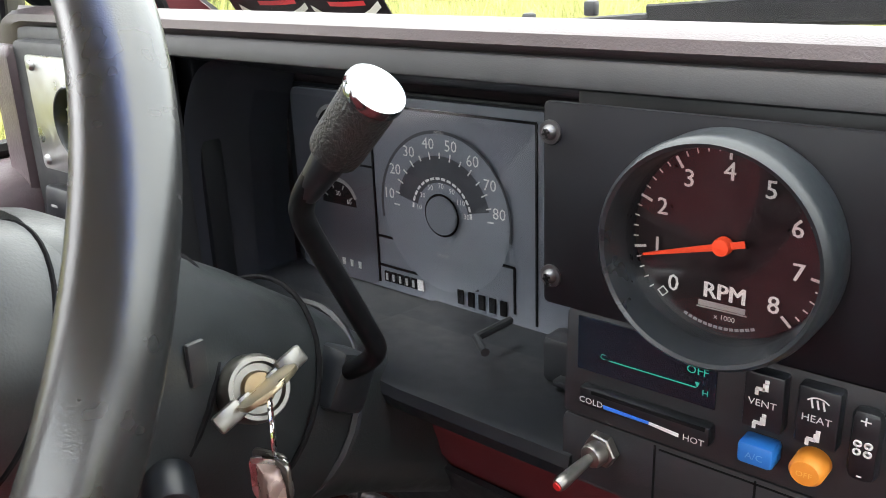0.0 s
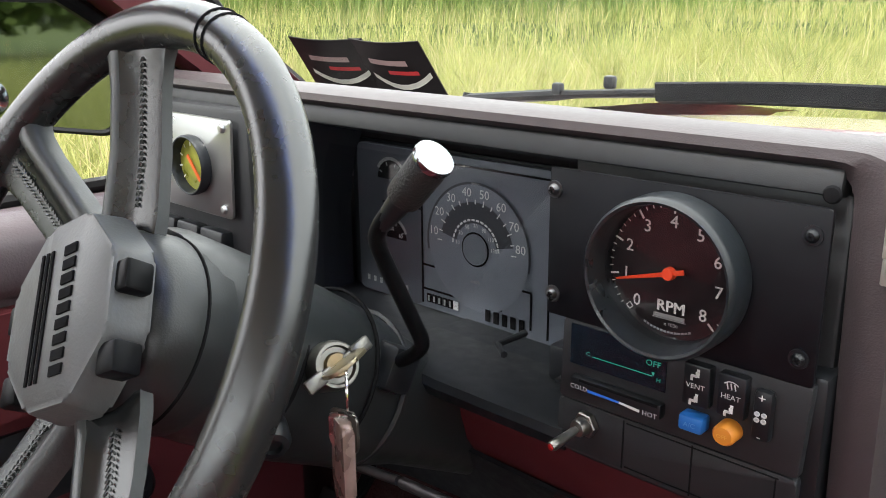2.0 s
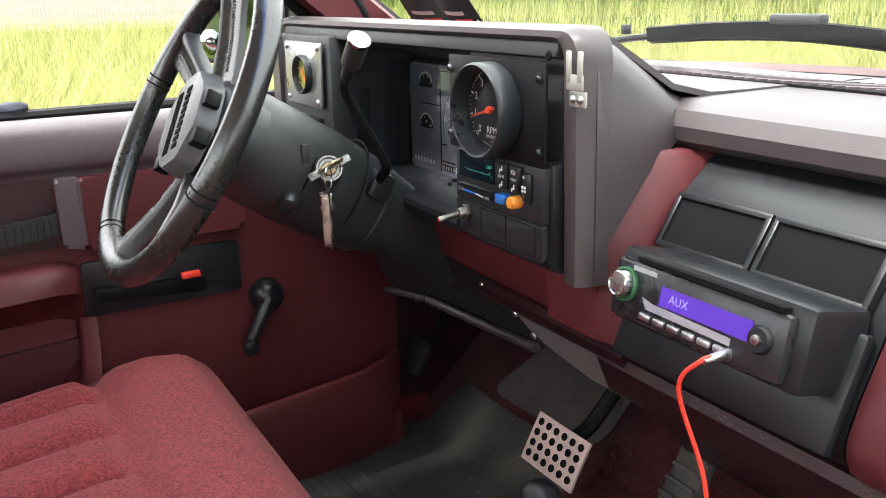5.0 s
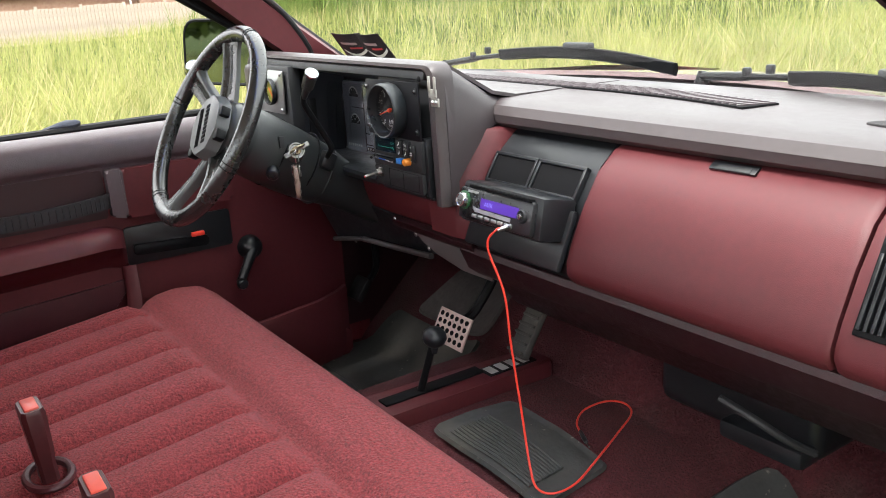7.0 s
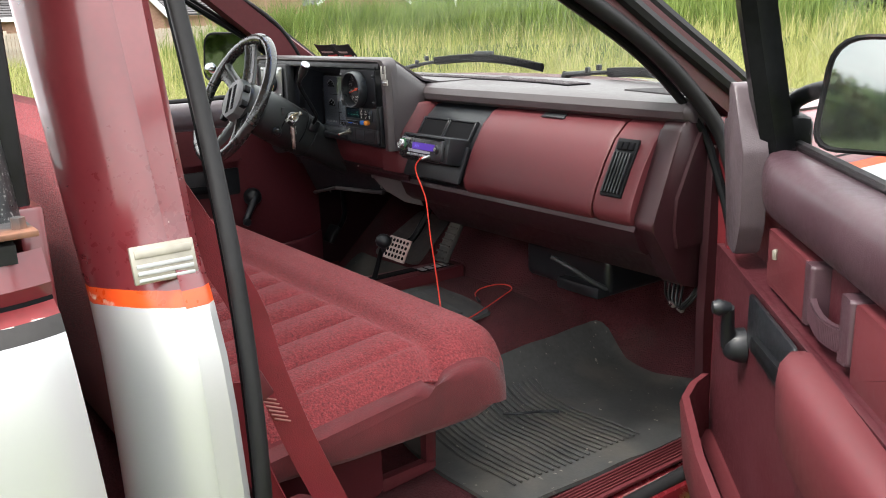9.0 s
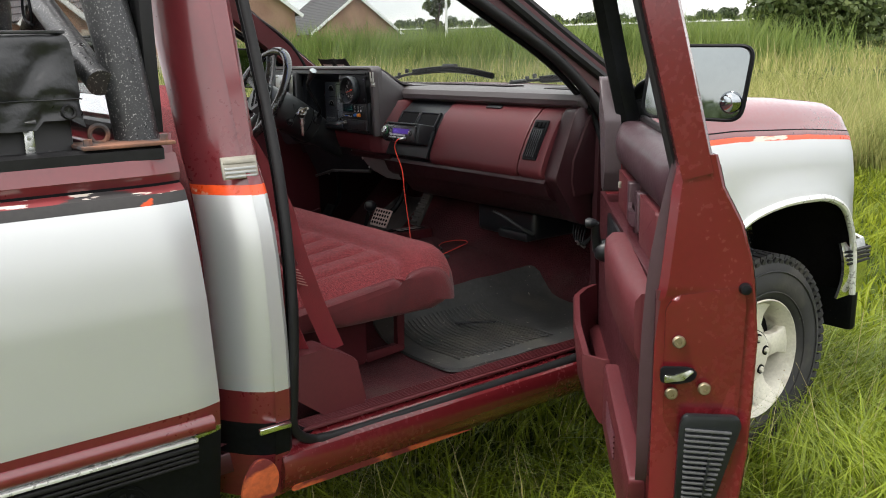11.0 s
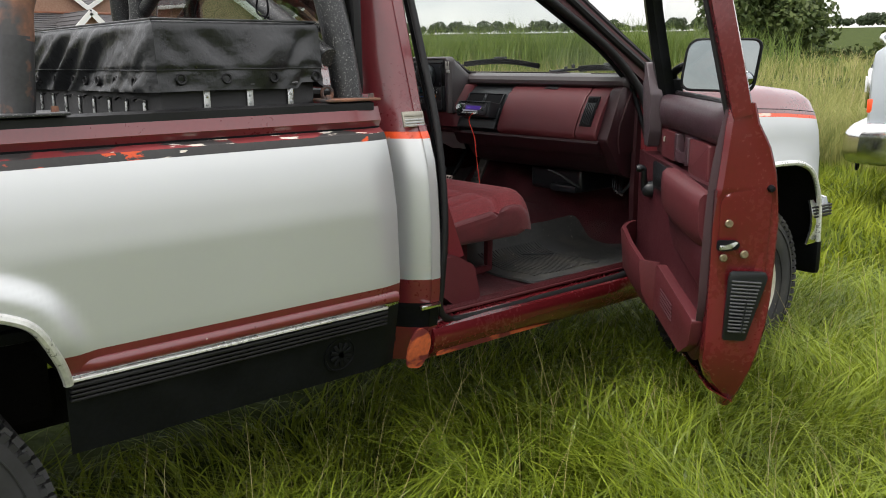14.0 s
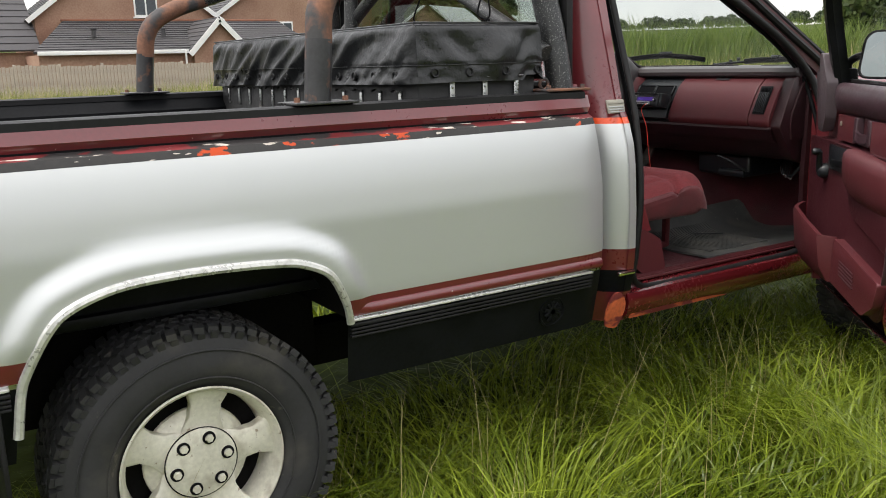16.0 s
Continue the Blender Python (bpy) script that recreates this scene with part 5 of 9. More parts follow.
        part("digit_bar", bm, M_GREYINK, cl, "", 0)
for k in range(7):
    bm = E()
    slab(bm, facing(-0.545 + 0.010 * k, 2.4782, 1.210), 0.0035, 0.006, 0.0006)
    part("gear_bar", bm, M_GREYINK, cl, "", 0)
for k in range(5):
    bm = E()
    slab(bm, facing(-0.372 + 0.0105 * k, 2.4782, 1.207), 0.006, 0.012, 0.001)
    part("warning_lamp", bm, M_DARK, cl, "", 0)
for cx, cz in ((-0.505, 1.262), (-0.505, 1.325), (-0.262, 1.262)):
    bm = E()
    ring_flat(bm, (cx, cz), 0.0, 0.021, 0, 180, 2.4782, 20)
    sg = part("small_gauge", bm, M_DARK, cl, "small half-round gauge")
    bm = E()
    ring_flat(bm, (cx, cz), 0.0205, 0.024, 20, 150, 2.4775, 20)
    for k in range(4):
        a = 25 + k * 43
        slab(bm, facing(cx + 0.017 * math.cos(radians(a)), 2.4775, cz + 0.017 * math.sin(radians(a)), a), 0.004, 0.001, 0.0004)
    part("gauge_scale", bm, M_GREYINK, sg, "", 0)
write("30", 0.006, facing(-0.505, 2.4773, 1.272), M_WHITEINK, cl)
write("60", 0.006, facing(-0.492, 2.4773, 1.266), M_WHITEINK, cl)
bm = E()
box(bm, (-0.285, 2.477, 1.345), (0.008, 0.001, 0.004))
prism(bm, [(-0.281, 1.351), (-0.275, 1.345), (-0.281, 1.339)], 2.4765, 2.4775, lambda u, v, w: V((u, w, v)))
part("turn_arrow", bm, M_DARK, cl, "", 0)
bm = E()
prism(bm, rounded([(-0.56, 1.20), (-0.20, 1.20), (-0.20, 1.36), (-0.56, 1.36)], 0.01), 2.4400, 2.4407, lambda u, v, w: V((u, w + (v - 1.20) * 0.04, v)))
lens = part("cluster_lens", bm, thin_glass("cluster_lens", (0.95, 0.96, 0.97), 0.09), dash, "clear instrument lens")
lens.visible_shadow = False
cl.scale = (0.925, 1.0, 0.925)
cl.location = (-0.3865 + 0.925 * 0.387, 0.0, 1.277 - 0.925 * 1.272)
bm = E()
prism(bm, rounded([(-0.565, 1.19), (-0.20, 1.19), (-0.20, 1.36), (-0.565, 1.36)], 0.01), 2.490, 2.496, lambda u, v, w: V((u, w, v)))
part("instrument_backing", bm, M_BLACKPL, dash, "dark backing of the instrument face")
# shelf under the instruments; black puts the hood lip's shade into its colour
bm = E()
shelf = [(2.357, 1.196), (2.352, 1.206), (2.354, 1.2125), (2.362, 1.2145), (2.42, 1.211), (2.50, 1.205)]
sheet(bm, lambda u, k: V((u, shelf[k][0] + 0.10 * max(0.0, -0.318 - u), shelf[k][1])), list(np.linspace(-0.40, -0.200, 6)), list(range(6)), 0.005)
part("cluster_shelf", bm, M_BLACKPL, dash, "shelf below the instruments, coloured black for the hood's shade")
bm = E()
sweep(bm, [(-0.300, 2.44, 1.231), (-0.300, 2.405, 1.232), (-0.283, 2.392, 1.232)], 0.0028, 8)
part("trip_reset_lever", bm, M_BLACKPL, dash)
bm = E()
box(bm, (-0.245, 2.425, 1.226), (0.028, 0.020, 0.030), 0.004)
box(bm, (-0.240, 2.412, 1.217), (0.012, 0.010, 0.004), 0.001)
part("socket_cover", bm, M_BLACKPL, dash, "small black cover below the instruments")

# aluminium plate with a small gauge, and switches under it
bm = E()
prism(bm, rounded([(-0.715, 1.297), (-0.575, 1.297), (-0.568, 1.390), (-0.715, 1.390)], 0.004), 2.349, 2.352, lambda u, v, w: V((u, w, v)), 0.0008)
alp = tagged(part("gauge_plate", bm, M_ALU), "brushed aluminium plate screwed to the dashboard beside the wheel", "gauge plate")
for x, z in ((-0.581, 1.382), (-0.587, 1.305), (-0.705, 1.382), (-0.705, 1.305)):
    bm = E()
    lathe(bm, [(0.0, 0.0025), (0.003, 0.002), (0.0045, 0.0), (0.0045, -0.001)], axis((x, 2.348, z), (0, -1, 0)), 14)
    part("screw", bm, M_STEEL, alp)


def dial_gauge(name, label, c, r, depth, face_col):
    g = thing(name, label, "gauge", c)
    m = axis(c, (0, -1, 0))
    bm = E()
    lathe(bm, [(r * 0.97, 0.0), (r, 0.004), (r, depth * 0.8), (r * 0.985, depth * 0.93), (r * 0.95, depth), (r * 0.915, depth * 0.97), (r * 0.88, depth * 0.62), (r * 0.875, depth * 0.18), (r * 0.87, 0.0003)], m, 64)
    part("bezel", bm, mat(name + "_bezel", (0.014, 0.0175, 0.021), 0.36, var=0.1, scale=9, bump=0.06, bscale=200), g, "satin black bezel")
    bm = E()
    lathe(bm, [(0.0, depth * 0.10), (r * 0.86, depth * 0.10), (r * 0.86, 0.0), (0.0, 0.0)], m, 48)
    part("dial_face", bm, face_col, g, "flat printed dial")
    return g


# the dial's yellow-green is the grass's reflection, put into its colour
gl2 = dial_gauge("dash_gauge", "small round black gauge with an orange needle", (-0.632, 2.349, 1.343), 0.029, 0.011, mat("gauge_reflected_green", (0.27, 0.29, 0.045), 0.35, var=0.45, scale=30))
bm = E()
slab(bm, facing(-0.629, 2.345, 1.340, -50), 0.030, 0.0035, 0.001)
part("needle", bm, mat("orange_needle_small", (0.75, 0.12, 0.02), 0.5), gl2, "orange needle")
bm = E()
for k in range(9):
    a = 220 - k * 32
    slab(bm, facing(-0.632 + 0.020 * math.cos(radians(a)), 2.3455, 1.343 + 0.020 * math.sin(radians(a)), a), 0.004, 0.0012, 0.0005)
part("scale_mark", bm, M_WHITEINK, gl2, "", 0)
for r in range(2):
    for c in range(3):
        sw = thing("rocker_switch", "black rocker switch with a faint symbol", "switch", group="switches below the gauge plate")
        x, z = -0.695 + 0.043 * c, 1.268 - 0.034 * r
        bm = E()
        box(bm, (x, 2.352, z), (0.038, 0.018, 0.028), 0.003, Matrix.Rotation(radians(8 if r else -8), 3, "X"))
        part("rocker", bm, M_BLACKPL, sw)
        bm = E()
        slab(bm, facing(x, 2.3415, z), 0.009, 0.002, 0.0006)
        part("symbol_bar", bm, M_GREYINK, sw, "", 0)
bm = E()
box(bm, (-0.655, 2.372, 1.30), (0.20, 0.03, 0.20), 0.006)
part("switch_panel", bm, M_GREYPL, dash, "charcoal switch panel")

# ---------------------------------------------------------------- tachometer on its plate
bm = E()
prism(bm, rounded([(-0.217, 1.2935), (-0.042, 1.2930), (-0.042, 1.3915), (-0.217, 1.3915)], 0.002), 2.3560, 2.3590, lambda u, v, w: V((u, w, v)), 0.0006)
tplate = tagged(part("tachometer_plate", bm, mat("flat_black_plate", (0.0045, 0.005, 0.0072), 0.5, spec=0.25, var=0.25, scale=14, rvar=0.1)), "flat black plate screwed over the instrument bezel", "gauge plate")
for x, z in ((-0.2135, 1.3775), (-0.2130, 1.3075), (-0.051, 1.3765), (-0.051, 1.3080)):
    bm = E()
    lathe(bm, [(0.0, 0.0030), (0.0022, 0.0028), (0.0036, 0.0012), (0.0038, 0.0), (0.0056, 0.0), (0.0058, -0.0012), (0.0055, -0.002)], axis((x, 2.3550, z), (0, -1, 0)), 18)
    scr = part("screw", bm, mat("dark_screw", (0.13, 0.13, 0.135), 0.35, 0.9, var=0.2, scale=80) if x < -0.1 else M_BLACKPL, tplate, "cross-head screw with washer")
    bm = E()
    for a in (20, 110):
        slab(bm, facing(x, 2.3519, z, a), 0.0042, 0.0009, 0.0006)
    part("screw_slot", bm, M_DARK, scr, "", 0)
M_TFACE = mat("tachometer_black", (0.014, 0.010, 0.011), 0.35, var=0.2, scale=30)
TC = (-0.1265, 2.3560, 1.3412)
tach = dial_gauge("tachometer", "large round black tachometer with an orange needle near one", TC, 0.0478, 0.026, M_TFACE)
TY = 2.3512


def tach_at(a, r):
    return TC[0] + r * math.cos(radians(a)), TC[2] + r * math.sin(radians(a))


M_TMARK = mat("pale_print", (0.80, 0.78, 0.74), 0.6, var=0.05)
for k in range(9):
    a = 225 - 33.75 * k
    x, z = tach_at(a, 0.0302)
    write(str(k), 0.0105, facing(x, TY, z), M_TMARK, tach, "numeral")
    write(str(k), 0.0105, facing(x + 0.0003, TY - 0.0002, z), M_TMARK, tach, "numeral")
for k in range(0, 81, 1):
    if k % 10 and k % 2:
        continue
    if 52 <= k <= 68 and k % 10:
        continue
    a = 225 - 3.375 * k
    L = 0.0055 if k % 10 == 0 else 0.0022
    x, z = tach_at(a, 0.0408 - L / 2)
    if k == 0:
        continue
    bm = E()
    slab(bm, facing(x, TY, z, a), L, 0.0011 if k % 10 == 0 else 0.0005, 0.0003)
    part("tick", bm, M_TMARK, tach, "", 0)
bm = E()
x, z = tach_at(225, 0.0365)
for dx, dz, w, h in ((0, 0.0016, 0.0036, 0.0004), (0, -0.0016, 0.0036, 0.0004), (0.0016, 0, 0.0004, 0.0036), (-0.0016, 0, 0.0004, 0.0036)):
    slab(bm, facing(x, TY, z, 45) @ Matrix.Translation((dx, dz, 0)), w, h, 0.0003)
part("zero_mark", bm, M_TMARK, tach, "", 0)
write("RPM", 0.0098, facing(TC[0] + 0.001, TY, TC[2] - 0.0210), M_TMARK, tach, "writing")
write("RPM", 0.0098, facing(TC[0] + 0.0014, TY - 0.0002, TC[2] - 0.0210), M_TMARK, tach, "writing")
write("RPM", 0.0098, facing(TC[0] + 0.0018, TY - 0.0004, TC[2] - 0.0210), M_TMARK, tach, "writing")
write("x 1000", 0.0033, facing(TC[0] + 0.002, TY, TC[2] - 0.0318), M_TMARK, tach, "writing")
bm = E()
slab(bm, facing(TC[0] + 0.0005, TY, TC[2] - 0.0269), 0.0200, 0.0024, 0.0003)
slab(bm, facing(TC[0] + 0.0005, TY, TC[2] - 0.0287), 0.0215, 0.0005, 0.0003)
part("maker_bar", bm, mat("dim_print", (0.36, 0.35, 0.33), 0.6), tach, "", 0)
bm = E()
for k in range(14):
    x, z = tach_at(-114 + 3.6 * k, 0.0365)
    slab(bm, facing(x, TY, z, -24 + 3.6 * k), 0.0016, 0.0012, 0.0003)
part("fine_print_bar", bm, M_GREYINK, tach, "", 0)
M_NEEDLE = mat("orange_needle", (0.88, 0.075, 0.02), 0.5, var=0.05)
bm = E()
na = 196
ca, sa = math.cos(radians(na)), math.sin(radians(na))
pts = [(-0.0095, -0.0014), (-0.0095, 0.0014), (0.004, 0.0014), (0.036, 0.0005), (0.036, -0.0005), (0.004, -0.0014)]
prism(bm, pts, TY - 0.0030, TY - 0.0020, lambda u, v, w: V((TC[0] + u * ca - v * sa, w, TC[2] + u * sa + v * ca)))
part("needle", bm, M_NEEDLE, tach, "orange needle")
bm = E()
lathe(bm, [(0.0, 0.0052), (0.0034, 0.0048), (0.0039, 0.0035), (0.0039, 0.0005)], axis((TC[0], TY, TC[2]), (0, -1, 0)), 24)
part("needle_hub", bm, M_NEEDLE, tach)
bm = E()
lathe(bm, [(0.0, 0.0), (0.0425, 0.0), (0.0425, 0.0006), (0.0, 0.0006)], axis((TC[0], 2.3465, TC[2]), (0, -1, 0)), 40)
tg = part("glass", bm, thin_glass("gauge_glass", (0.93, 0.93, 0.94), 0.15), tach)
tg.visible_shadow = False

# ---------------------------------------------------------------- heater controls
hv = thing("heater_control_panel", "charcoal heater panel with green display and push buttons", "control panel")
HY = 2.3435
bm = E()
prism(bm, rounded([(-0.198, 1.2385), (-0.043, 1.2385), (-0.040, 1.2975), (-0.196, 1.2975)], 0.002), HY, HY + 0.02, lambda u, v, w: V((u, w, v)), 0.001)
prism(bm, rounded([(-0.1985, 1.1985), (-0.043, 1.1985), (-0.043, 1.2375), (-0.1985, 1.2375)], 0.004), HY, HY + 0.02, lambda u, v, w: V((u, w, v)), 0.001)
hb = part("panel_body", bm, M_GREYPL, hv, "charcoal plastic face")
bm = E()
for x in (-0.1495, -0.1035):
    slab(bm, facing(x, HY - 0.0001, 1.2180), 0.0010, 0.036, 0.0006)
for z in (1.2020, 1.2345):
    slab(bm, facing(-0.1, HY - 0.0001, z), 0.095, 0.0008, 0.0006)
slab(bm, facing(-0.054, HY - 0.0001, 1.2180), 0.0008, 0.032, 0.0006)
part("panel_groove", bm, M_DARK, hv, "", 0)
bm = E()
slab(bm, facing(-0.1565, HY, 1.2805), 0.067, 0.029, 0.002)
disp = part("display", bm, mat("display_glass", (0.006, 0.012, 0.02), 0.18, var=0.1, rvar=0.05), hv, "dark display with green figures")
M_LED = glow("green_led", (0.02, 0.5, 0.36), 0.10)
write("OFF", 0.0058, facing(-0.1312, HY - 0.0016, 1.2835), M_LED, hv)
write("C", 0.0042, facing(-0.1765, HY - 0.0016, 1.2762), M_LED, hv)
write("H", 0.0042, facing(-0.1272, HY - 0.0016, 1.2732), M_LED, hv)
bm = E()
slab(bm, facing(-0.1525, HY - 0.0014, 1.2750), 0.0420, 0.0005, 0.0003)
prism(bm, [(-0.1320, 1.2778), (-0.1300, 1.2778), (-0.1310, 1.2752)], HY - 0.0016, HY - 0.0013, lambda u, v, w: V((u, w, v)))
part("display_scale", bm, M_LED, hv, "", 0)
bm = E()
slab(bm, facing(-0.1545, HY - 0.002, 1.2535), 0.064, 0.0105, 0.008, 0.0015)
sl = part("temperature_slider", bm, M_BLACKPL, hv, "black temperature slider with a blue and white wedge")
bm = E()
slab(bm, facing(-0.152, HY - 0.0061, 1.2575), 0.055, 0.0018, 0.0006)
part("slot", bm, M_DARK, sl, "", 0)
write("COLD", 0.0046, facing(-0.1795, HY - 0.0064, 1.2522), M_WHITEINK, sl)
write("HOT", 0.0046, facing(-0.1292, HY - 0.0064, 1.2502), M_WHITEINK, sl)
bm = E()
prism(bm, [(-0.173, 1.2528), (-0.173, 1.2508), (-0.150, 1.2508), (-0.150, 1.2522)], HY - 0.0066, HY - 0.0062, lambda u, v, w: V((u, w, v)))
part("cold_wedge", bm, mat("blue_print", (0.03, 0.18, 0.75), 0.5), sl, "", 0)
bm = E()
prism(bm, [(-0.150, 1.2522), (-0.150, 1.2508), (-0.136, 1.2494), (-0.136, 1.2512)], HY - 0.0066, HY - 0.0062, lambda u, v, w: V((u, w, v)))
part("hot_wedge", bm, M_WHITEINK, sl, "", 0)


def button(name, x, z, w, h, m, label, d=0.008, bev=0.0015):
    bm = E()
    slab(bm, facing(x, HY - d / 2 + 0.001, z), w, h, d, bev)
    return part(name, bm, m, hv, label)


def seat_sign(b, x, z):
    """A small seated-figure sign, drawn as plain bars."""
    bm = E()
    slab(bm, facing(x + 0.0012, HY - 0.0073, z + 0.0028), 0.0016, 0.0016, 0.0004)
    slab(bm, facing(x + 0.0008, HY - 0.0073, z), 0.0022, 0.0034, 0.0004)
    slab(bm, facing(x - 0.0012, HY - 0.0073, z - 0.0012), 0.0034, 0.0016, 0.0004)
    slab(bm, facing(x - 0.0026, HY - 0.0073, z - 0.0028), 0.0014, 0.0030, 0.0004)
    part("sign_bar", bm, M_WHITEINK, b, "", 0)


for x, s in ((-0.1013, "VENT"), (-0.0805, "HEAT")):
    b = button("push_button", x, 1.2805, 0.0162, 0.0275, M_BLACKPL, "black push button with white sign")
    write(s, 0.0046, facing(x, HY - 0.0074, 1.2802), M_WHITEINK, b)
    if s == "VENT":
        seat_sign(b, x, 1.2882)
    else:
        bm = E()
        for k in range(3):
            slab(bm, facing(x - 0.0022 + 0.0022 * k, HY - 0.0073, 1.2872, 12), 0.0006, 0.004, 0.0004)
        ring_flat(bm, (x, 1.2850), 0.0050, 0.0056, 40, 140, HY - 0.0074, 8)
        part("sign_bar", bm, M_WHITEINK, b, "", 0)
    seat_sign(b, x, 1.2718)
fan = button("fan_rocker", -0.0632, 1.2735, 0.0115, 0.0335, M_BLACKPL, "black fan rocker button", 0.008, 0.004)
for z, s in ((1.2855, "+"), (1.2612, "-")):
    write(s, 0.0080, facing(-0.0632, HY - 0.0074, z), M_WHITEINK, fan)
bm = E()
for q in range(4):
    lathe(bm, [(0.0016, 0.0), (0.0016, 0.0004), (0.0008, 0.0004), (0.0008, 0.0)], axis((-0.0632 + 0.0019 * (1 if q % 2 else -1), HY - 0.0072, 1.2735 + 0.0019 * (1 if q > 1 else -1)), (0, -1, 0)), 12)
part("fan_sign", bm, M_WHITEINK, fan)
acb = button("ac_button", -0.1015, 1.2558, 0.0150, 0.0108, mat("blue_button", (0.02, 0.16, 0.52), 0.45, var=0.08), "blue push button", 0.012, 0.0022)
write("A/C", 0.0044, facing(-0.1015, HY - 0.0112, 1.2555), mat("pale_blue_print", (0.12, 0.3, 0.62), 0.5), acb)
bm = E()
lathe(bm, [(0.0, 0.012), (0.0055, 0.0115), (0.0068, 0.0095), (0.0070, 0.0), (0.0, 0.0)], axis((-0.0815, HY, 1.2560), (0, -1, 0)), 28)
offb = part("off_button", bm, mat("orange_button", (0.75, 0.27, 0.03), 0.5, var=0.08), hv, "round orange push button")
write("OFF", 0.0036, facing(-0.0815, HY - 0.0124, 1.2560), mat("orange_print", (0.85, 0.42, 0.08), 0.5), offb)
tog = thing("toggle_switch", "chrome toggle switch with a red tip in the lower panel", "toggle switch")
M_TOGGLE = mat("worn_nickel", (0.24, 0.23, 0.215), 0.34, 0.95, var=0.25, scale=80)
ta = axis((-0.1765, HY, 1.2250), (-0.12, -1, -0.05))
bm = E()
lathe(bm, [(0.0, 0.0), (0.0092, 0.0), (0.0092, 0.004), (0.0085, 0.0048), (0.0, 0.005)], ta, 6)
part("hex_nut", bm, M_TOGGLE, tog, "", 0)
bm = E()
lathe(bm, [(0.0062, 0.0), (0.0062, 0.010), (0.0055, 0.0115), (0.004, 0.012), (0.0, 0.012)], ta, 20)
part("threaded_bush", bm, M_TOGGLE, tog)
bm = E()
tb = axis((-0.1777, HY - 0.011, 1.2245), (-0.16, -1, -0.22))
lathe(bm, [(0.0022, 0.0), (0.0028, 0.004), (0.0035, 0.018), (0.0037, 0.022), (0.003, 0.024), (0.0, 0.0242)], tb, 16)
part("toggle_lever", bm, M_TOGGLE, tog)
bm = E()
lathe(bm, [(0.0022, 0.0242), (0.0022, 0.0249), (0.0, 0.025)], tb, 12)
part("red_tip", bm, mat("red_dot", (0.6, 0.02, 0.02), 0.4), tog)
hv.scale, hv.location = (1.035, 1.0, 0.95), (0.0, 0.0125, 1.254 - 0.95 * 1.2558)
tog.location = (-0.005, 0.0125, -0.001)
bm = E()
box(bm, (-0.045, 2.378, 1.245), (0.018, 0.03, 0.105), 0.003)
box(bm, (-0.12, 2.381, 1.193), (0.17, 0.025, 0.010), 0.004)
part("bezel_frame", bm, M_BLACKPL, dash)
for x, z in ((-0.046, 1.3975), (-0.044, 1.199)):
    bm = E()
    lathe(bm, [(0.0, 0.002), (0.004, 0.0015), (0.005, 0.0)], axis((x, 2.3625, z), (0, -1, 0)), 14)
    part("bezel_screw", bm, M_DARK, dash)

# ---------------------------------------------------------------- radio
rad = thing("car_radio", "black single-slot car radio with a purple display and silver knob", "car radio")
RY, RZ = 2.374, 1.2065
tilt = Matrix.Rotation(radians(-12), 4, "X")


def rad_m(dx, dz, out=0.0):
    return Matrix.Translation((0.1440, RY, RZ)) @ tilt @ facing(dx, -out, dz)


bm = E()
slab(bm, rad_m(0.004, 0, -0.030), 0.200, 0.066, 0.066, 0.006)
part("housing", bm, M_BLACKPL, rad, "black protruding radio housing")
bm = E()
slab(bm, rad_m(0, -0.002, 0.005), 0.182, 0.052, 0.014, 0.005)
part("faceplate", bm, mat("radio_face", (0.02, 0.021, 0.024), 0.3, var=0.15), rad, "glossy black faceplate")
bm = E()
slab(bm, rad_m(0.008, 0.026, 0.006), 0.150, 0.004, 0.012)
part("disc_slot", bm, M_DARK, rad)
M_PURPLE = glow("purple_display", (0.10, 0.02, 0.50), 0.19)
bm = E()
slab(bm, rad_m(0.014, 0.003, 0.0122), 0.094, 0.0165, 0.001)
dp = part("display", bm, M_PURPLE, rad, "lit purple display")
write("AUX", 0.010, rad_m(-0.012, 0.003, 0.0132), glow("display_text", (0.22, 0.2, 0.75), 0.4), dp)
bm = E()
prism(bm, [(-0.052, -0.0035), (-0.040, -0.006), (0.045, -0.0075), (0.045, -0.0135), (-0.046, -0.0125)], 0.0128, 0.0132, lambda u, v, w: rad_m(u, v, w) @ V((0, 0, 0)))
part("display_panel", bm, mat("silver_print", (0.45, 0.45, 0.5), 0.35, 0.4), rad)
bm = E()
lathe(bm, [(0.0, 0.0125), (0.0088, 0.0125), (0.0098, 0.0135), (0.0112, 0.0125), (0.0122, 0.009), (0.0125, 0.0)], rad_m(-0.075, 0.002, 0.010), 30)
part("volume_knob", bm, M_DULLCHROME, rad, "silver volume knob")
bm = E()
lathe(bm, [(0.0150, 0.0), (0.0150, 0.005), (0.013, 0.006), (0.013, 0.0)], rad_m(-0.075, 0.002, 0.010), 30)
part("knob_ring", bm, mat("green_ring", (0.03, 0.12, 0.05), 0.4), rad)
bm = E()
lathe(bm, [(0.0, 0.006), (0.009, 0.006), (0.011, 0.003), (0.0112, 0.0)], rad_m(0.070, 0.0, 0.010), 26)
part("control_pad", bm, M_BLACKPL, rad)
bm = E()
lathe(bm, [(0.0, 0.003), (0.004, 0.0025), (0.0042, 0.0)], rad_m(0.070, 0.0, 0.016), 18)
part("pad_centre", bm, M_DULLCHROME, rad)
for k in range(6):
    bm = E()
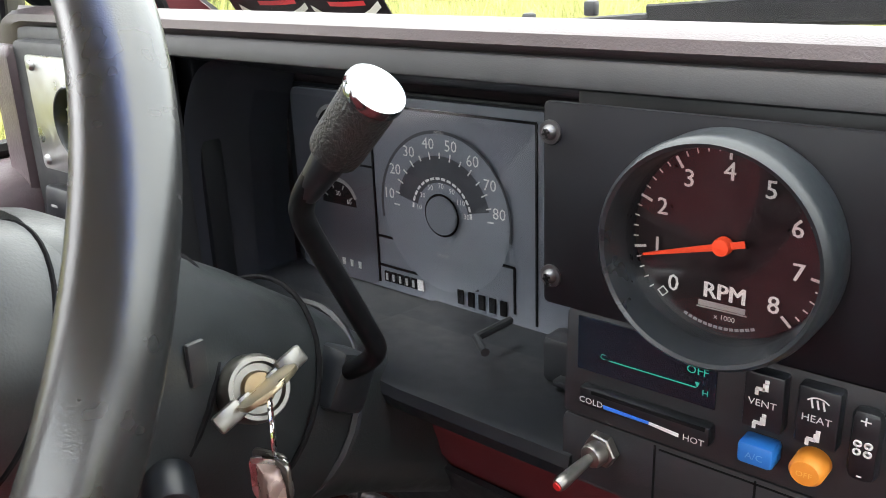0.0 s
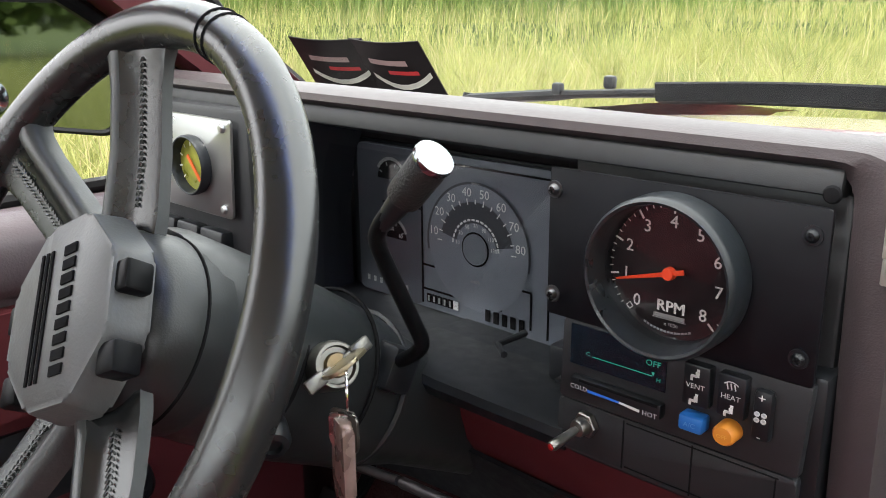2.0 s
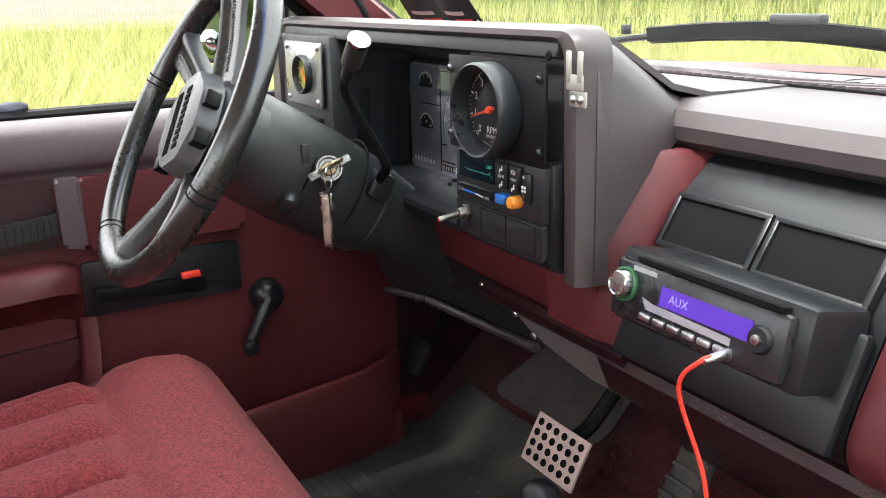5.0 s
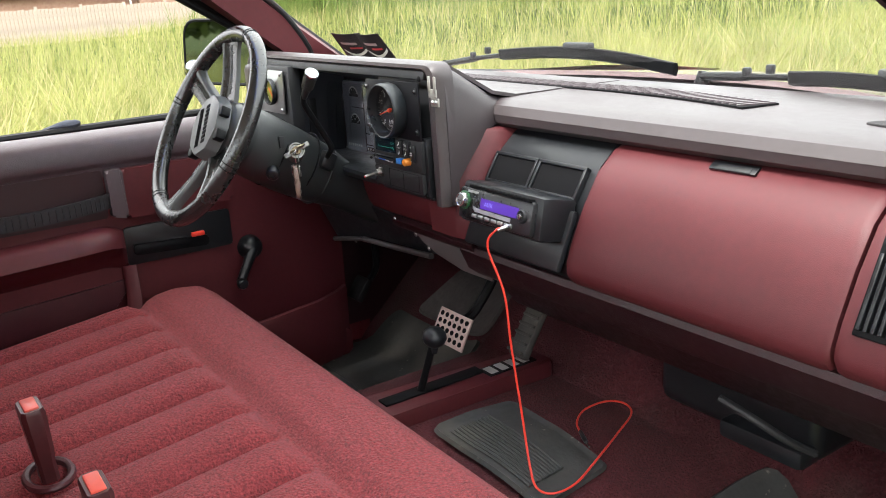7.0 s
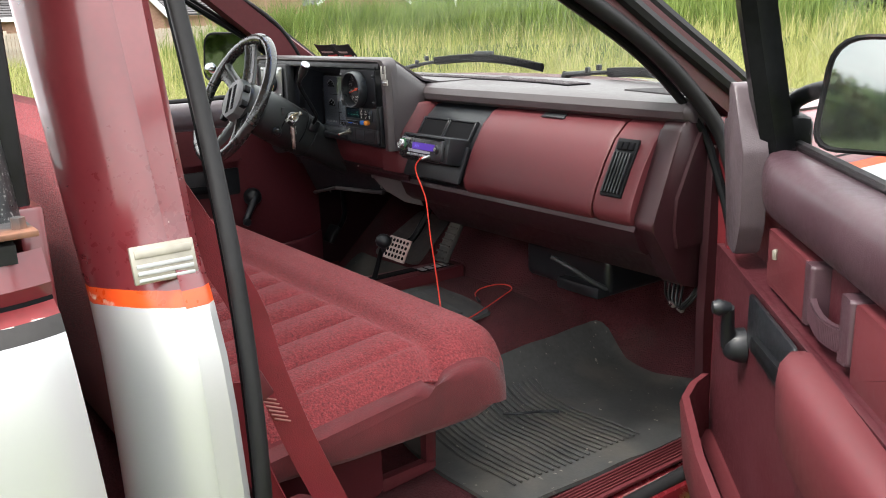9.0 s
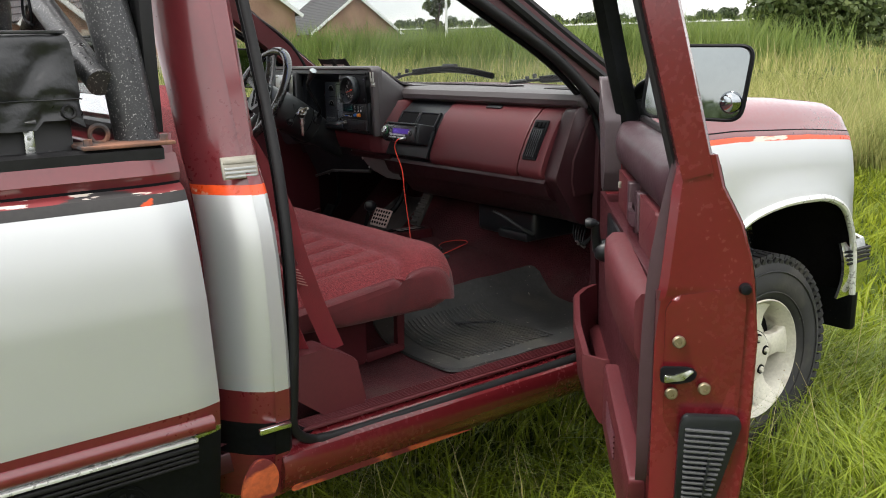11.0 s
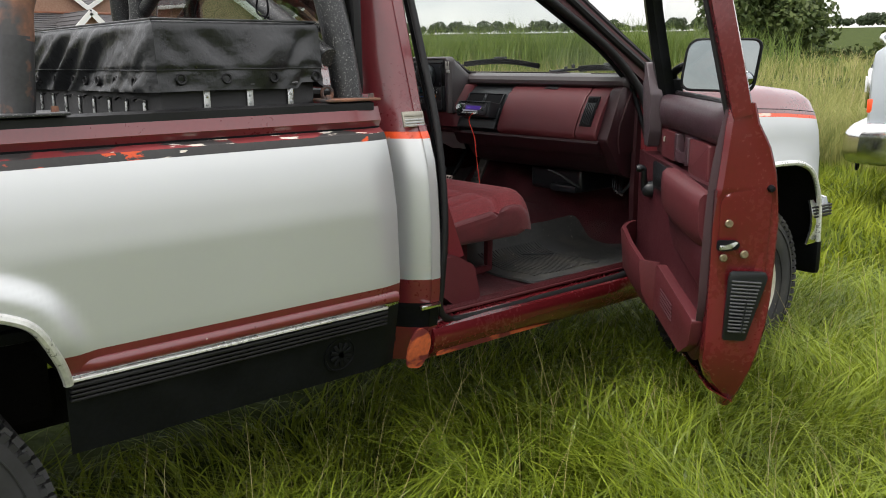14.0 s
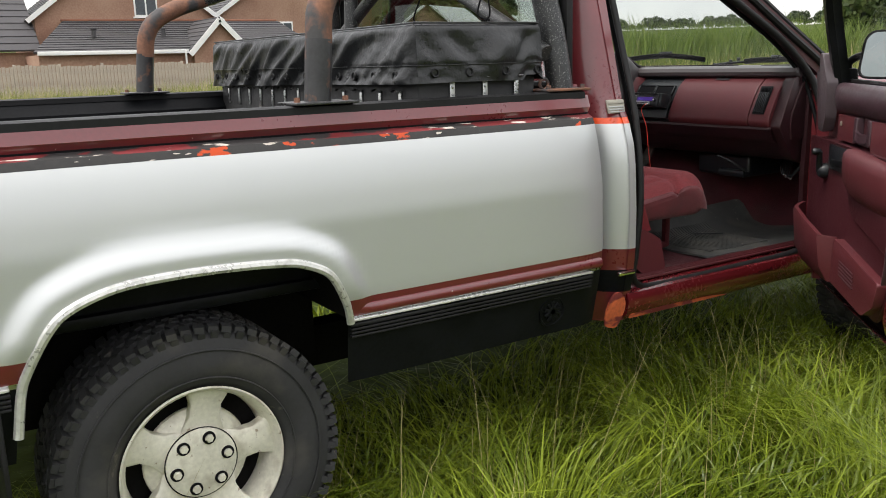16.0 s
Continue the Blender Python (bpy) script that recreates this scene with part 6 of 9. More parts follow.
    slab(bm, rad_m(-0.045 + 0.0165 * k, -0.019, 0.012), 0.0135, 0.006, 0.005, 0.0015)
    part("preset_button", bm, M_STEEL, rad)
bm = E()
slab(bm, rad_m(-0.055, 0.018, 0.0124), 0.028, 0.004, 0.0005)
part("maker_bar", bm, M_GREYINK, rad, "", 0)
bm = E()
lathe(bm, [(0.0, 0.004), (0.004, 0.004), (0.0045, 0.0)], rad_m(0.045, -0.021, 0.012), 14)
part("aux_socket", bm, M_DULLCHROME, rad)

# red audio cable with its plug
cable = thing("audio_cable", "thin red audio cable hanging from the radio to the floor", "cable")
bm = E()
s0 = rad_m(0.045, -0.021, 0.02) @ V((0, 0, 0))
cp = smooth_path([s0, s0 + V((-0.004, -0.016, -0.002)), s0 + V((-0.018, -0.022, -0.03)), (0.192, 2.34, 1.088), (0.204, 2.34, 1.007), (0.226, 2.34, 0.89), (0.252, 2.33, 0.825), (0.285, 2.315, 0.806), (0.310, 2.325, 0.803), (0.312, 2.37, 0.803), (0.28, 2.45, 0.804), (0.245, 2.53, 0.806), (0.212, 2.595, 0.806), (0.175, 2.612, 0.806), (0.150, 2.59, 0.806), (0.150, 2.54, 0.806), (0.175, 2.50, 0.806), (0.205, 2.48, 0.806)], 8)
sweep(bm, cp, 0.0019, 8)
part("cord", bm, mat("red_cord", (0.72, 0.05, 0.03), 0.45, var=0.08, scale=30), cable)
bm = E()
sweep(bm, [s0 + V((0, 0.012, 0.001)), s0, s0 + V((-0.003, -0.014, -0.002))], [0.0038, 0.0042, 0.003], 10)
part("plug", bm, M_DULLCHROME, cable)
bm = E()
sweep(bm, [(0.203, 2.482, 0.806), (0.222, 2.472, 0.806), (0.236, 2.465, 0.806)], [0.0035, 0.004, 0.0035], 10)
part("free_plug", bm, M_BLACKPL, cable)
bm = E()
sweep(bm, [(0.236, 2.465, 0.806), (0.250, 2.458, 0.806)], 0.0016, 8)
part("free_plug_pin", bm, M_CHROME, cable)
bm = E()
sweep(bm, smooth_path([(0.52, 2.30, 0.645), (0.55, 2.33, 0.648), (0.57, 2.38, 0.645), (0.60, 2.40, 0.648)], 6), 0.0035, 8)
tagged(part("black_lead", bm, M_BLACKPL), "short black lead lying on the rubber mat", "cable")

# ---------------------------------------------------------------- lower dash on the driver's side
along_x("knee_panel", [(2.396, 1.20), (2.400, 1.16), (2.408, 1.135), (2.420, 1.118), (2.52, 1.118), (2.50, 1.20)], -0.42, -0.012, M_REDVINYL, None, "red panel below the instruments")
along_x("rail_end", [(2.412, 1.1195), (2.405, 1.113), (2.408, 1.102), (2.416, 1.095), (2.47, 1.095), (2.49, 1.100), (2.49, 1.1195)], -0.245, 0.02, M_LOWDASH, None, "dark rail below the red panel")
bm = E()
sheet(bm, lambda u, v: V((u, interp(u, [-0.66, -0.475, -0.19], [2.492, 2.474, 2.472]) - 0.058 * v, interp(u, [-0.70, -0.62, -0.475, -0.19], [0.972, 0.985, 1.018, 1.040]) + interp(u, [-0.66, -0.19], [0.125, 0.080]) * v)), list(np.linspace(-0.66, -0.186, 16)), [0, 0.35, 0.7, 1], 0.004)
kp = part("under_tray", bm, M_BLACKPL, dash, "black under-dash tray with a bright lower edge")
bm = E()
sweep(bm, [(-0.66, 2.481, 0.971), (-0.62, 2.478, 0.980), (-0.478, 2.461, 1.012)], 0.0055, 10)
sweep(bm, [(-0.472, 2.460, 1.013), (-0.33, 2.458, 1.024), (-0.192, 2.458, 1.035)], 0.0062, 10)
part("bright_edge", bm, mat("dark_steel_rod", (0.085, 0.08, 0.083), 0.34, 0.5, var=0.1), kp, "dark polished lower edge rod")
bm = E()
prism(bm, rounded([(-0.205, 1.098), (-0.203, 1.060), (-0.190, 1.040), (-0.124, 1.014), (-0.03, 1.016), (0.005, 1.098)], 0.004), 0, 0.003, lambda u, v, w: V((u, 2.425 + w + (1.096 - v) * 0.75, v)))
tagged(part("metal_plate", bm, mat("dull_zinc", (0.30, 0.29, 0.295), 0.5, 0.5, var=0.12, scale=14)), "plain grey metal plate screwed under the dashboard", "metal plate")
for x, y, z in ((-0.190, 2.428, 1.088), (-0.193, 2.458, 1.052), (-0.237, 2.412, 1.113), (-0.537, 2.478, 0.992), (-0.028, 2.432, 1.076)):
    bm = E()
    lathe(bm, [(0.0, 0.003), (0.004, 0.002), (0.0052, 0.0)], axis((x, y - 0.004, z), (0, -1, -0.3)), 14)
    part("tray_screw", bm, M_STEEL, kp)

along_x("knee_bolster", [(2.395, 1.205), (2.40, 1.17), (2.44, 1.115), (2.47, 1.10), (2.56, 1.10), (2.56, 1.205)], -0.80, -0.30, M_BLACKPL, None, "black knee panel below the steering column")
bm = E()
box(bm, (0.43, 2.70, 0.918), (0.29, 0.24, 0.10), 0.02, None, 3)
box(bm, (0.50, 2.575, 0.885), (0.14, 0.05, 0.030), 0.008)
duct = part("heater_duct", bm, M_BLACKPL, dash, "black heater duct below the dashboard")
bm = E()
sweep(bm, smooth_path([(0.47, 2.50, 0.965), (0.52, 2.515, 0.945), (0.555, 2.545, 0.915), (0.575, 2.575, 0.895)], 4), 0.006, 8)
part("duct_stay", bm, M_GREYPL, duct, "thin grey stay")
wires = thing("wire_bundle", "loose dark wires with bright connectors below the dashboard end", "wires")
for k in range(5):
    bm = E()
    o = 0.012 * k
    sweep(bm, smooth_path([(0.70 + o, 2.66, 1.00), (0.70 + o, 2.63, 0.93), (0.715 + o, 2.62 - 0.3 * o, 0.895 - 0.2 * o), (0.75 + o, 2.62, 0.885 + o), (0.79, 2.65, 0.95 + o)], 5), 0.0032, 6)
    part("wire", bm, M_BLACKPL, wires)
for at in ((0.735, 2.612, 0.889), (0.757, 2.614, 0.882)):
    bm = E()
    box(bm, at, (0.016, 0.012, 0.010), 0.002, Matrix.Rotation(radians(25), 3, "Y"))
    part("connector", bm, M_DULLCHROME, wires, "bright connector")
# pedals
bp = thing("brake_pedal", "brake pedal with a drilled alloy pad", "pedal")
PM = Matrix.Translation((-0.258, 2.54, 0.838)) @ Matrix.Rotation(radians(62), 4, "X") @ Matrix.Scale(0.86, 4)
M_PEDAL = mat("pale_alloy", (0.62, 0.48, 0.44), 0.45, 0.35, var=0.12, scale=30)


def ped(u, v):
    return PM @ V((u, v, -0.10 * v * v * 5 - 0.02 * u * u * 10))


holes = []
for r in range(4):
    for c in range(6):
        holes.append((-0.052 + 0.0208 * c, -0.027 + 0.0185 * r))
bm = E()
sheet(bm, ped, list(np.linspace(-0.066, 0.066, 15)), list(np.linspace(-0.042, 0.042, 11)), 0.004)
part("pedal_pad", bm, M_PEDAL, bp, "curved pale alloy pad")
for i, (u, v) in enumerate(holes):
    bm = E()
    c = ped(u, v)
    n = PM.to_3x3() @ V((0, 0, 1))
    n = -n if n.y > 0 else n
    lathe(bm, [(0.0, 0.0052), (0.0055, 0.0052), (0.0055, -0.0052), (0.0, -0.0052)], axis(c, n), 14)
    part("pad_hole", bm, M_DARK, bp)
bm = E()
sweep(bm, smooth_path([(-0.258, 2.548, 0.845), (-0.25, 2.60, 0.87), (-0.235, 2.66, 0.98), (-0.23, 2.68, 1.15)], 5), 0.011, 8)
part("pedal_arm", bm, M_BLACKTRIM, bp)
ap = thing("accelerator_pedal", "long black rubber accelerator pedal", "pedal")
bm = E()
box(bm, (-0.055, 2.60, 0.905), (0.050, 0.018, 0.165), 0.006, Matrix.Rotation(radians(-32), 3, "X"))
part("pedal_pad", bm, M_MAT, ap)
for k in range(8):
    bm = E()
    box(bm, (-0.055, 2.5915 + 0.62 * (0.018 * (k - 3.5)) - 0.003, 0.905 + 0.018 * (k - 3.5) * 0.85), (0.044, 0.006, 0.006), 0.0015, Matrix.Rotation(radians(-32), 3, "X"))
    part("pedal_rib", bm, M_MAT, ap)
bm = E()
sweep(bm, smooth_path([(-0.05, 2.64, 0.96), (-0.04, 2.68, 1.03), (-0.03, 2.70, 1.15)], 5), 0.008, 8)
part("pedal_arm", bm, M_BLACKTRIM, ap)
pb = thing("parking_brake_pedal", "black parking brake pedal by the kick panel", "pedal")
bm = E()
box(bm, (-0.745, 2.58, 0.795), (0.06, 0.02, 0.065), 0.006, Matrix.Rotation(radians(-35), 3, "X"))
part("pedal_pad", bm, M_RUBBER, pb)
bm = E()
sweep(bm, smooth_path([(-0.735, 2.60, 0.81), (-0.70, 2.61, 0.86), (-0.68, 2.60, 0.93), (-0.68, 2.60, 1.0)], 5), 0.010, 8)
part("pedal_arm", bm, M_BLACKTRIM, pb)

# transfer lever
tl = thing("transfer_lever", "black four-wheel-drive lever in a red floor console", "lever")
bm = E()
kn = V((-0.055, 2.365, 0.931))
sweep(bm, [V((-0.085, 2.335, 0.79)), V((-0.07, 2.35, 0.86)), kn], [0.009, 0.007, 0.007], 10)
part("lever_rod", bm, M_BLACKTRIM, tl)
bm = E()
lathe(bm, [(0.0, 0.020), (0.012, 0.0185), (0.021, 0.010), (0.023, 0.0), (0.019, -0.010), (0.009, -0.018), (0.007, -0.03)], axis(kn, (0.1, 0.05, 1)), 24)
part("lever_knob", bm, M_BLACKPL, tl, "round black knob")
bm = E()
prism(bm, rounded([(-0.13, 2.22), (-0.03, 2.22), (-0.02, 2.62), (-0.10, 2.62)], 0.015), 0.775, 0.822, lambda u, v, w: V((u, v, w)), 0.008)
part("console", bm, M_REDVINYL, tl, "red moulded floor console")
bm = E()
box(bm, (-0.08, 2.37, 0.8235), (0.030, 0.22, 0.005), 0.001)
part("lever_slot", bm, M_DARK, tl)
bm = E()
box(bm, (-0.060, 2.535, 0.8235), (0.040, 0.115, 0.003), 0.001)
pp = part("shift_pattern_plate", bm, M_BLACKTRIM, tl, "black plate with pale range marks")
for k in range(4):
    bm = E()
    box(bm, (-0.060, 2.492 + 0.026 * k, 0.8255), (0.030, 0.017, 0.001))
    part("range_bar", bm, M_GREYINK, pp, "", 0)

# ---------------------------------------------------------------- steering column and wheel
AX = V((0, 0.868, -0.496)).normalized()
HUB = V((-0.386, 2.112, 1.326))


def col(d, dx=0.0, up=0.0):
    """A place d metres along the column from the wheel, dx to the right and up across it."""
    return HUB + AX * d + V((dx, 0, 0)) + V((0, 0.496, 0.868)) * up


sc = thing("steering_column", "black plastic steering column shroud with ignition lock", "steering column")
bm = E()
rings = []
for d, rx, ru, sh in ((0.045, 0.060, 0.060, 0), (0.060, 0.064, 0.064, 0), (0.10, 0.066, 0.066, -0.003), (0.17, 0.064, 0.066, -0.006), (0.23, 0.060, 0.062, -0.008), (0.30, 0.052, 0.05, -0.01), (0.42, 0.05, 0.048, -0.01)):
    rings.append([col(d, rx * math.copysign(abs(math.cos(q)) ** 0.8, math.cos(q)), sh + ru * math.copysign(abs(math.sin(q)) ** 0.8, math.sin(q))) for q in np.linspace(0, 2 * math.pi, 36, endpoint=False)])
loft(bm, rings, True, True)
part("shroud", bm, M_GREENBLACK, sc, "dark grained plastic shroud")
bm = E()
for d in (0.135, 0.205):
    sweep(bm, [col(d, 0.0655 * math.cos(q), -0.004 + 0.0665 * math.sin(q)) for q in np.linspace(0, 2 * math.pi, 36, endpoint=False)], 0.0016, 6, closed=True)
part("shroud_seam", bm, M_DARK, sc)
bm = E()
sweep(bm, [col(0.245, 0.061 * math.cos(q), -0.008 + 0.062 * math.sin(q)) for q in np.linspace(0, 2 * math.pi, 30, endpoint=False)], 0.003, 6, closed=True)
part("column_collar", bm, M_GREYPL, sc)
LN = V((0.88, -0.24, 0.41)).normalized()
LE = V((0.08, 0.925, 0.37))
LE = (LE - LN * LE.dot(LN)).normalized()
ka = Matrix((LE, LN.cross(LE), LN)).transposed().to_4x4()
ka.translation = V((-0.3025, 2.2455, 1.266)) - LN * 0.011
bm = E()
lathe(bm, [(0.0170, -0.03), (0.0170, 0.003), (0.0160, 0.008), (0.0150, 0.010), (0.0130, 0.010), (0.012, 0.007), (0.0, 0.007)], ka, 40)
M_LOCK = mat("dull_lock_metal", (0.19, 0.185, 0.17), 0.36, 0.95, var=0.25, scale=70)
ig = part("ignition_lock", bm, M_LOCK, sc, "bright worn ignition lock")
bm = E()
lathe(bm, [(0.0, 0.011), (0.0075, 0.0107), (0.0085, 0.009), (0.0085, 0.004)], ka, 24)
part("lock_face", bm, mat("brassy_lock", (0.26, 0.20, 0.12), 0.42, 0.9, var=0.25, scale=60), ig)
bm = E()
for s in (-1, 1):
    box(bm, ka @ V((s * 0.0195, 0, 0.0115)), (0.015, 0.0095, 0.0055), 0.0016, ka.to_3x3())
    box(bm, ka @ V((s * 0.010, 0, 0.0095)), (0.010, 0.006, 0.004), 0.001, ka.to_3x3())
part("lock_ear", bm, M_LOCK, ig, "chrome lock ears")
m3 = ka @ Matrix.Rotation(radians(90), 4, "Z")
keys = thing("key_bunch", "worn car key in the ignition with a ring of keys hanging", "keys")
bm = E()
prism(bm, rounded([(-0.011, 0.0), (0.011, 0.0), (0.0115, 0.018), (0.0, 0.024), (-0.0115, 0.018)], 0.004), -0.0013, 0.0013, lambda u, v, w: m3 @ V((w, u * 1.35, v * 1.15 + 0.010)), 0.0005)
part("key_head", bm, mat("brass_key", (0.36, 0.31, 0.21), 0.36, 0.95, var=0.2, scale=60), keys, "worn brass key head")
kh = m3 @ V((0, 0.004, 0.029))
bm = E()
rc = kh + V((0.004, -0.002, -0.014))
sweep(bm, [rc + V((0.010 * math.cos(q), -0.008 * math.cos(q), 0.0135 * math.sin(q))) for q in np.linspace(0, 2 * math.pi, 28, endpoint=False)], 0.0009, 6, closed=True)
part("key_ring", bm, M_CHROME, keys)
for k, (dx, rot, L, m) in enumerate(((-0.004, 14, 0.062, M_LOCK), (0.004, -8, 0.066, M_LOCK), (0.0, 30, 0.058, M_DULLCHROME))):
    bm = E()
    R = Matrix.Translation(rc + V((dx, -0.002 * k, -0.012))) @ Matrix.Rotation(radians(rot), 4, "Z") @ Matrix.Rotation(radians(4 * k - 5), 4, "X")
    prism(bm, rounded([(-0.0095, -0.003), (-0.010, -0.024), (-0.0045, -0.030), (-0.0042, -L), (0.0, -L - 0.004), (0.0042, -L), (0.0045, -0.030), (0.010, -0.024), (0.0095, -0.003)], 0.003), -0.001, 0.001, lambda u, v, w: R @ V((u, w, v)), 0.0004)
    part("spare_key", bm, m, keys)
bm = E()
R = Matrix.Translation(rc + V((0.002, -0.006, -0.018))) @ Matrix.Rotation(radians(-20), 4, "Z")
prism(bm, rounded([(-0.011, 0.0), (-0.013, -0.05), (-0.004, -0.062), (0.010, -0.055), (0.010, 0.0)], 0.006), -0.004, 0.004, lambda u, v, w: R @ V((u, w, v)), 0.0025)
part("key_fob", bm, mat("grey_fob", (0.24, 0.17, 0.15), 0.3, 0.3, var=0.3, scale=60), keys, "smooth brown-grey fob")
bm = E()
lathe(bm, [(0.012, -0.01), (0.0125, 0.006), (0.010, 0.010), (0.006, 0.011), (0.006, 0.007), (0.0, 0.007)], axis((-0.316, 2.199, 1.228), (0.85, -0.45, -0.25)), 20)
part("hazard_knob", bm, M_BLACKPL, sc)
bm = E()
box(bm, col(0.12, 0.0655, 0.018), (0.004, 0.010, 0.022), 0.0015)
part("column_button", bm, M_GREYPL, sc)

# selector lever
lv = thing("gear_selector_lever", "bent black column shift lever with a chrome-capped grip", "gear lever")
bm = E()
lp = smooth_path([(-0.335, 2.320, 1.235), (-0.312, 2.314, 1.245), (-0.292, 2.312, 1.262), (-0.288, 2.300, 1.285), (-0.279, 2.268, 1.335), (-0.275, 2.258, 1.352), (-0.268, 2.254, 1.363), (-0.258, 2.253, 1.374)], 6)
sweep(bm, lp, 0.0056, 12)
part("lever_rod", bm, M_BLACKTRIM, lv)
g0, g1 = V((-0.259, 2.254, 1.372)), V((-0.2215, 2.2535, 1.4105))
gd = (g1 - g0).normalized()
bm = E()
lathe(bm, [(0.0055, -0.010), (0.0065, 0.0), (0.0075, 0.012), (0.0085, 0.018)], axis(g0, gd), 24)
part("lever_neck", bm, M_BLACKPL, lv)
bm = E()
lathe(bm, [(0.0085, 0.016), (0.0108, 0.018), (0.0113, 0.022), (0.0116, 0.049), (0.0110, 0.051)], axis(g0, gd), 28)
part("grip", bm, mat("pebbled_grip", (0.017, 0.0175, 0.0175), 0.42, var=0.15, scale=40, bump=0.7, bscale=650, bdist=0.0015), lv, "grained black grip")
bm = E()
lathe(bm, [(0.0112, 0.0505), (0.0122, 0.0510), (0.0125, 0.0530), (0.0120, 0.0548), (0.0108, 0.0554), (0.0, 0.0557)], axis(g0, gd), 36)
part("chrome_cap", bm, mat("polished_cap", (0.33, 0.36, 0.37), 0.16, 1.0, var=0.03, rvar=0.03), lv, "polished flat cap")
bm = E()
box(bm, (-0.333, 2.318, 1.232), (0.035, 0.03, 0.035), 0.006, Matrix.Rotation(radians(-30), 3, "X"))
part("lever_socket", bm, M_BLACKPL, lv)

# wheel
sw = thing("steering_wheel", "four-spoke black leather steering wheel with an octagonal hub", "steering wheel")
WX, WU, WN = V((1, 0, 0)), V((0, 0.496, 0.868)), -AX


def wh(x, u, n=0.0):
    """A place in the wheel's own plane: x to the right, u up along it, n towards the driver."""
    return WC + WX * x + WU * u + WN * n



def wt(x, u, n=0.0):
    """The same, turned with the wheel by its steering lock."""
    c, s_ = math.cos(radians(-62)), math.sin(radians(-62))
    return wh(c * x - s_ * u, s_ * x + c * u, n)


RW = 0.1795
WC = V((-0.369, 2.103, 1.3255))
bm = E()
sweep(bm, [wh(RW * math.cos(q), RW * math.sin(q)) for q in np.linspace(0, 2 * math.pi, 96, endpoint=False)], 1.0, closed=True, prof=[(0.0148 * math.cos(a), 0.0148 * math.sin(a)) for a in np.linspace(0, 2 * math.pi, 20, endpoint=False)], up=tuple(WN))
part("rim", bm, M_LEATHER, sw, "black leather-wrapped rim")
for a in (75, 72, 168, 171, -17, -20, -118, -121):
    bm = E()
    q = radians(a)
    c = wh(RW * math.cos(q), RW * math.sin(q))
    rdir = (WX * math.cos(q) + WU * math.sin(q))
    sweep(bm, [c + rdir * (0.0146 * math.cos(t)) + WN * (0.0146 * math.sin(t)) for t in np.linspace(0, 2 * math.pi, 24, endpoint=False)], 0.0011, 5, closed=True)
    part("rim_seam", bm, M_DARK, sw)
for a in (103, 151, -100, -46):
    q = radians(a)
    b = radians(a + (4 if a in (103, -100) else -4))
    inner = V((0.030 * math.cos(b), 0.030 * math.sin(b)))
    outer = V((RW * math.cos(q), RW * math.sin(q)))
    d = outer - inner
    side = V((-d.y, d.x)).normalized()
    bm = E()
    sec = []
    turn = 1 if a in (103, -100) else -1
    for t, w, n, h in ((0.0, 0.026, -0.030, 0.016), (0.25, 0.0235, -0.028, 0.016), (0.5, 0.022, -0.021, 0.015), (0.75, 0.0225, -0.010, 0.014), (0.86, 0.025, -0.005, 0.014), (0.94, 0.031, -0.002, 0.013), (1.0, 0.046, 0.0, 0.012)):
        c = inner + d * t
        dip = 1.0 if t < 0.9 else 0.35
        ring = []
        for s, k in ((1, -0.7), (1, 0.45), (0.9, 0.85), (0.68, 1.0), (0.44, 0.85), (0.30, 0.85 - 0.50 * dip), (-0.25, 0.80 - 0.62 * dip), (-0.85, 0.70 - 0.60 * dip), (-1, 0.45 - 0.45 * dip), (-1, -0.7)):
            p = c + side * (w * s * turn)
            ring.append(wh(p.x, p.y, n + h * k * 0.75))
        sec.append(ring)
    loft(bm, sec, True, True, lambda k, i: 1 if 4 <= i <= 7 and k < 5 else 0)
    sp = part("spoke", bm, [M_SPOKE, M_LEATHER], sw, "grey soft spoke with a stitched dark hollow", 60)
    bm = E()
    for i, t in enumerate(np.linspace(0.28, 0.86, 26)):
        c = inner + d * t
        n = interp(t, [0.25, 0.5, 0.75, 0.92], [-0.028, -0.021, -0.010, -0.003]) + 0.0032
        for off in (-0.0018, 0.0018):
            p0 = c + side * (turn * (-0.0055 + off))
            p1 = p0 + side * (-0.9 * off) + d.normalized() * 0.0022
            sweep(bm, [wh(p0.x, p0.y, n), wh(p1.x, p1.y, n + 0.0006)], 0.0007, 4)
    part("spoke_stitching", bm, M_SPOKE, sp, "raised thread of the spoke seam")
bm = E()
lathe(bm, [(0.060, -0.075), (0.062, -0.05), (0.060, -0.030), (0.056, -0.022), (0.048, -0.018), (0.0, -0.016)], axis(wh(0, 0, 0), WN, WX), 48)
hub_ob = part("hub", bm, M_GREENBLACK, sw, "round black hub")
bm = E()
sweep(bm, [wh(0.0618 * math.cos(q), 0.0618 * math.sin(q), -0.052) for q in np.linspace(0, 2 * math.pi, 48, endpoint=False)], 0.0013, 6, closed=True)
part("hub_seam", bm, M_DARK, hub_ob, "black joint round the hub")
bm = E()
octo = []
for k in range(8):
    a = radians(22.5 + 45 * k)
    r = 0.058
    octo.append((r * math.cos(a) * 1.12, r * math.sin(a)))
prism(bm, rounded(octo, 0.005), -0.020, 0.004, lambda u, v, w: wt(u * (1 - (w + 0.020) * 3), v * (1 - (w + 0.020) * 3), w), 0.003)
pad = part("horn_pad", bm, M_HORN, sw, "eight-sided grey horn pad with a raised maker bar")
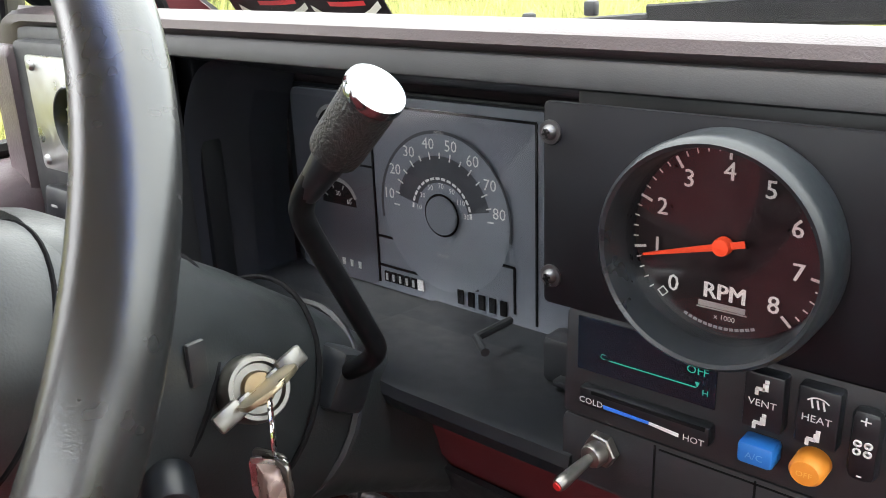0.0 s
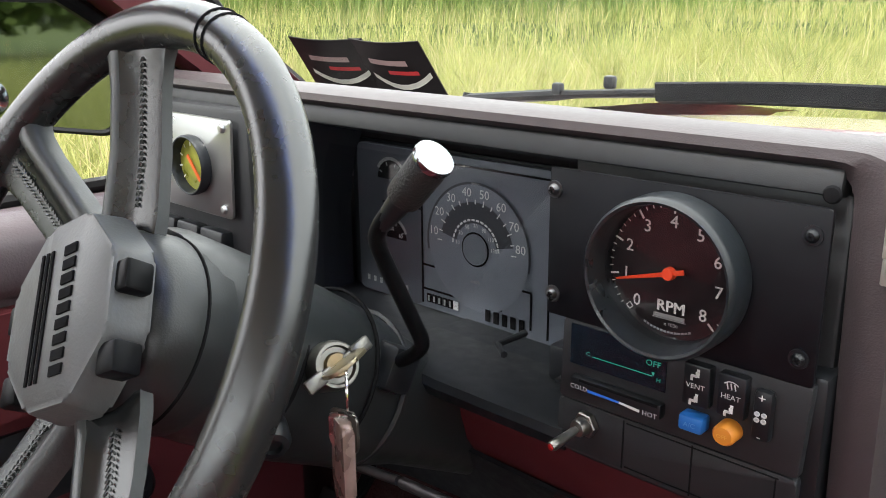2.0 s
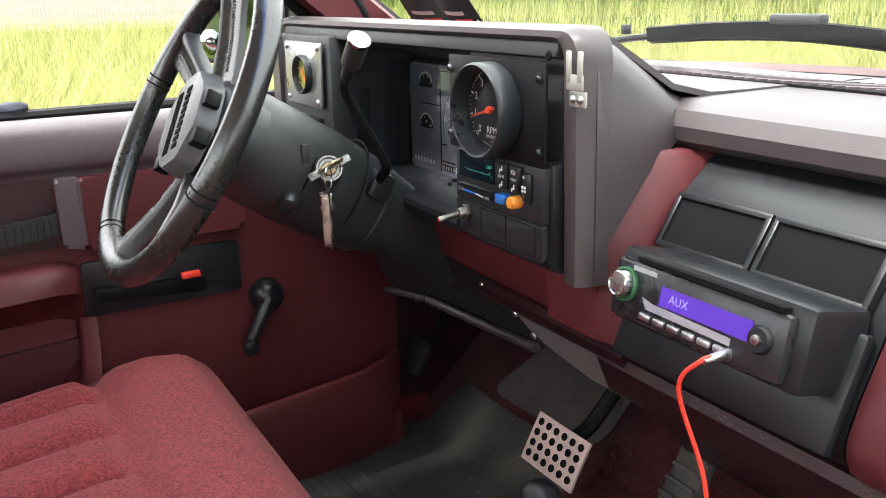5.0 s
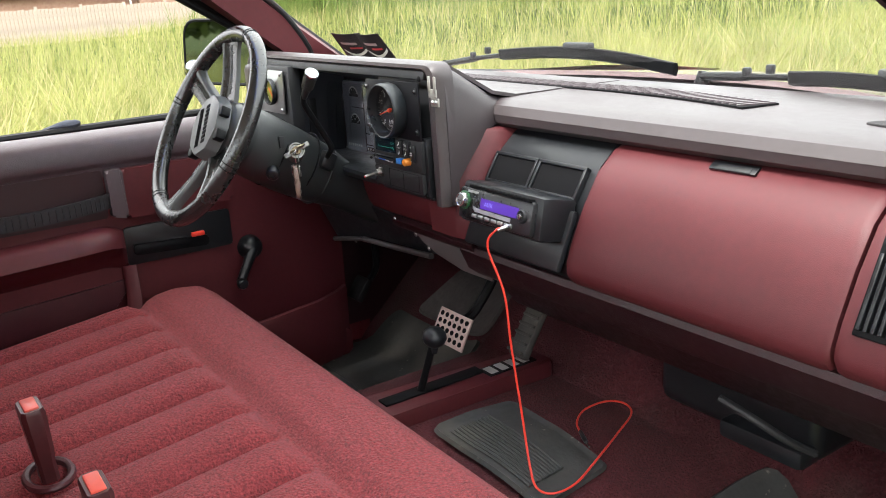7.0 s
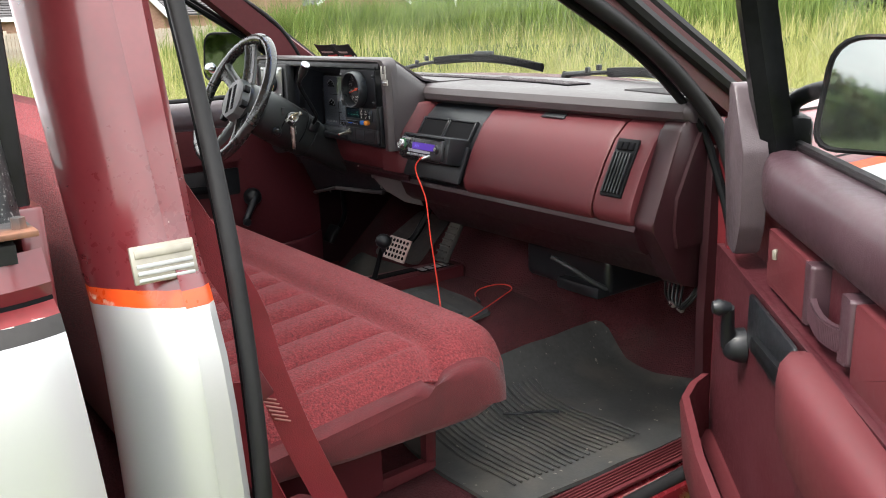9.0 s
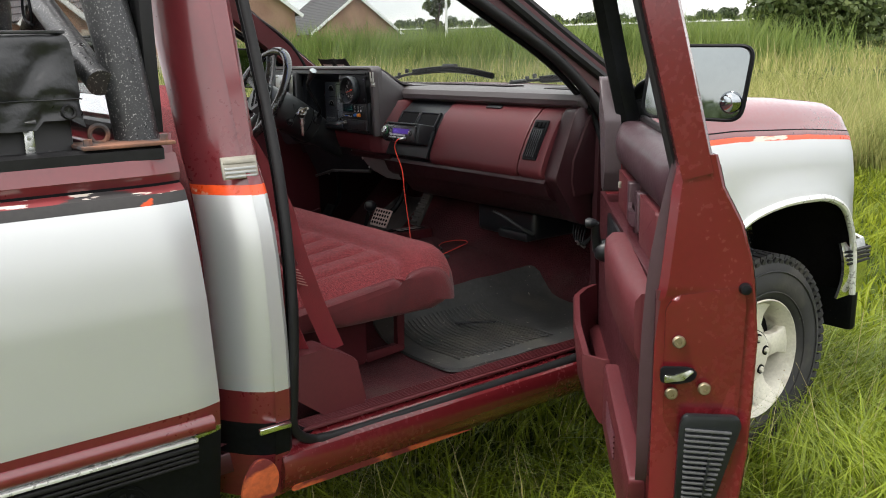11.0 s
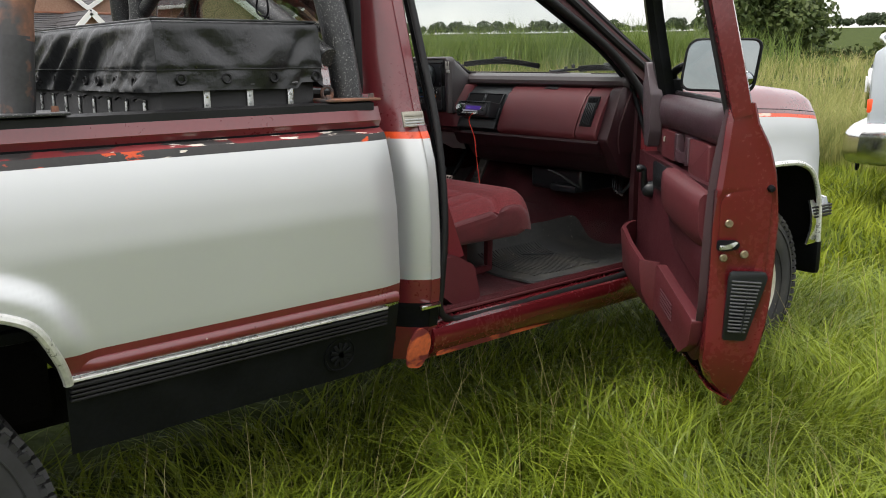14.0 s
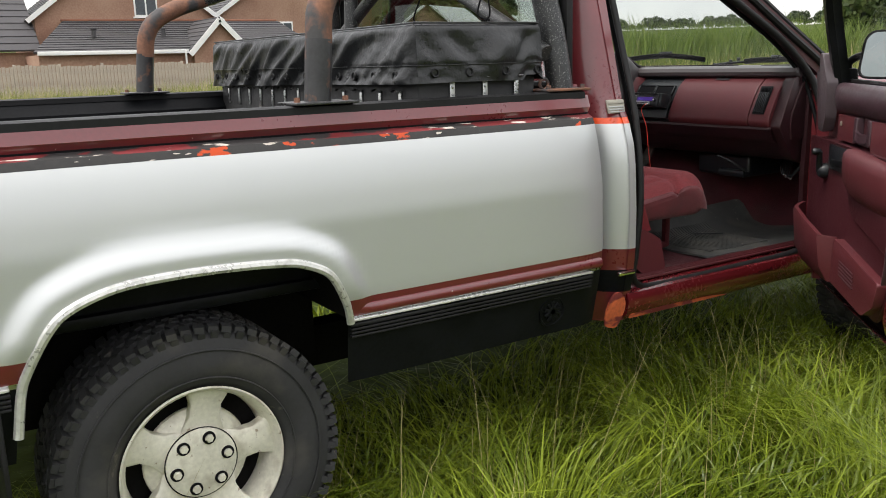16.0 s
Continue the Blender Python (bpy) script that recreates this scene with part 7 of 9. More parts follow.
for k in range(9):
    bm = E()
    p = [(-0.036 + 0.009 * k - 0.003, -0.006), (-0.036 + 0.009 * k + 0.003, 0.006)]
    prism(bm, [(p[0][0], p[0][1]), (p[1][0], p[0][1]), (p[1][0], p[1][1]), (p[0][0], p[1][1])], 0.0035, 0.0052, lambda u, v, w: wt(u, v + 0.006, w))
    part("maker_bar", bm, M_DARK, pad, "", 0)
bm = E()
for k in range(3):
    prism(bm, [(-0.040, -0.012 - 0.005 * k), (0.040, -0.012 - 0.005 * k), (0.040, -0.0145 - 0.005 * k), (-0.040, -0.0145 - 0.005 * k)], 0.0035, 0.0050, lambda u, v, w: wt(u, v, w))
part("pad_line", bm, M_DARK, pad, "", 0)
for a, b in ((-0.008, 0.0515), (0.037, 0.0475), (-0.008, -0.0515), (0.037, -0.0475)):
    bm = E()
    c = wt(a, b, -0.007)
    box(bm, c, (0.0185, 0.0165, 0.018), 0.0025, Matrix((WX, WU, WN)).transposed() @ Matrix.Rotation(radians(-62), 3, "Z"))
    part("horn_button", bm, M_BLACKTRIM, pad, "black side button")

# ---------------------------------------------------------------- leaflets on the dash
for i, (x0, rot) in enumerate(((-0.742, 6), (-0.632, -3))):
    card = thing("leaflet", "glossy black printed leaflet propped against the windscreen", "leaflet", group="leaflets on the dashboard")
    CM = Matrix.Translation((x0, 2.645, 1.386)) @ Matrix.Rotation(radians(rot), 4, "Z") @ Matrix.Rotation(radians(126), 4, "X") @ Matrix.Scale(0.93, 4)
    bm = E()
    sheet(bm, lambda u, v: CM @ V((u, v, 0.006 * math.sin((u + 0.066) / 0.132 * math.pi))), list(np.linspace(-0.066, 0.066, 9)), list(np.linspace(0, 0.085, 5)), 0.0012)
    part("card", bm, mat("leaflet_black", (0.012, 0.010, 0.011), 0.6, var=0.2, rvar=0.05, spec=0.2), card)
    for nm, u0, u1, v0, v1, m in (("title_bar", -0.042, 0.030, 0.050, 0.058, mat("grey_red_print", (0.40, 0.28, 0.27), 0.5)), ("red_bar", -0.012, 0.042, 0.036, 0.042, mat("red_print", (0.55, 0.02, 0.025), 0.4)), ("green_swoosh", -0.05, 0.06, 0.012, 0.020, mat("pale_print_band", (0.72, 0.74, 0.66), 0.4)), ("small_bar", -0.01, 0.03, 0.003, 0.007, M_GREYINK)):
        bm = E()
        sheet(bm, lambda u, v: CM @ V((u, v + (0.02 * ((u) / 0.06) ** 2 if nm == "green_swoosh" else 0), 0.0022 + 0.006 * math.sin((u + 0.066) / 0.132 * math.pi))), list(np.linspace(u0, u1, 8)), [v0, v1])
        part(nm, bm, m, card, "", 0)

# ---------------------------------------------------------------- doors
def door(name, label, place, wi, knob_up, edge_detail, so=0.0):
    """A cab door; place(u, w, z) sets u along it from the hinge, w outward and z up."""
    d = new(name)
    d.parent = truck
    d["label"] = label

    def skin(z):
        return cab_x(z) - 0.93 + so

    def rear(z):
        return interp(z, [0.44, 0.455, 0.50, 0.60, 0.70, 0.85, 1.2, 1.62, 1.76], [0.95, 0.975, 1.01, 1.055, 1.075, 1.08, 1.085, 1.085, 1.09])

    def front(z):
        return interp(z, [0.44, 0.60, 0.75, 1.2, 1.29], [0.22, 0.06, 0.03, 0.025, 0.05])

    zs = [0.452, 0.51, 0.58, 0.64, 0.70, 0.716, 0.728, 0.765, 0.90, 1.05, 1.12, 1.187, 1.207, 1.25, 1.285]
    bm = E()

    def mi(i, j):
        z = (zs[j] + zs[j + 1]) / 2
        return 0 if z < 0.716 else 1 if z < 0.728 else 2 if z < 0.765 else 3 if z < 1.187 else 4 if z < 1.207 else 2

    sheet(bm, lambda u, z: place(front(z) + (rear(z) - front(z)) * u, skin(z) + 0.0045, z), list(np.linspace(0, 1, 9)), zs, 0.0, mi)
    part("outer_skin", bm, [M_BLACKTRIM, M_CHROME, M_MAROON, M_WHITE, M_ORANGE], d, "white and maroon outer skin")
    # shut face at the rear end, in red paint
    rows = [0.455, 0.49, 0.55, 0.60, 0.66, 0.72, 0.80, 0.90, 1.00, 1.06, 1.075, 1.09, 1.13, 1.19, 1.25, 1.30]
    bm = E()
    rings = []
    for z in rows:
        u = rear(z)
        wo = skin(z) + 0.003
        wn = interp(z, [0.47, 0.55, 0.60, 0.66, 1.06, 1.09, 1.25, 1.30], [wo - 0.02, -0.055, -0.075, wi, wi, wi + 0.005, wi + 0.02, wi + 0.03])
        step = 0.012 if 0.70 < z < 1.07 else 0.0
        ring = [place(u - 0.05, wn, z), place(u - 0.012, wn, z), place(u - step * 0.6, wn + 0.012, z), place(u - step, wn * 0.5 + wo * 0.5, z), place(u - step * 0.3, wo - 0.016, z), place(u + 0.004, wo - 0.004, z), place(u + 0.002, wo, z), place(u - 0.05, wo - 0.006, z)]
        rings.append(ring)
    loft(bm, rings, True, True)
    part("shut_face", bm, M_BRIGHTRED, d, "glossy red rear shut face")
    bm = E()
    sheet(bm, lambda u, v: place(interp(u, [0, 1], [front(0.5), rear(0.50)]), interp(v, [0, 1], [wi + 0.03, skin(0.5) - 0.005]), 0.52 - 0.04 * v), list(np.linspace(0, 1, 5)), [0, 1], 0.003)
    part("bottom_face", bm, M_BRIGHTRED, d)
    bm = E()
    prism(bm, [(0.0, 0.52), (0.0, 1.29), (1, 1.29), (1, 0.52)], 0, 1, lambda a, z, c: place(front(z) + a * 0.02, interp(c, [0, 1], [wi + 0.01, skin(z) - 0.005]), z))
    part("hinge_face", bm, M_MAROON, d)
    # window frame
    def fr_path(off):
        pts = [(rear(1.27) - 0.035, 1.27), (rear(1.45) - 0.03, 1.45), (rear(1.62) - 0.03, 1.62), (1.055, 1.70), (0.96, 1.725)] + ([(0.68, 1.72), (0.50, 1.715)] if edge_detail else [(0.62, 1.73), (0.48, 1.705), (0.20, 1.55), (0.09, 1.44), (0.05, 1.35), (0.03, 1.285)])
        return [place(u, skin(z) - 0.022 + off, z) for u, z in pts]

    bm = E()
    p = fr_path(0)
    wide = place(0, 1, 0) - place(0, 0, 0)
    sweep(bm, smooth_path(p, 5), 1.0, prof=[(-0.036, -0.038), (0.012, -0.038), (0.018, -0.026), (0.018, 0.012), (-0.036, 0.012)], up=tuple(wide))
    part("window_frame", bm, M_BRIGHTRED, d, "red window frame with a broad rear post")
    bm = E()
    q = smooth_path(fr_path(-0.041), 5)
    sweep(bm, q, 0.0075, 8)
    part("window_seal", bm, M_RUBBER, d, "black rubber window seal")
    if edge_detail:
      bm = E()
      sweep(bm, smooth_path([place(0.235, skin(1.27) - 0.03, 1.262), place(0.285, skin(1.5) - 0.03, 1.5), place(0.325, skin(1.6) - 0.03, 1.60), place(0.40, skin(1.68) - 0.03, 1.685), place(0.51, skin(1.71) - 0.025, 1.717)], 4), 1.0, prof=[(-0.032, -0.020), (-0.010, -0.026), (0.006, -0.016), (0.022, -0.016), (0.024, 0.018), (-0.032, 0.018)], up=tuple(wide))
      part("front_frame_bar", bm, M_BLACKTRIM, d, "black front bar of the window frame")
    bm = E()
    gp = [(0.06, 1.285), (rear(1.28) - 0.04, 1.275), (rear(1.6) - 0.04, 1.64), (1.0, 1.71), (0.68, 1.71), (0.40, 1.555)] if edge_detail else [(0.10, 1.285), (rear(1.28) - 0.04, 1.275), (rear(1.47) - 0.04, 1.478), (0.57, 1.474), (0.25, 1.452)]
    vs = [bm.verts.new(place(u, skin(z) - 0.022, z)) for u, z in gp]
    bm.faces.new(vs)
    pane = part("window_pane", bm, M_GLASS, d, "clear side window" if edge_detail else "clear side window wound half down")
    pane.visible_shadow = False
    # belt rail and inner trim
    bm = E()
    us = np.linspace(0.05, 1.06, 26)

    def trim(u, k, prof):
        w, z = prof[k]
        if edge_detail:
            w = w + max(0.0, min(1.0, (0.34 - u) / 0.16)) * max(0.0, 0.036 - w)
            w = w + max(0.0, min(1.0, (u - 1.0) / 0.06)) * max(0.0, 0.03 - w)
        return place(u, wi + w, z)

    po, zo, ar = (0.042, -0.027, 0.62) if edge_detail else (0.0, 0.0, 1.0)
    upper = [(0.075, 1.285), (0.03, 1.288), (-0.002, 1.275), (-0.012, 1.255), (-0.014, 1.225), (-0.004, 1.212), (0.0, 1.19)]
    if edge_detail:
        upper = [(0.08, 1.285), (0.045, 1.288), (0.018, 1.277), (0.008, 1.255), (0.008, 1.225), (0.02, 1.195), (0.045, 1.178), (0.05, 1.165)]
    upper = [(p.x, p.y) for p in smooth_path([V((a, b, 0)) for a, b in upper], 3)]
    sheet(bm, lambda u, k: trim(u, k, upper), list(us), list(range(len(upper))))
    part("upper_trim", bm, M_PLUM if edge_detail else M_GREYVINYL, d, "dark plum padded upper trim", 80)
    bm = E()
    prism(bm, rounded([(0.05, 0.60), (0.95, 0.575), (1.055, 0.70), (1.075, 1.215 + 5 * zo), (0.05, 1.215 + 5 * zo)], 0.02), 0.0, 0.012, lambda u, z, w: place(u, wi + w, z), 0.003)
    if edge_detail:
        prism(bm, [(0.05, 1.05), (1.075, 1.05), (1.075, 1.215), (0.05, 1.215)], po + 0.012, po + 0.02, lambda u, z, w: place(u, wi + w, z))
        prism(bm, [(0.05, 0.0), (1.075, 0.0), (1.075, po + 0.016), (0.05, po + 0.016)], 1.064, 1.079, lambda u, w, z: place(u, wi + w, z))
    # bright and dim copies of one trim: each door's light is in the colour
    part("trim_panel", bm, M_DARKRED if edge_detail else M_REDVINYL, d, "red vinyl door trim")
    bm = E()
    sweep(bm, smooth_path([place(u, wi + 0.085, z) for u, z in ((0.06, 1.293), (0.55, 1.290), (1.06, 1.285))], 3), 0.009, 8)
    part("belt_seal", bm, M_RUBBER, d)
    if edge_detail:
        bm = E()
        edge = [(1.045, 0.045, 1.285), (1.052, 0.03, 1.22), (1.056, 0.012, 1.12), (1.052, 0.004, 1.0), (1.046, 0.002, 0.88), (1.030, 0.004, 0.76), (0.985, 0.008, 0.66)]
        sweep(bm, smooth_path([place(u, wi + w, z) for u, w, z in edge], 5), 1.0, prof=[(0.024, -0.012), (0.018, 0.012), (0.0, 0.020), (-0.018, 0.012), (-0.024, -0.012)], up=tuple(-wide))
        part("trim_edge", bm, M_PLUM, d, "dark padded rear edge of the trim", 70)
    # mirror sail panel
    bm = E()
    if edge_detail:
        prism(bm, rounded([(0.172, 1.112), (0.235, 1.106), (0.262, 1.16), (0.272, 1.29), (0.228, 1.395), (0.200, 1.396), (0.178, 1.335), (0.135, 1.325)], 0.010), -0.010, 0.03, lambda u, z, w: place(u, wi + w + max(0.0, z - 1.26) * -0.1, z), 0.005, 3)
    else:
        prism(bm, rounded([(0.045, 1.10), (0.20, 1.10), (0.245, 1.21), (0.25, 1.40), (0.05, 1.32)], 0.015), -0.012, 0.02, lambda u, z, w: place(u, wi + w + max(0, z - 1.26) * -0.1 + 0.01, z), 0.004)
    part("sail_panel", bm, M_GREYVINYL, d, "plum-grey panel behind the mirror")
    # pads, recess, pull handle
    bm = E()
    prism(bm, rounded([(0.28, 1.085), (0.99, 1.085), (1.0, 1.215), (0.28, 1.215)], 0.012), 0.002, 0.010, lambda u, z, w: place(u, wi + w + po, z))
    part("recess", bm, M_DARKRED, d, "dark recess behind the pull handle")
    ga, gb = (0.535, 0.706) if edge_detail else (0.575, 1.03)
    for u0, u1, nm in ((0.33, ga, "front_pad"), (gb, 0.92, "rear_pad")) if edge_detail else ((0.33, ga, "front_pad"),):
        bm = E()
        prism(bm, rounded([(u0, 1.095 if u0 < 0.5 else 1.075), (u1, 1.095 if u0 < 0.5 else 1.075), (u1, 1.205), (u0, 1.205)], 0.010), -0.024, 0.004, lambda u, z, w: place(u, wi + w + po, z + zo * (z - 1.07) / 0.135), 0.008, 4)
        pd = part(nm, bm, M_REDVINYL, d, "raised red vinyl pad")
        if u0 < 0.5 and edge_detail:
            bm = E()
            box(bm, place(0.385, wi + po - 0.025, 1.148), (0.008, 0.012, 0.016), 0.002)
            part("pad_badge", bm, M_SILVER, d)
    bm = E()
    sw = gb - ga
    bow = [(0.0, 0.022, 1.146), (0.2, 0.030, 1.135), (0.5, 0.034, 1.130), (0.8, 0.030, 1.135), (1.0, 0.022, 1.146)]
    sp = smooth_path([place(ga + sw * q, wi + po + 0.006 - w, z + zo * 0.6) for q, w, z in bow], 5)
    sweep(bm, sp, 1.0, prof=[(0.016, -0.004), (0.016, 0.004), (-0.016, 0.004), (-0.016, -0.004)], up=(0, 0, 1))
    strap = part("pull_strap", bm, M_PLUM if edge_detail else M_GREYPL, d, "ribbed dark pull strap")
    inw = (place(0, -1, 0) - place(0, 0, 0)).normalized() * 0.0045
    for p0, p1 in zip(sp[1:-1], sp[2:-1]):
        for q in (0.0, 0.5):
            bm = E()
            c = p0.lerp(p1, q) + inw
            sweep(bm, [c + V((0, 0, 0.013)), c - V((0, 0, 0.013))], 0.0016, 5)
            part("strap_rib", bm, M_PLUM if edge_detail else M_GREYPL, strap)
    for u0, u1 in ((ga - 0.004, ga + 0.030), (gb - 0.034, gb + 0.004)):
        bm = E()
        prism(bm, rounded([(u0, 1.098), (u1, 1.104), (u1, 1.207), (u0, 1.207)], 0.006), -0.028, 0.008, lambda u, z, w: place(u, wi + po + w, z + zo * (z - 1.07) / 0.135), 0.006, 3)
        part("strap_post", bm, M_PLUM if edge_detail else M_GREYVINYL, d, "plum-grey end post of the pull strap")
    # flat plate; the hollow's shade behind the strap is put into its colour
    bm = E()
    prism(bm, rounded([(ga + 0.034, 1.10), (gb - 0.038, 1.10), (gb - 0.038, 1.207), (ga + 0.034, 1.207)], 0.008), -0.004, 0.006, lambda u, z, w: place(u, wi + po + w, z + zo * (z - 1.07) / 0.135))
    part("cavity_shade_plate", bm, M_DARKRED if edge_detail else M_LOWDASH, d, "plate coloured dark for the shaded hollow behind the strap")
    # armrest
    bm = E()
    rings = []
    for u, w, zt, zb in ((0.585, 0.010, 1.062, 0.965), (0.60, 0.045, 1.072, 0.955), (0.63, 0.068, 1.080, 0.945), (0.70, 0.075, 1.078, 0.93), (0.85, 0.073, 1.072, 0.925), (0.97, 0.066, 1.066, 0.925), (1.04, 0.05, 1.06, 0.93)):
        w *= ar
        if not edge_detail:
            zb = zt - 0.070
            w *= 0.9
        rings.append([place(u, wi - 0.0, zt + 0.004), place(u, wi - w * 0.6, zt + 0.003), place(u, wi - w * 0.93, zt - 0.010), place(u, wi - w, zt - 0.035), place(u, wi - w * 0.93, zb + 0.035), place(u, wi - w * 0.45, zb), place(u, wi, zb - 0.02)])
    loft(bm, rings, True, True)
    part("armrest", bm, M_REDVINYL, d, "smooth red moulded armrest", 65)
    bm = E()
    prism(bm, rounded([(0.565, 0.965), (0.66, 0.86), (1.045, 0.80), (1.055, 0.93), (0.60, 0.955)], 0.015), -0.010, 0.0, lambda u, z, w: place(u, wi + w, z), 0.004)
    part("armrest_shadow_panel", bm, M_DARKRED, d)
    if not edge_detail:
        bm = E()
        sweep(bm, smooth_path([place(0.585, wi - 0.004, 0.985), place(0.592, wi - 0.028, 0.90), place(0.62, wi - 0.032, 0.862), place(0.80, wi - 0.034, 0.842), place(1.04, wi - 0.034, 0.828)], 5), 1.0, prof=[(0.016, -0.012), (0.012, 0.010), (0.0, 0.016), (-0.014, 0.012), (-0.018, -0.012)], up=tuple(-wide))
        part("armrest_rim", bm, M_REDVINYL, d, "red raised rim below the armrest", 70)
    # release panel
    bm = E()
    prism(bm, rounded([(0.34, 0.985), (0.585, 0.985), (0.585, 1.072), (0.34, 1.072)], 0.008), -0.006, 0.0, lambda u, z, w: place(u, wi + w - 0.002, z), 0.002)
    part("release_panel", bm, M_BLACKPL, d, "black door release panel")
    bm = E()
    prism(bm, rounded([(0.40, 0.998), (0.57, 1.008), (0.57, 1.032), (0.40, 1.022)], 0.006), -0.018, -0.006, lambda u, z, w: place(u, wi + w, z), 0.003)
    part("release_handle", bm, M_BLACKTRIM, d, "black release handle")
    if not edge_detail:
        bm = E()
        box(bm, place(0.425, wi - 0.020, 1.030), (0.012, 0.030, 0.010), 0.002)
        part("lock_tab", bm, mat("red_lock_tab", (0.75, 0.05, 0.03), 0.4), d, "bright red lock tab")
    # window crank
    cz, cu = 0.968, 0.300
    kz, ku = (1.043, 0.325) if knob_up else (0.895, 0.345)
    nrm = (place(0, -1, 0) - place(0, 0, 0)).normalized()
    bm = E()
    lathe(bm, [(0.0, 0.034), (0.016, 0.033), (0.024, 0.026), (0.029, 0.012), (0.030, 0.0)], axis(place(cu, wi - 0.002, cz), nrm, (0, 0, 1)), 24)
    cr = part("window_crank", bm, M_BLACKPL, d, "black window crank")
    bm = E()
    a, b = place(cu, wi - 0.018, cz), place(ku, wi - 0.036, kz)
    sweep(bm, [a + nrm * 0.008, (a + b) / 2 + nrm * 0.006, b], [0.014, 0.0115, 0.010], 10)
    part("crank_arm", bm, M_BLACKPL, cr)
    bm = E()
    lathe(bm, [(0.0, 0.026), (0.010, 0.025), (0.014, 0.016), (0.012, 0.006), (0.008, -0.004)], axis(b, nrm, (0, 0, 1)), 20)
    part("crank_knob", bm, M_BLACKPL, cr)
    # map pocket
    bm = E()
    rings = []
    for u, w in ((0.06, 0.02), (0.10, 0.05), (0.16, 0.075), (0.36, 0.085), (0.52, 0.075), (0.545, 0.03)):
        zt = interp(u, [0.06, 0.30, 0.55], [0.815, 0.805, 0.765])
        rings.append([place(u, wi - w, zt), place(u, wi - w - 0.004, zt - 0.012), place(u, wi - w * 0.9, 0.66), place(u, wi - w * 0.5, 0.60), place(u, wi - 0.004, 0.60), place(u, wi - w * 0.5 + 0.012, 0.64), place(u, wi - w + 0.014, zt - 0.012), place(u, wi - w + 0.014, zt)])
    loft(bm, rings, True, True)
    part("map_pocket", bm, M_REDVINYL, d, "red door pocket with a carpeted front")
    bm = E()
    prism(bm, rounded([(0.06, 0.63), (0.90, 0.585), (1.0, 0.64), (1.03, 0.72), (0.56, 0.765), (0.545, 0.70), (0.06, 0.70)], 0.012), -0.030, 0.0, lambda u, z, w: place(u, wi + w, z), 0.006)
    low = part("lower_trim", bm, M_REDVINYL, d, "red carpeted lower door trim")
    for k in range(5):
        bm = E()
        sweep(bm, [place(0.64, wi - 0.0312, 0.655 + 0.012 * k), place(0.80, wi - 0.0312, 0.645 + 0.012 * k)], 0.0025, 5)
        part("speaker_slot", bm, M_DARKRED, low)
    return d


A = radians(48)


def right_place(u, w, z):
    return V((0.93 + u * math.sin(A) + w * math.cos(A), 2.60 - u * math.cos(A) + w * math.sin(A), z))


def left_place(u, w, z):
    return V((-(0.93 + w), 2.60 - u, z))


pdoor = door("passenger_door", "open red-trimmed passenger door, its window wound up", right_place, -0.075, True, True, 0.056)
ddoor = door("driver_door", "closed driver door with red vinyl trim", left_place, -0.165, False, False)
# fittings on the passenger door's shut face
dd = (right_place(1, 0, 0) - right_place(0, 0, 0)).normalized()
wd = (right_place(0, 1, 0) - right_place(0, 0, 0)).normalized()
SF = Matrix((wd, V((0, 0, 1)), dd)).transposed()


def shut(w, z, out=0.0):
    u = interp(z, [0.60, 0.70, 0.85, 1.2], [1.04, 1.068, 1.08, 1.085])
    m = SF.to_4x4()
    m.translation = right_place(u + 0.002 + out, w, z)
    return m


bm = E()
boss = [(-0.060, 0.66), (0.050, 0.66), (0.062, 0.80), (0.066, 1.060), (0.060, 1.088), (-0.046, 1.072), (-0.060, 1.050)]
prism(bm, rounded(boss, 0.008), -0.03, -0.0005, lambda u, z, w: shut(u, z, w) @ V((0, 0, 0)), 0.007, 3)
part("latch_panel", bm, M_BRIGHTRED, pdoor, "raised red panel round the latch")


bm = E()
prism(bm, rounded([(-0.034, 0.680), (0.026, 0.676), (0.068, 0.852), (0.062, 0.868), (-0.026, 0.870), (-0.032, 0.85)], 0.006), 0.0, 0.010, lambda u, z, w: shut(u, z, w) @ V((0, 0, 0)), 0.002)
M_SLAT = mat("grey_slat", (0.065, 0.067, 0.07), 0.45, var=0.15, scale=30)
dv = part("door_vent", bm, M_BLACKPL, pdoor, "black slatted vent in the shut face")
for k in range(15):
    z = 0.705 + 0.0098 * k
    w1 = interp(z, [0.68, 0.86], [0.016, 0.056])
    bm = E()
    slab(bm, shut((w1 - 0.024) / 2, z, 0.012) @ Matrix.Rotation(radians(-4), 4, "Z"), w1 + 0.024, 0.0042, 0.006, 0.001)
    part("slat", bm, M_SLAT, dv)
bm = E()
slab(bm, shut(0.016, 0.775, 0.0145) @ Matrix.Rotation(radians(-6), 4, "Z"), 0.0035, 0.15, 0.003)
part("vent_rib", bm, M_BLACKPL, dv)
for w, z in ((-0.038, 0.995), (0.006, 0.914), (-0.047, 0.905)):
    bm = E()
    lathe(bm, [(0.0, 0.003), (0.0035, 0.003), (0.004, 0.0055), (0.0085, 0.0055), (0.0105, 0.003), (0.011, 0.0)], shut(w, z, 0.001), 20)
    bo = part("latch_bolt", bm, mat("brass_bolt", (0.30, 0.25, 0.17), 0.45, 0.9, var=0.15), pdoor, "brass latch bolt")
bm = E()
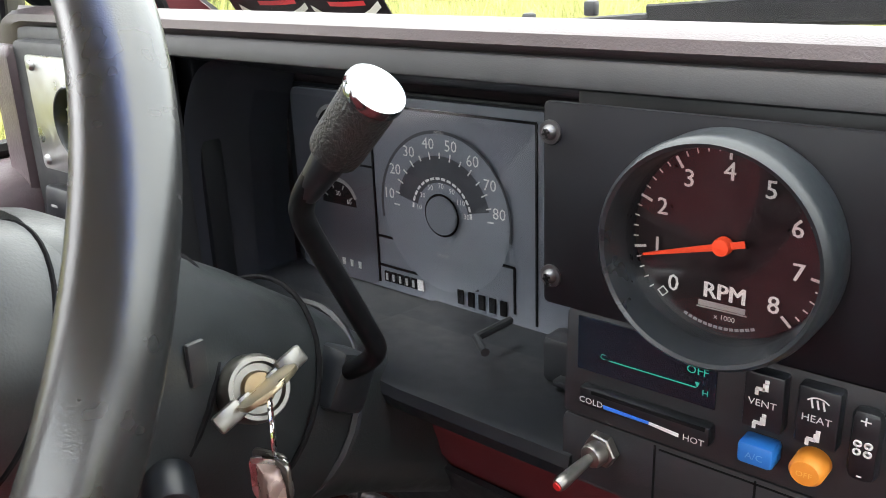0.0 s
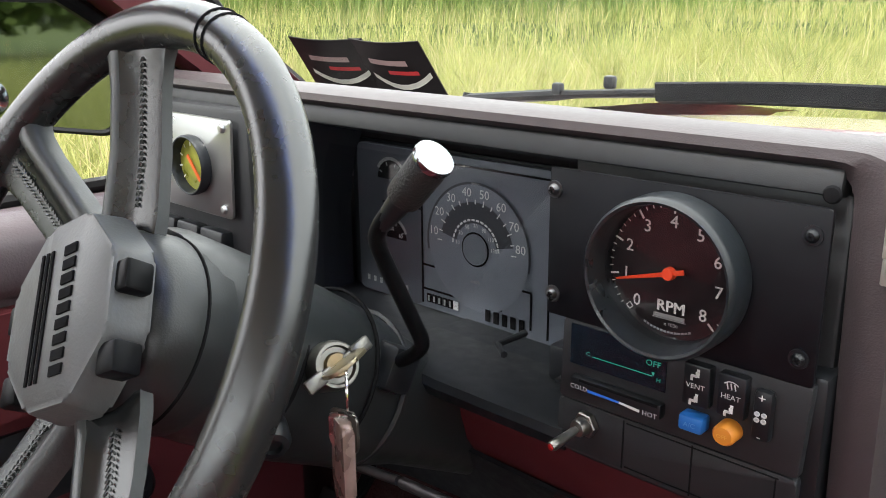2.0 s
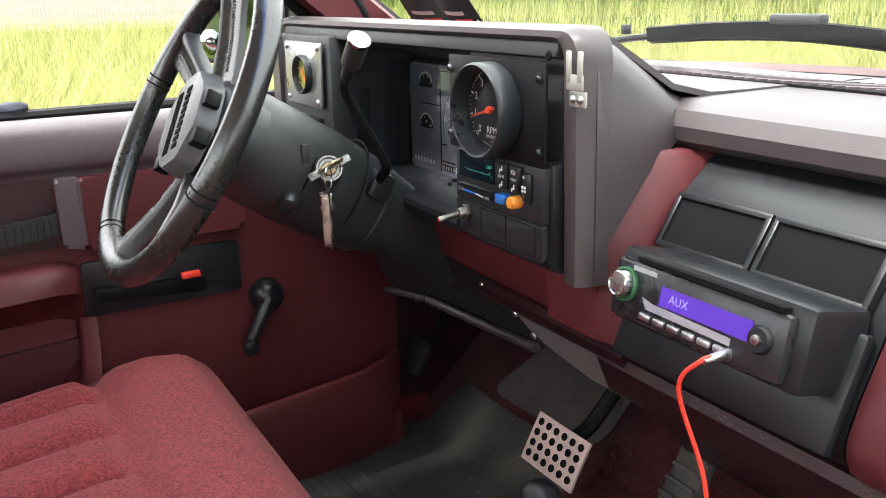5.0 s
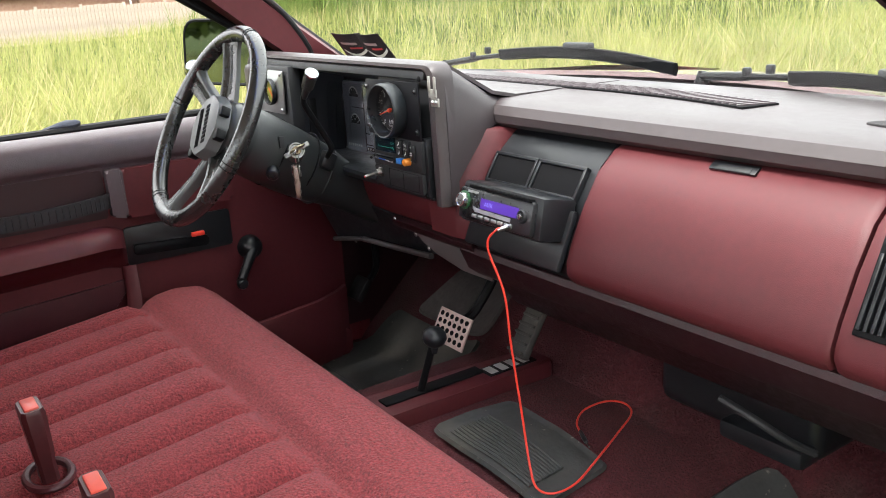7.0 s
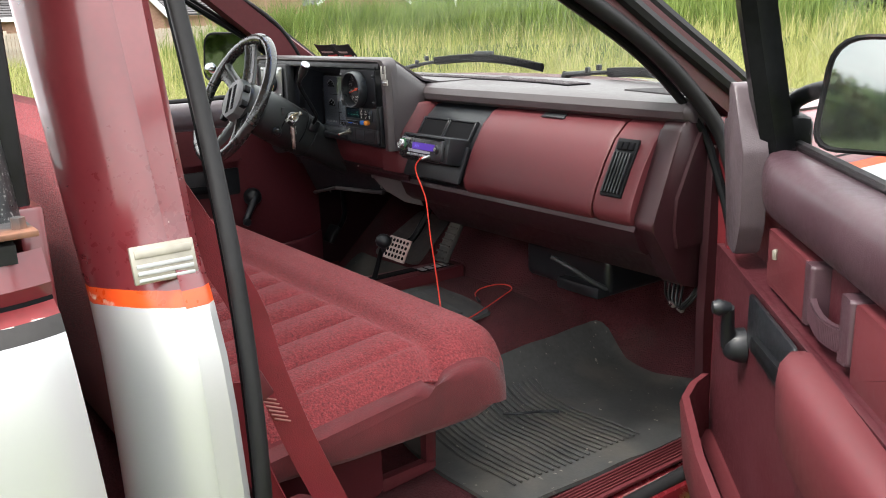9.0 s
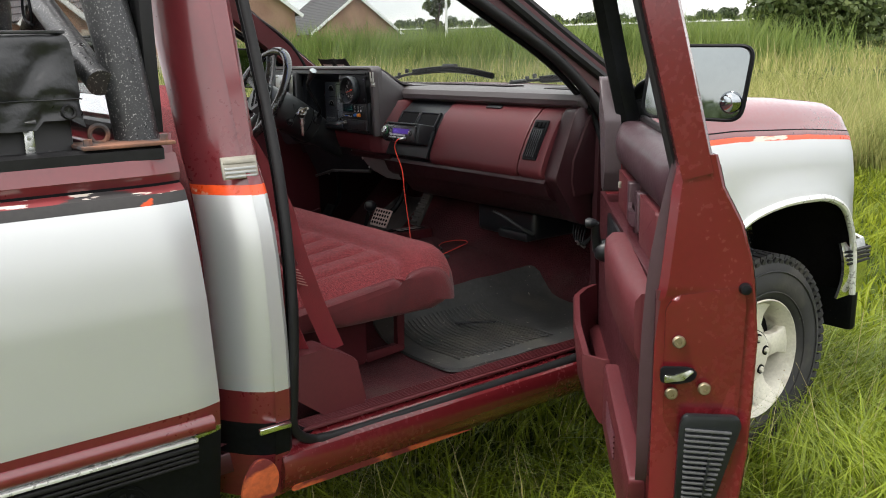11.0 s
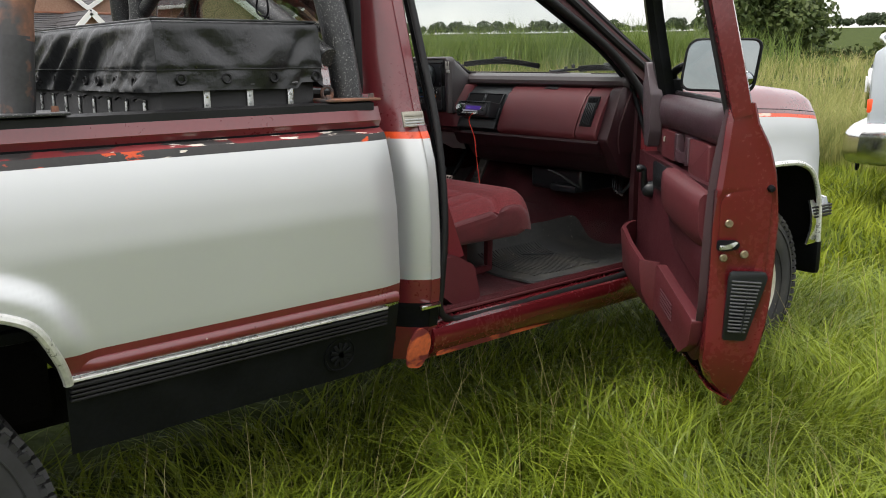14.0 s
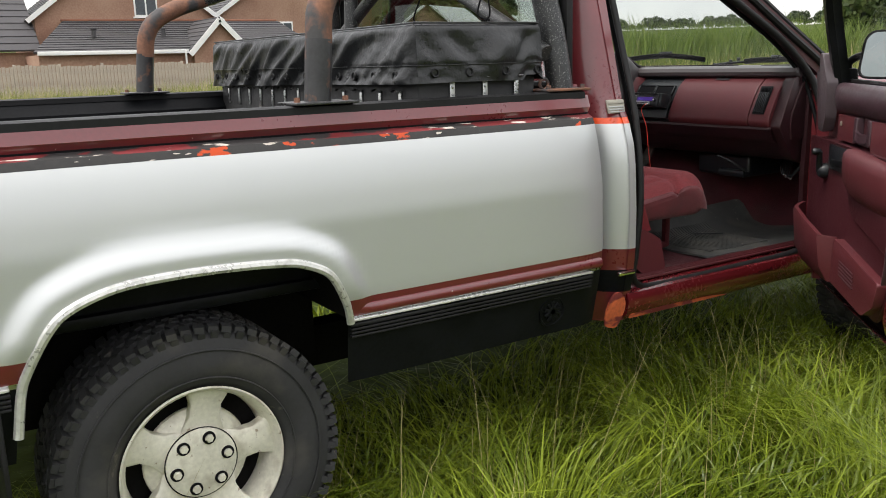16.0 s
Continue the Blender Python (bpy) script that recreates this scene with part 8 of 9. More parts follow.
prism(bm, rounded([(-0.066, 0.925), (-0.066, 0.952), (-0.018, 0.952), (-0.006, 0.942), (-0.012, 0.928), (-0.04, 0.922)], 0.006), 0.0, 0.005, lambda u, z, w: shut(u, z, w) @ V((0, 0, 0)), 0.001)
la = part("door_latch", bm, M_DARK, pdoor, "dark latch with a steel claw")
bm = E()
prism(bm, rounded([(-0.06, 0.926), (-0.03, 0.930), (-0.012, 0.946), (-0.02, 0.949), (-0.045, 0.938), (-0.06, 0.94)], 0.003), 0.005, 0.009, lambda u, z, w: shut(u, z, w) @ V((0, 0, 0)), 0.001)
part("latch_claw", bm, M_DULLCHROME, la)
bm = E()
lathe(bm, [(0.0, 0.012), (0.008, 0.010), (0.010, 0.0)], shut(0.062, 1.085, 0.0), 16)
part("door_buffer", bm, M_BLACKTRIM, pdoor)
bm = E()
lathe(bm, [(0.0, 0.010), (0.006, 0.009), (0.008, 0.0)], shut(0.03, 0.585, -0.004), 14)
part("door_plug", bm, M_MAROON, pdoor)


# door mirrors
def door_mirror(name, place, parent, dirs, spot=0.075, up=0, rim=None):
    """A square-shouldered mirror on a tubular arm; dirs: across and facing."""
    ac, fa = dirs
    m = Matrix((ac, V((0, 0, 1)), fa)).transposed().to_4x4()
    m = m @ Matrix.Rotation(radians(-up), 4, "X")
    m.translation = place
    o = new(name)
    o.parent = parent
    o["label"] = "large square door mirror in a bright frame on a black arm"
    out = rounded([(-0.125, -0.080), (0.108, -0.085), (0.128, 0.075), (-0.105, 0.080)], [0.035, 0.03, 0.03, 0.045], 5)
    bm = E()
    prism(bm, out, -0.045, 0.0, lambda u, v, w: m @ V((u * (1 + 2.0 * w), v * (1 + 2.0 * w), w)), 0.006)
    part("mirror_shell", bm, M_GREYPL, o, "dark grey mirror shell")
    bm = E()
    sweep(bm, [m @ V((u, v, 0.0)) for u, v in out], 0.0045, 6, closed=True)
    part("mirror_rim", bm, rim or M_DULLCHROME, o, "mirror rim")
    bm = E()
    prism(bm, [(u * 0.955, v * 0.955) for u, v in out], 0.001, 0.0025, lambda u, v, w: m @ V((u, v, w)))
    part("mirror_glass", bm, M_MIRROR, o, "mirror glass", 0)
    bm = E()
    br = 0.025
    ball = [(br * math.cos(t), 0.020 * math.sin(t) + 0.002) for t in np.linspace(0, math.pi / 2, 7)]
    lathe(bm, [(br, 0.0)] + ball, m @ Matrix.Translation((spot, -0.045, 0.0)), 24)
    part("blind_spot_mirror", bm, M_MIRROR, o, "small round convex mirror")
    return o, m


mo, mm = door_mirror("door_mirror", V((1.318, 2.378, 1.388)), pdoor, (V((0.96, 0.28, 0.0)), V((0.28, -0.96, 0.0))), 0.085, 3.2, M_BLACKTRIM)
bm = E()
base = right_place(0.20, 0.005, 1.315)
sweep(bm, smooth_path([base, right_place(0.22, 0.0, 1.36), right_place(0.27, 0.03, 1.385), right_place(0.345, 0.05, 1.385)], 5), 0.014, 10)
box(bm, right_place(0.19, 0.012, 1.30), (0.09, 0.05, 0.08), 0.015, Matrix.Rotation(-A, 3, "Z"))
part("mirror_arm", bm, M_BLACKTRIM, mo)
mo2, mm2 = door_mirror("door_mirror", V((-1.03, 2.380, 1.418)), ddoor, (V((0.907, 0.42, 0)), V((0.42, -0.907, 0))), -0.090, 0, M_BLACKTRIM)
bm = E()
sweep(bm, smooth_path([(-0.88, 2.47, 1.30), (-0.90, 2.47, 1.34), (-0.94, 2.46, 1.38), (-0.98, 2.45, 1.40)], 5), 0.014, 10)
part("mirror_arm", bm, M_BLACKTRIM, mo2)
bm = E()
box(bm, (0.385, 2.0, 1.665), (0.16, 0.03, 0.062), 0.012, Matrix.Rotation(radians(12), 3, "Z"))
im = thing("interior_mirror", "black interior mirror below the windscreen header", "mirror")
part("mirror_shell", bm, M_BLACKPL, im)
bm = E()
sweep(bm, [(0.40, 2.015, 1.68), (0.39, 2.06, 1.735)], 0.008, 8)
part("mirror_stalk", bm, M_BLACKPL, im)

# ---------------------------------------------------------------- wipers
for hub, start, mid, tip in (((-0.80, 2.93, 1.322), (-0.405, 2.815, 1.388), (-0.114, 2.782, 1.402), (0.125, 2.790, 1.379)), ((0.06, 2.94, 1.328), (0.315, 2.850, 1.366), (0.52, 2.80, 1.372), (0.74, 2.68, 1.372))):
    w = thing("windscreen_wiper", "black windscreen wiper resting along the glass", "wiper", group="wipers on the windscreen")
    hub, start, tip, mid = V(hub), V(start), V(tip), V(mid)
    bm = E()
    lathe(bm, [(0.0, 0.03), (0.012, 0.028), (0.016, 0.0)], axis(hub, (0, 0.3, 1)), 16)
    sweep(bm, smooth_path([hub + V((0, 0, 0.02)), hub.lerp(start, 0.62) + V((0, 0.006, 0.008)), start + V((0.03, 0.012, 0.0)), mid + V((0, 0.010, 0.006))], 6), [0.008] * 6 + [0.0055] * 13, 8)
    part("wiper_arm", bm, M_BLACKTRIM, w)
    bm = E()
    pth = smooth_path([start, mid.lerp(start, 0.5) + V((0, 0, 0.003)), mid, mid.lerp(tip, 0.5) + V((0, 0, 0.004)), tip], 6)
    sweep(bm, pth, 1.0, prof=[(0.011, 0.003), (0.012, 0.0), (0.008, -0.008), (-0.006, -0.009), (-0.015, -0.002), (-0.008, 0.007)], up=(0, -0.3, 1))
    part("wiper_blade", bm, M_BLACKTRIM, w)
    bm = E()
    box(bm, mid + V((0, 0.0, 0.013)), (0.072, 0.020, 0.013), 0.004, Matrix.Rotation(math.atan2((tip - mid).y, (tip - mid).x), 3, "Z"))
    part("blade_clip", bm, M_GREYPL, w, "grey plastic blade clip")
    bm = E()
    for q in (0.55, 0.80):
        box(bm, hub.lerp(start, q) + V((0, 0.0, 0.018)), (0.014, 0.012, 0.016), 0.003)
    part("arm_knuckle", bm, M_BLACKPL, w)

# ---------------------------------------------------------------- roll bar and covered box in the bed
rb = thing("roll_bar", "heavy black tubular roll bar, rusty at its bends", "roll bar")


def tube(name, pts, r, m, label="", n=6):
    bm = E()
    sweep(bm, smooth_path(pts, n), r, 20)
    return part(name, bm, m, rb, label)


for s in (-1, 1):
    tube("front_leg", [(s * 0.828, 1.285, 1.30), (s * 0.802, 1.272, 1.48), (s * 0.768, 1.250, 1.66), (s * 0.728, 1.235, 1.86)], 0.042, M_BAR, "speckled black leg")
    tube("rear_leg", [(s * 0.88, 0.397, 1.30), (s * 0.878, 0.404, 1.38), (s * 0.875, 0.412, 1.47)], 0.036, M_SCUFFED, "scuffed black leg")
    tube("rear_bend", [(s * 0.875, 0.412, 1.46), (s * 0.868, 0.424, 1.545), (s * 0.858, 0.468, 1.61), (s * 0.85, 0.56, 1.66), (s * 0.84, 0.68, 1.70)], 0.036, M_RUSTBAR, "rusty bend")
    tube("side_rail", [(s * 0.84, 0.67, 1.698), (s * 0.80, 0.95, 1.79), (s * 0.765, 1.20, 1.855)], 0.036, M_BAR)
    for y, L in ((1.240, 0.17), (0.397, 0.18)):
        bm = E()
        box(bm, (s * (0.865 if y > 1 else 0.885), y, 1.307), (0.13, L, 0.007), 0.002)
        bp2 = part("base_plate", bm, M_RUSTBAR if y > 1 else M_BAR, rb, "steel base plate")
        for dy in (-0.07, 0.07):
            bm = E()
            lathe(bm, [(0.0, 0.012), (0.008, 0.012), (0.0085, 0.0)], axis((s * 0.905, y + dy, 1.3105), (0, 0, 1)), 6)
            part("base_bolt", bm, M_RUSTBAR, bp2, "", 0)
    bm = E()
    sweep(bm, [V((s * 0.835, 1.21 + 0.017 * math.cos(q), 1.325 + 0.017 * math.sin(q))) for q in np.linspace(0, 2 * math.pi, 18, endpoint=False)], 0.005, 6, closed=True)
    part("tie_ring", bm, M_RUSTBAR, rb, "rusty tie-down ring")
tube("cross_tube", [(-0.76, 1.21, 1.86), (0, 1.205, 1.87), (0.76, 1.21, 1.86)], 0.037, M_BAR)
tube("brace", [(-0.10, 1.20, 1.85), (0.36, 1.215, 1.64), (0.83, 1.225, 1.42)], 0.026, M_BAR, "diagonal brace")
tube("brace", [(0.10, 1.20, 1.85), (-0.36, 1.215, 1.64), (-0.83, 1.225, 1.42)], 0.026, M_BAR)
tube("upright", [(-0.46, 1.19, 1.40), (-0.45, 1.195, 1.65), (-0.44, 1.20, 1.85)], 0.03, M_BAR)
for k, (x, dx) in enumerate(((0.56, 0.02), (0.60, -0.01), (0.15, 0.03))):
    bm = E()
    sweep(bm, smooth_path([(x, 1.17, 1.80), (x + dx, 1.165, 1.66), (x - dx, 1.165, 1.56), (x + 2 * dx, 1.17, 1.535)], 5), 0.003, 5)
    part("loose_wire", bm, M_DARK, rb, "loose hanging wire")

bx = thing("bed_box", "black wooden box across the bed with steel hook clips", "storage box")
bm = E()
box(bm, (0, 0.945, 1.09), (1.70, 0.43, 0.56), 0.008)
part("box_body", bm, M_BOX, bx, "chipped black painted box")


def clip(at, n, parent):
    """A bright over-centre hook clip on a plate with two screws."""
    m = axis(at, n, (0, 0, 1))
    bm = E()
    prism(bm, rounded([(-0.034, -0.0085), (0.036, -0.0085), (0.036, 0.0085), (-0.034, 0.0085)], 0.005), 0.0, 0.003, lambda u, v, w: m @ V((u, v, w)), 0.0006)
    p = part("hook_clip", bm, M_DULLCHROME, parent, "bright steel hook clip")
    bm = E()
    sweep(bm, [m @ V(q) for q in ((0.030, 0, 0.002), (0.036, 0, 0.010), (0.039, 0, 0.020), (0.034, 0, 0.028))], 1.0, prof=[(0.0015, -0.0095), (0.0015, 0.0095), (-0.0015, 0.0095), (-0.0015, -0.0095)], up=tuple(m.to_3x3() @ V((1, 0, 0.3))))
    part("hook", bm, M_CHROME, p)
    for du in (-0.014, 0.006):
        bm = E()
        lathe(bm, [(0.0, 0.0055), (0.0035, 0.005), (0.0042, 0.003)], m @ Matrix.Translation((du, 0, 0)), 10)
        part("clip_screw", bm, M_STEEL, p)


for y in (0.845, 0.964, 1.083):
    clip((0.853, y, 1.322), (1, 0, 0), bx)
for k in range(13):
    clip((-0.75 + 0.125 * k, 0.728, 1.285), (0, -1, 0), bx)

cv = thing("canvas_cover", "creased black canvas cover with brass-less eyelets over the bed box", "cover")
cv["label"] = "creased black canvas cover with eyelets over the bed box"
X0, X1, Y0, Y1 = -0.865, 0.868, 0.712, 1.165


def fold(a, h):
    """Outward swell of the cloth at length a round the box and height h."""
    rear_run = a < X1 - X0
    edge = min(abs(a), abs(a - (X1 - X0)), abs(a - (X1 - X0) - (Y1 - Y0)))
    k = min(1.0, edge / 0.05)
    if rear_run:
        drape = 0.060 * (0.20 - abs(noise.noise(V((a * 5.2 - h * 1.5, h * 0.5, 5.0))))) + 0.020 * (0.2 - abs(noise.noise(V((a * 12.0 - h * 2.4, h * 0.8, 3.0)))))
    else:
        b = a - (X1 - X0)
        drape = 0.016 * noise.noise(V((b * 6.0 + h * 1.2, h * 1.6, 2.0)))
        for mid, slant, wide, deep in ((0.17, -0.16, 0.030, 0.020), (0.30, 0.10, 0.035, -0.014), (0.385, 0.13, 0.016, 0.015), (0.05, -0.14, 0.028, 0.012)):
            drape -= deep * math.exp(-(((b - mid - slant * (h - 0.55)) / wide) ** 2)) * math.exp(-(((h - 0.55) / 0.33) ** 2))
    hem = 0.012 * (0.22 - abs(noise.noise(V((a * 14.0, h * 5.0, 7.0))))) * max(0.0, 1 - h / 0.4)
    return drape * k + hem


COVER_ROWS = [(h, interp(h, [0, 1], [1.343, 1.512]), interp(h, [0, 0.3, 0.36, 0.9, 0.97, 1.0], [0.014, 0.008, 0.011, 0.003, -0.004, -0.016])) for h in (0.0, 0.04, 0.09, 0.14, 0.2, 0.26, 0.31, 0.34, 0.38, 0.44, 0.5, 0.57, 0.64, 0.71, 0.78, 0.85, 0.91, 0.95, 0.98, 1.0)]
per = []
npt = 150
L1, L2 = X1 - X0, Y1 - Y0
tot = 2 * (L1 + L2)
for i in range(npt * 2):
    s = tot * i / (npt * 2)
    if s < L1:
        per.append((X0 + s, Y0, 0, -1, s))
    elif s < L1 + L2:
        per.append((X1, Y0 + s - L1, 1, 0, s))
    elif s < 2 * L1 + L2:
        per.append((X1 - (s - L1 - L2), Y1, 0, 1, s))
    else:
        per.append((X0, Y1 - (s - 2 * L1 - L2), -1, 0, s))
bm = E()
rings = []
for h, zz, outw in COVER_ROWS:
    ring = []
    for x, y, nx, ny, s in per:
        f = fold(s, h) * (1.0 if h < 0.75 else (1.0 - h) * 4) + outw
        sag = 0.004 * noise.noise(V((s * 4, 0, 9)))
        lift = (0.016 if (nx == 1 and y > 1.1) else 0) * (1 - h)
        drop = 0.018 * max(0, (0.86 - x)) / 1.7 * (1 if ny == -1 else 0) * (1 - h)
        ring.append(V((x + nx * f, y + ny * f, zz + sag * (1 - h) + lift - drop)))
    rings.append(ring)
loft(bm, rings, True, False)
top = [bm.verts.new(V((p.x * 0.985, (p.y - 0.94) * 0.94 + 0.94, 1.5165 + 0.004 * noise.noise(V((p.x * 4, p.y * 4, 0)))))) for p in rings[-1]]
bm.verts.ensure_lookup_table()
n = len(per)
lastring = list(bm.verts)[n * (len(COVER_ROWS) - 1) : n * len(COVER_ROWS)]
for i in range(n):
    bm.faces.new((lastring[i], lastring[(i + 1) % n], top[(i + 1) % n], top[i]))
bm.faces.new(top)
part("canvas", bm, M_CANVAS, cv, "", 60)
bm = E()
for zz in (1.394,):
    sweep(bm, [V((x + nx * (fold(s, 0.34) + 0.0125), y + ny * (fold(s, 0.34) + 0.0125), zz)) for x, y, nx, ny, s in per], 0.0016, 5, closed=True)
sweep(bm, [V((x - nx * 0.006, y - ny * 0.006, 1.5135)) for x, y, nx, ny, s in per], 0.003, 6, closed=True)
part("hem_seam", bm, M_CANVAS, cv)


def eyelet(x, y, nx, ny, z, r=0.0140):
    bm = E()
    m = axis((x, y, z), (nx, ny, 0.1), (0, 0, 1))
    lathe(bm, [(r, -0.012), (r, 0.001), (r * 0.85, 0.003), (r * 0.62, 0.002), (r * 0.55, -0.004), (0.0, -0.004)], m, 20)
    part("eyelet", bm, M_RUBBER, cv, "black rubber eyelet")


def cover_at(s, h):
    k = int(round(s / tot * len(per))) % len(per)
    x, y, nx, ny, ss = per[k]
    f = fold(ss, h) + 0.012
    return x + nx * f, y + ny * f, nx, ny


for y in (0.775, 0.893, 1.012, 1.145):
    x, yy, nx, ny = cover_at(L1 + (y - Y0), 0.18)
    eyelet(x, yy, nx, ny, 1.372)
for k in range(13):
    x, yy, nx, ny = cover_at(0.06 + 0.132 * k, 0.18)
    eyelet(x, yy, nx, ny, 1.366)


# ---------------------------------------------------------------- crumpled cloth on the driver's sill
bm = E()
rings = []
for k, (y, r) in enumerate(((1.905, 0.006), (1.92, 0.011), (1.94, 0.015), (1.96, 0.018), (1.975, 0.016), (1.985, 0.008))):
    ring = []
    for q in np.linspace(0, 2 * math.pi, 12, endpoint=False):
        rr = 0.6 * r * (1 + 0.5 * noise.noise(V((y * 60, math.cos(q) * 2, math.sin(q) * 2))))
        ring.append(V((-0.855 + 1.2 * rr * math.cos(q), y, 1.294 + max(-0.006, rr * math.sin(q)) + 0.25 * (y - 1.905) * 0.4)))
    rings.append(ring)
loft(bm, rings, True, True)
rag = tagged(part("cloth", bm, mat("navy_cloth", (0.025, 0.03, 0.045), 0.8, var=0.4, scale=60, bump=0.4, bscale=300)), "small crumpled dark blue cloth lying on the driver door's sill", "cloth")

# ---------------------------------------------------------------- ground and distance
M_SOIL = mat("meadow_ground", (0.020, 0.032, 0.005), 0.95, spec=0.1, var=0.3, scale=0.8, fine=12, col2=(0.055, 0.075, 0.012), bump=0.8, bscale=6, bdist=0.05, rvar=0.02)


def land(x, y):
    """Height of the ground."""
    d = math.hypot(x - 1, y - 1)
    rise = 0.75 * min(1.0, max(0.0, d - 11) / 14) ** 2 * min(1.0, max(0.0, (y + 0.25 * min(0, x + 10) - 4) / 8))
    far = max(0.0, d - 70)
    return 0.02 * noise.noise(V((x * 0.5, y * 0.5, 0))) * min(1, d / 6) + rise + far * 0.036 + 0.25 * noise.noise(V((x * 0.02, y * 0.02, 3))) * min(1, max(0, d - 15) / 40)


bm = E()
rad = [0, 2, 4, 6, 9, 11, 13, 15, 17, 19, 22, 25, 30, 35, 50, 70, 100, 150, 230, 350, 600, 1100, 2200]
seg = 72
rings = [[V((1 + r * math.cos(q), 1 + r * math.sin(q), land(1 + r * math.cos(q), 1 + r * math.sin(q)) if r < 400 else 13 + r * 0.001)) for q in np.linspace(0, 2 * math.pi, seg, endpoint=False)] for r in rad[1:]]
vs = loft(bm, rings, True, False)
c = bm.verts.new((1, 1, 0))
for i in range(seg):
    bm.faces.new((c, vs[0][i], vs[0][(i + 1) % seg]))
solid("ground", bm, M_SOIL, "grassy field that runs to the horizon", "ground", kind="structure", smooth=60)


# ---------------------------------------------------------------- grass
def blades(name, n, place_fn, h0, h1, w0, w1, lean, m, label, seed, segs=3, curl=1.0):
    """Many bent blades in one mesh."""
    rng = np.random.default_rng(seed)
    x, y = place_fn(rng, n)
    n = len(x)
    z = np.array([land(a, b) for a, b in zip(x, y)])
    h = h0 + (h1 - h0) * rng.random(n) ** 1.3
    w = w0 + (w1 - w0) * rng.random(n)
    a = rng.random(n) * 2 * math.pi
    clump = np.array([noise.noise(V((p * 1.3, q * 1.3, 7.0))) for p, q in zip(x, y)])
    h *= 1 + 0.45 * clump
    b = np.where(rng.random(n) < 0.6, clump * 6 + 1.0, rng.random(n) * 2 * math.pi)
    ln = lean * (0.25 + rng.random(n)) * h
    ts = np.linspace(0, 1, segs + 1)
    verts = np.zeros((n, 2 * segs + 1, 3))
    for k, t in enumerate(ts):
        off = ln * t ** (1.6 + 0.6 * curl)
        cx, cy = x + np.cos(b) * off, y + np.sin(b) * off
        cz = z - 0.02 + h * (t - 0.28 * lean * t**2.6)
        hw = w * (1 - t**1.5) * 0.5
        if k < segs:
            verts[:, 2 * k] = np.stack([cx - np.cos(a) * hw, cy - np.sin(a) * hw, cz], 1)
            verts[:, 2 * k + 1] = np.stack([cx + np.cos(a) * hw, cy + np.sin(a) * hw, cz], 1)
        else:
            verts[:, 2 * k] = np.stack([cx, cy, cz], 1)
    nv = 2 * segs + 1
    tris = []
    for k in range(segs - 1):
        tris += [(2 * k, 2 * k + 1, 2 * k + 3), (2 * k, 2 * k + 3, 2 * k + 2)]
    tris.append((2 * segs - 2, 2 * segs - 1, 2 * segs))
    tri = (np.array(tris)[None] + (np.arange(n) * nv)[:, None, None]).reshape(-1, 3)
    me = bpy.data.meshes.new(name)
    me.vertices.add(n * nv)
    me.vertices.foreach_set("co", verts.reshape(-1))
    me.loops.add(tri.size)
    me.loops.foreach_set("vertex_index", tri.reshape(-1))
    me.polygons.add(len(tri))
    me.polygons.foreach_set("loop_start", np.arange(0, tri.size, 3))
    me.polygons.foreach_set("use_smooth", np.ones(len(tri), bool))
    me.update()
    me.validate()
    me.materials.append(m)
    return tagged(new(name, me), label, "grass", kind="stuff")


def leafy(name, c1, c2, rough=0.55):
    m = mat(name, c1, rough, col2=c2, scale=0.9, fine=3.0, island=True, rvar=0.08)
    nt = m.node_tree
    p = nt.nodes["Principled BSDF"]
    p.inputs["Specular IOR Level"].default_value = 0.25
    tr = nt.nodes.new("ShaderNodeBsdfTranslucent")
    mxs = nt.nodes.new("ShaderNodeMixShader")
    mxs.inputs[0].default_value = 0.26
    nt.links.new(p.inputs["Base Color"].links[0].from_socket, tr.inputs["Color"])
    out = nt.nodes["Material Output"]
    nt.links.new(p.outputs[0], mxs.inputs[1])
    nt.links.new(tr.outputs[0], mxs.inputs[2])
    nt.links.new(mxs.outputs[0], out.inputs["Surface"])
    return m


M_GRASS = leafy("green_grass", (0.034, 0.066, 0.004), (0.30, 0.37, 0.032), 0.35)
M_SHORT = leafy("short_grass", (0.040, 0.072, 0.003), (0.29, 0.34, 0.020), 0.6)
M_MEADOW = leafy("meadow_grass", (0.105, 0.135, 0.034), (0.40, 0.39, 0.135), 0.75)
M_HAY = leafy("dry_stalks", (0.34, 0.29, 0.13), (0.52, 0.44, 0.24), 0.7)


def near_zone(rng, n):
    x, y = rng.uniform(0.0, 4.2, n), rng.uniform(-2.2, 5.2, n)
    keep = ~((x < 0.45) & (rng.random(n) < 0.6))
    d = np.hypot(x - 2.9, y + 0.2)
    keep &= rng.random(n) < np.where(x > 3.4, 0.5, 1.0)
    keep &= rng.random(n) < np.clip(np.minimum((4.2 - x) / 1.1, np.minimum((y + 2.2) / 1.1, (5.2 - y) / 1.2)), 0, 1)
    return x[keep], y[keep]


def short_zone(rng, n):
    x, y = rng.uniform(-3.5, 9.0, n), rng.uniform(4.6, 15.0, n)
    keep = ((y < 13.0 + 0.8 * x * 0.2) & ((x > -1.0) | (y < 12))) & ~((abs(x) < 0.95) & (y < 4.2))
    return x[keep], y[keep]


def meadow_zone(rng, n):
    r = 6.0 + 44.0 * rng.random(n) ** 1.55
    q = np.radians(rng.uniform(38, 205, n))
    x, y = 0.5 + r * np.cos(q), 1.5 + r * np.sin(q)
    short = (x > -3.0) & (y < 11.5 + 0.15 * x) & (x < 9)
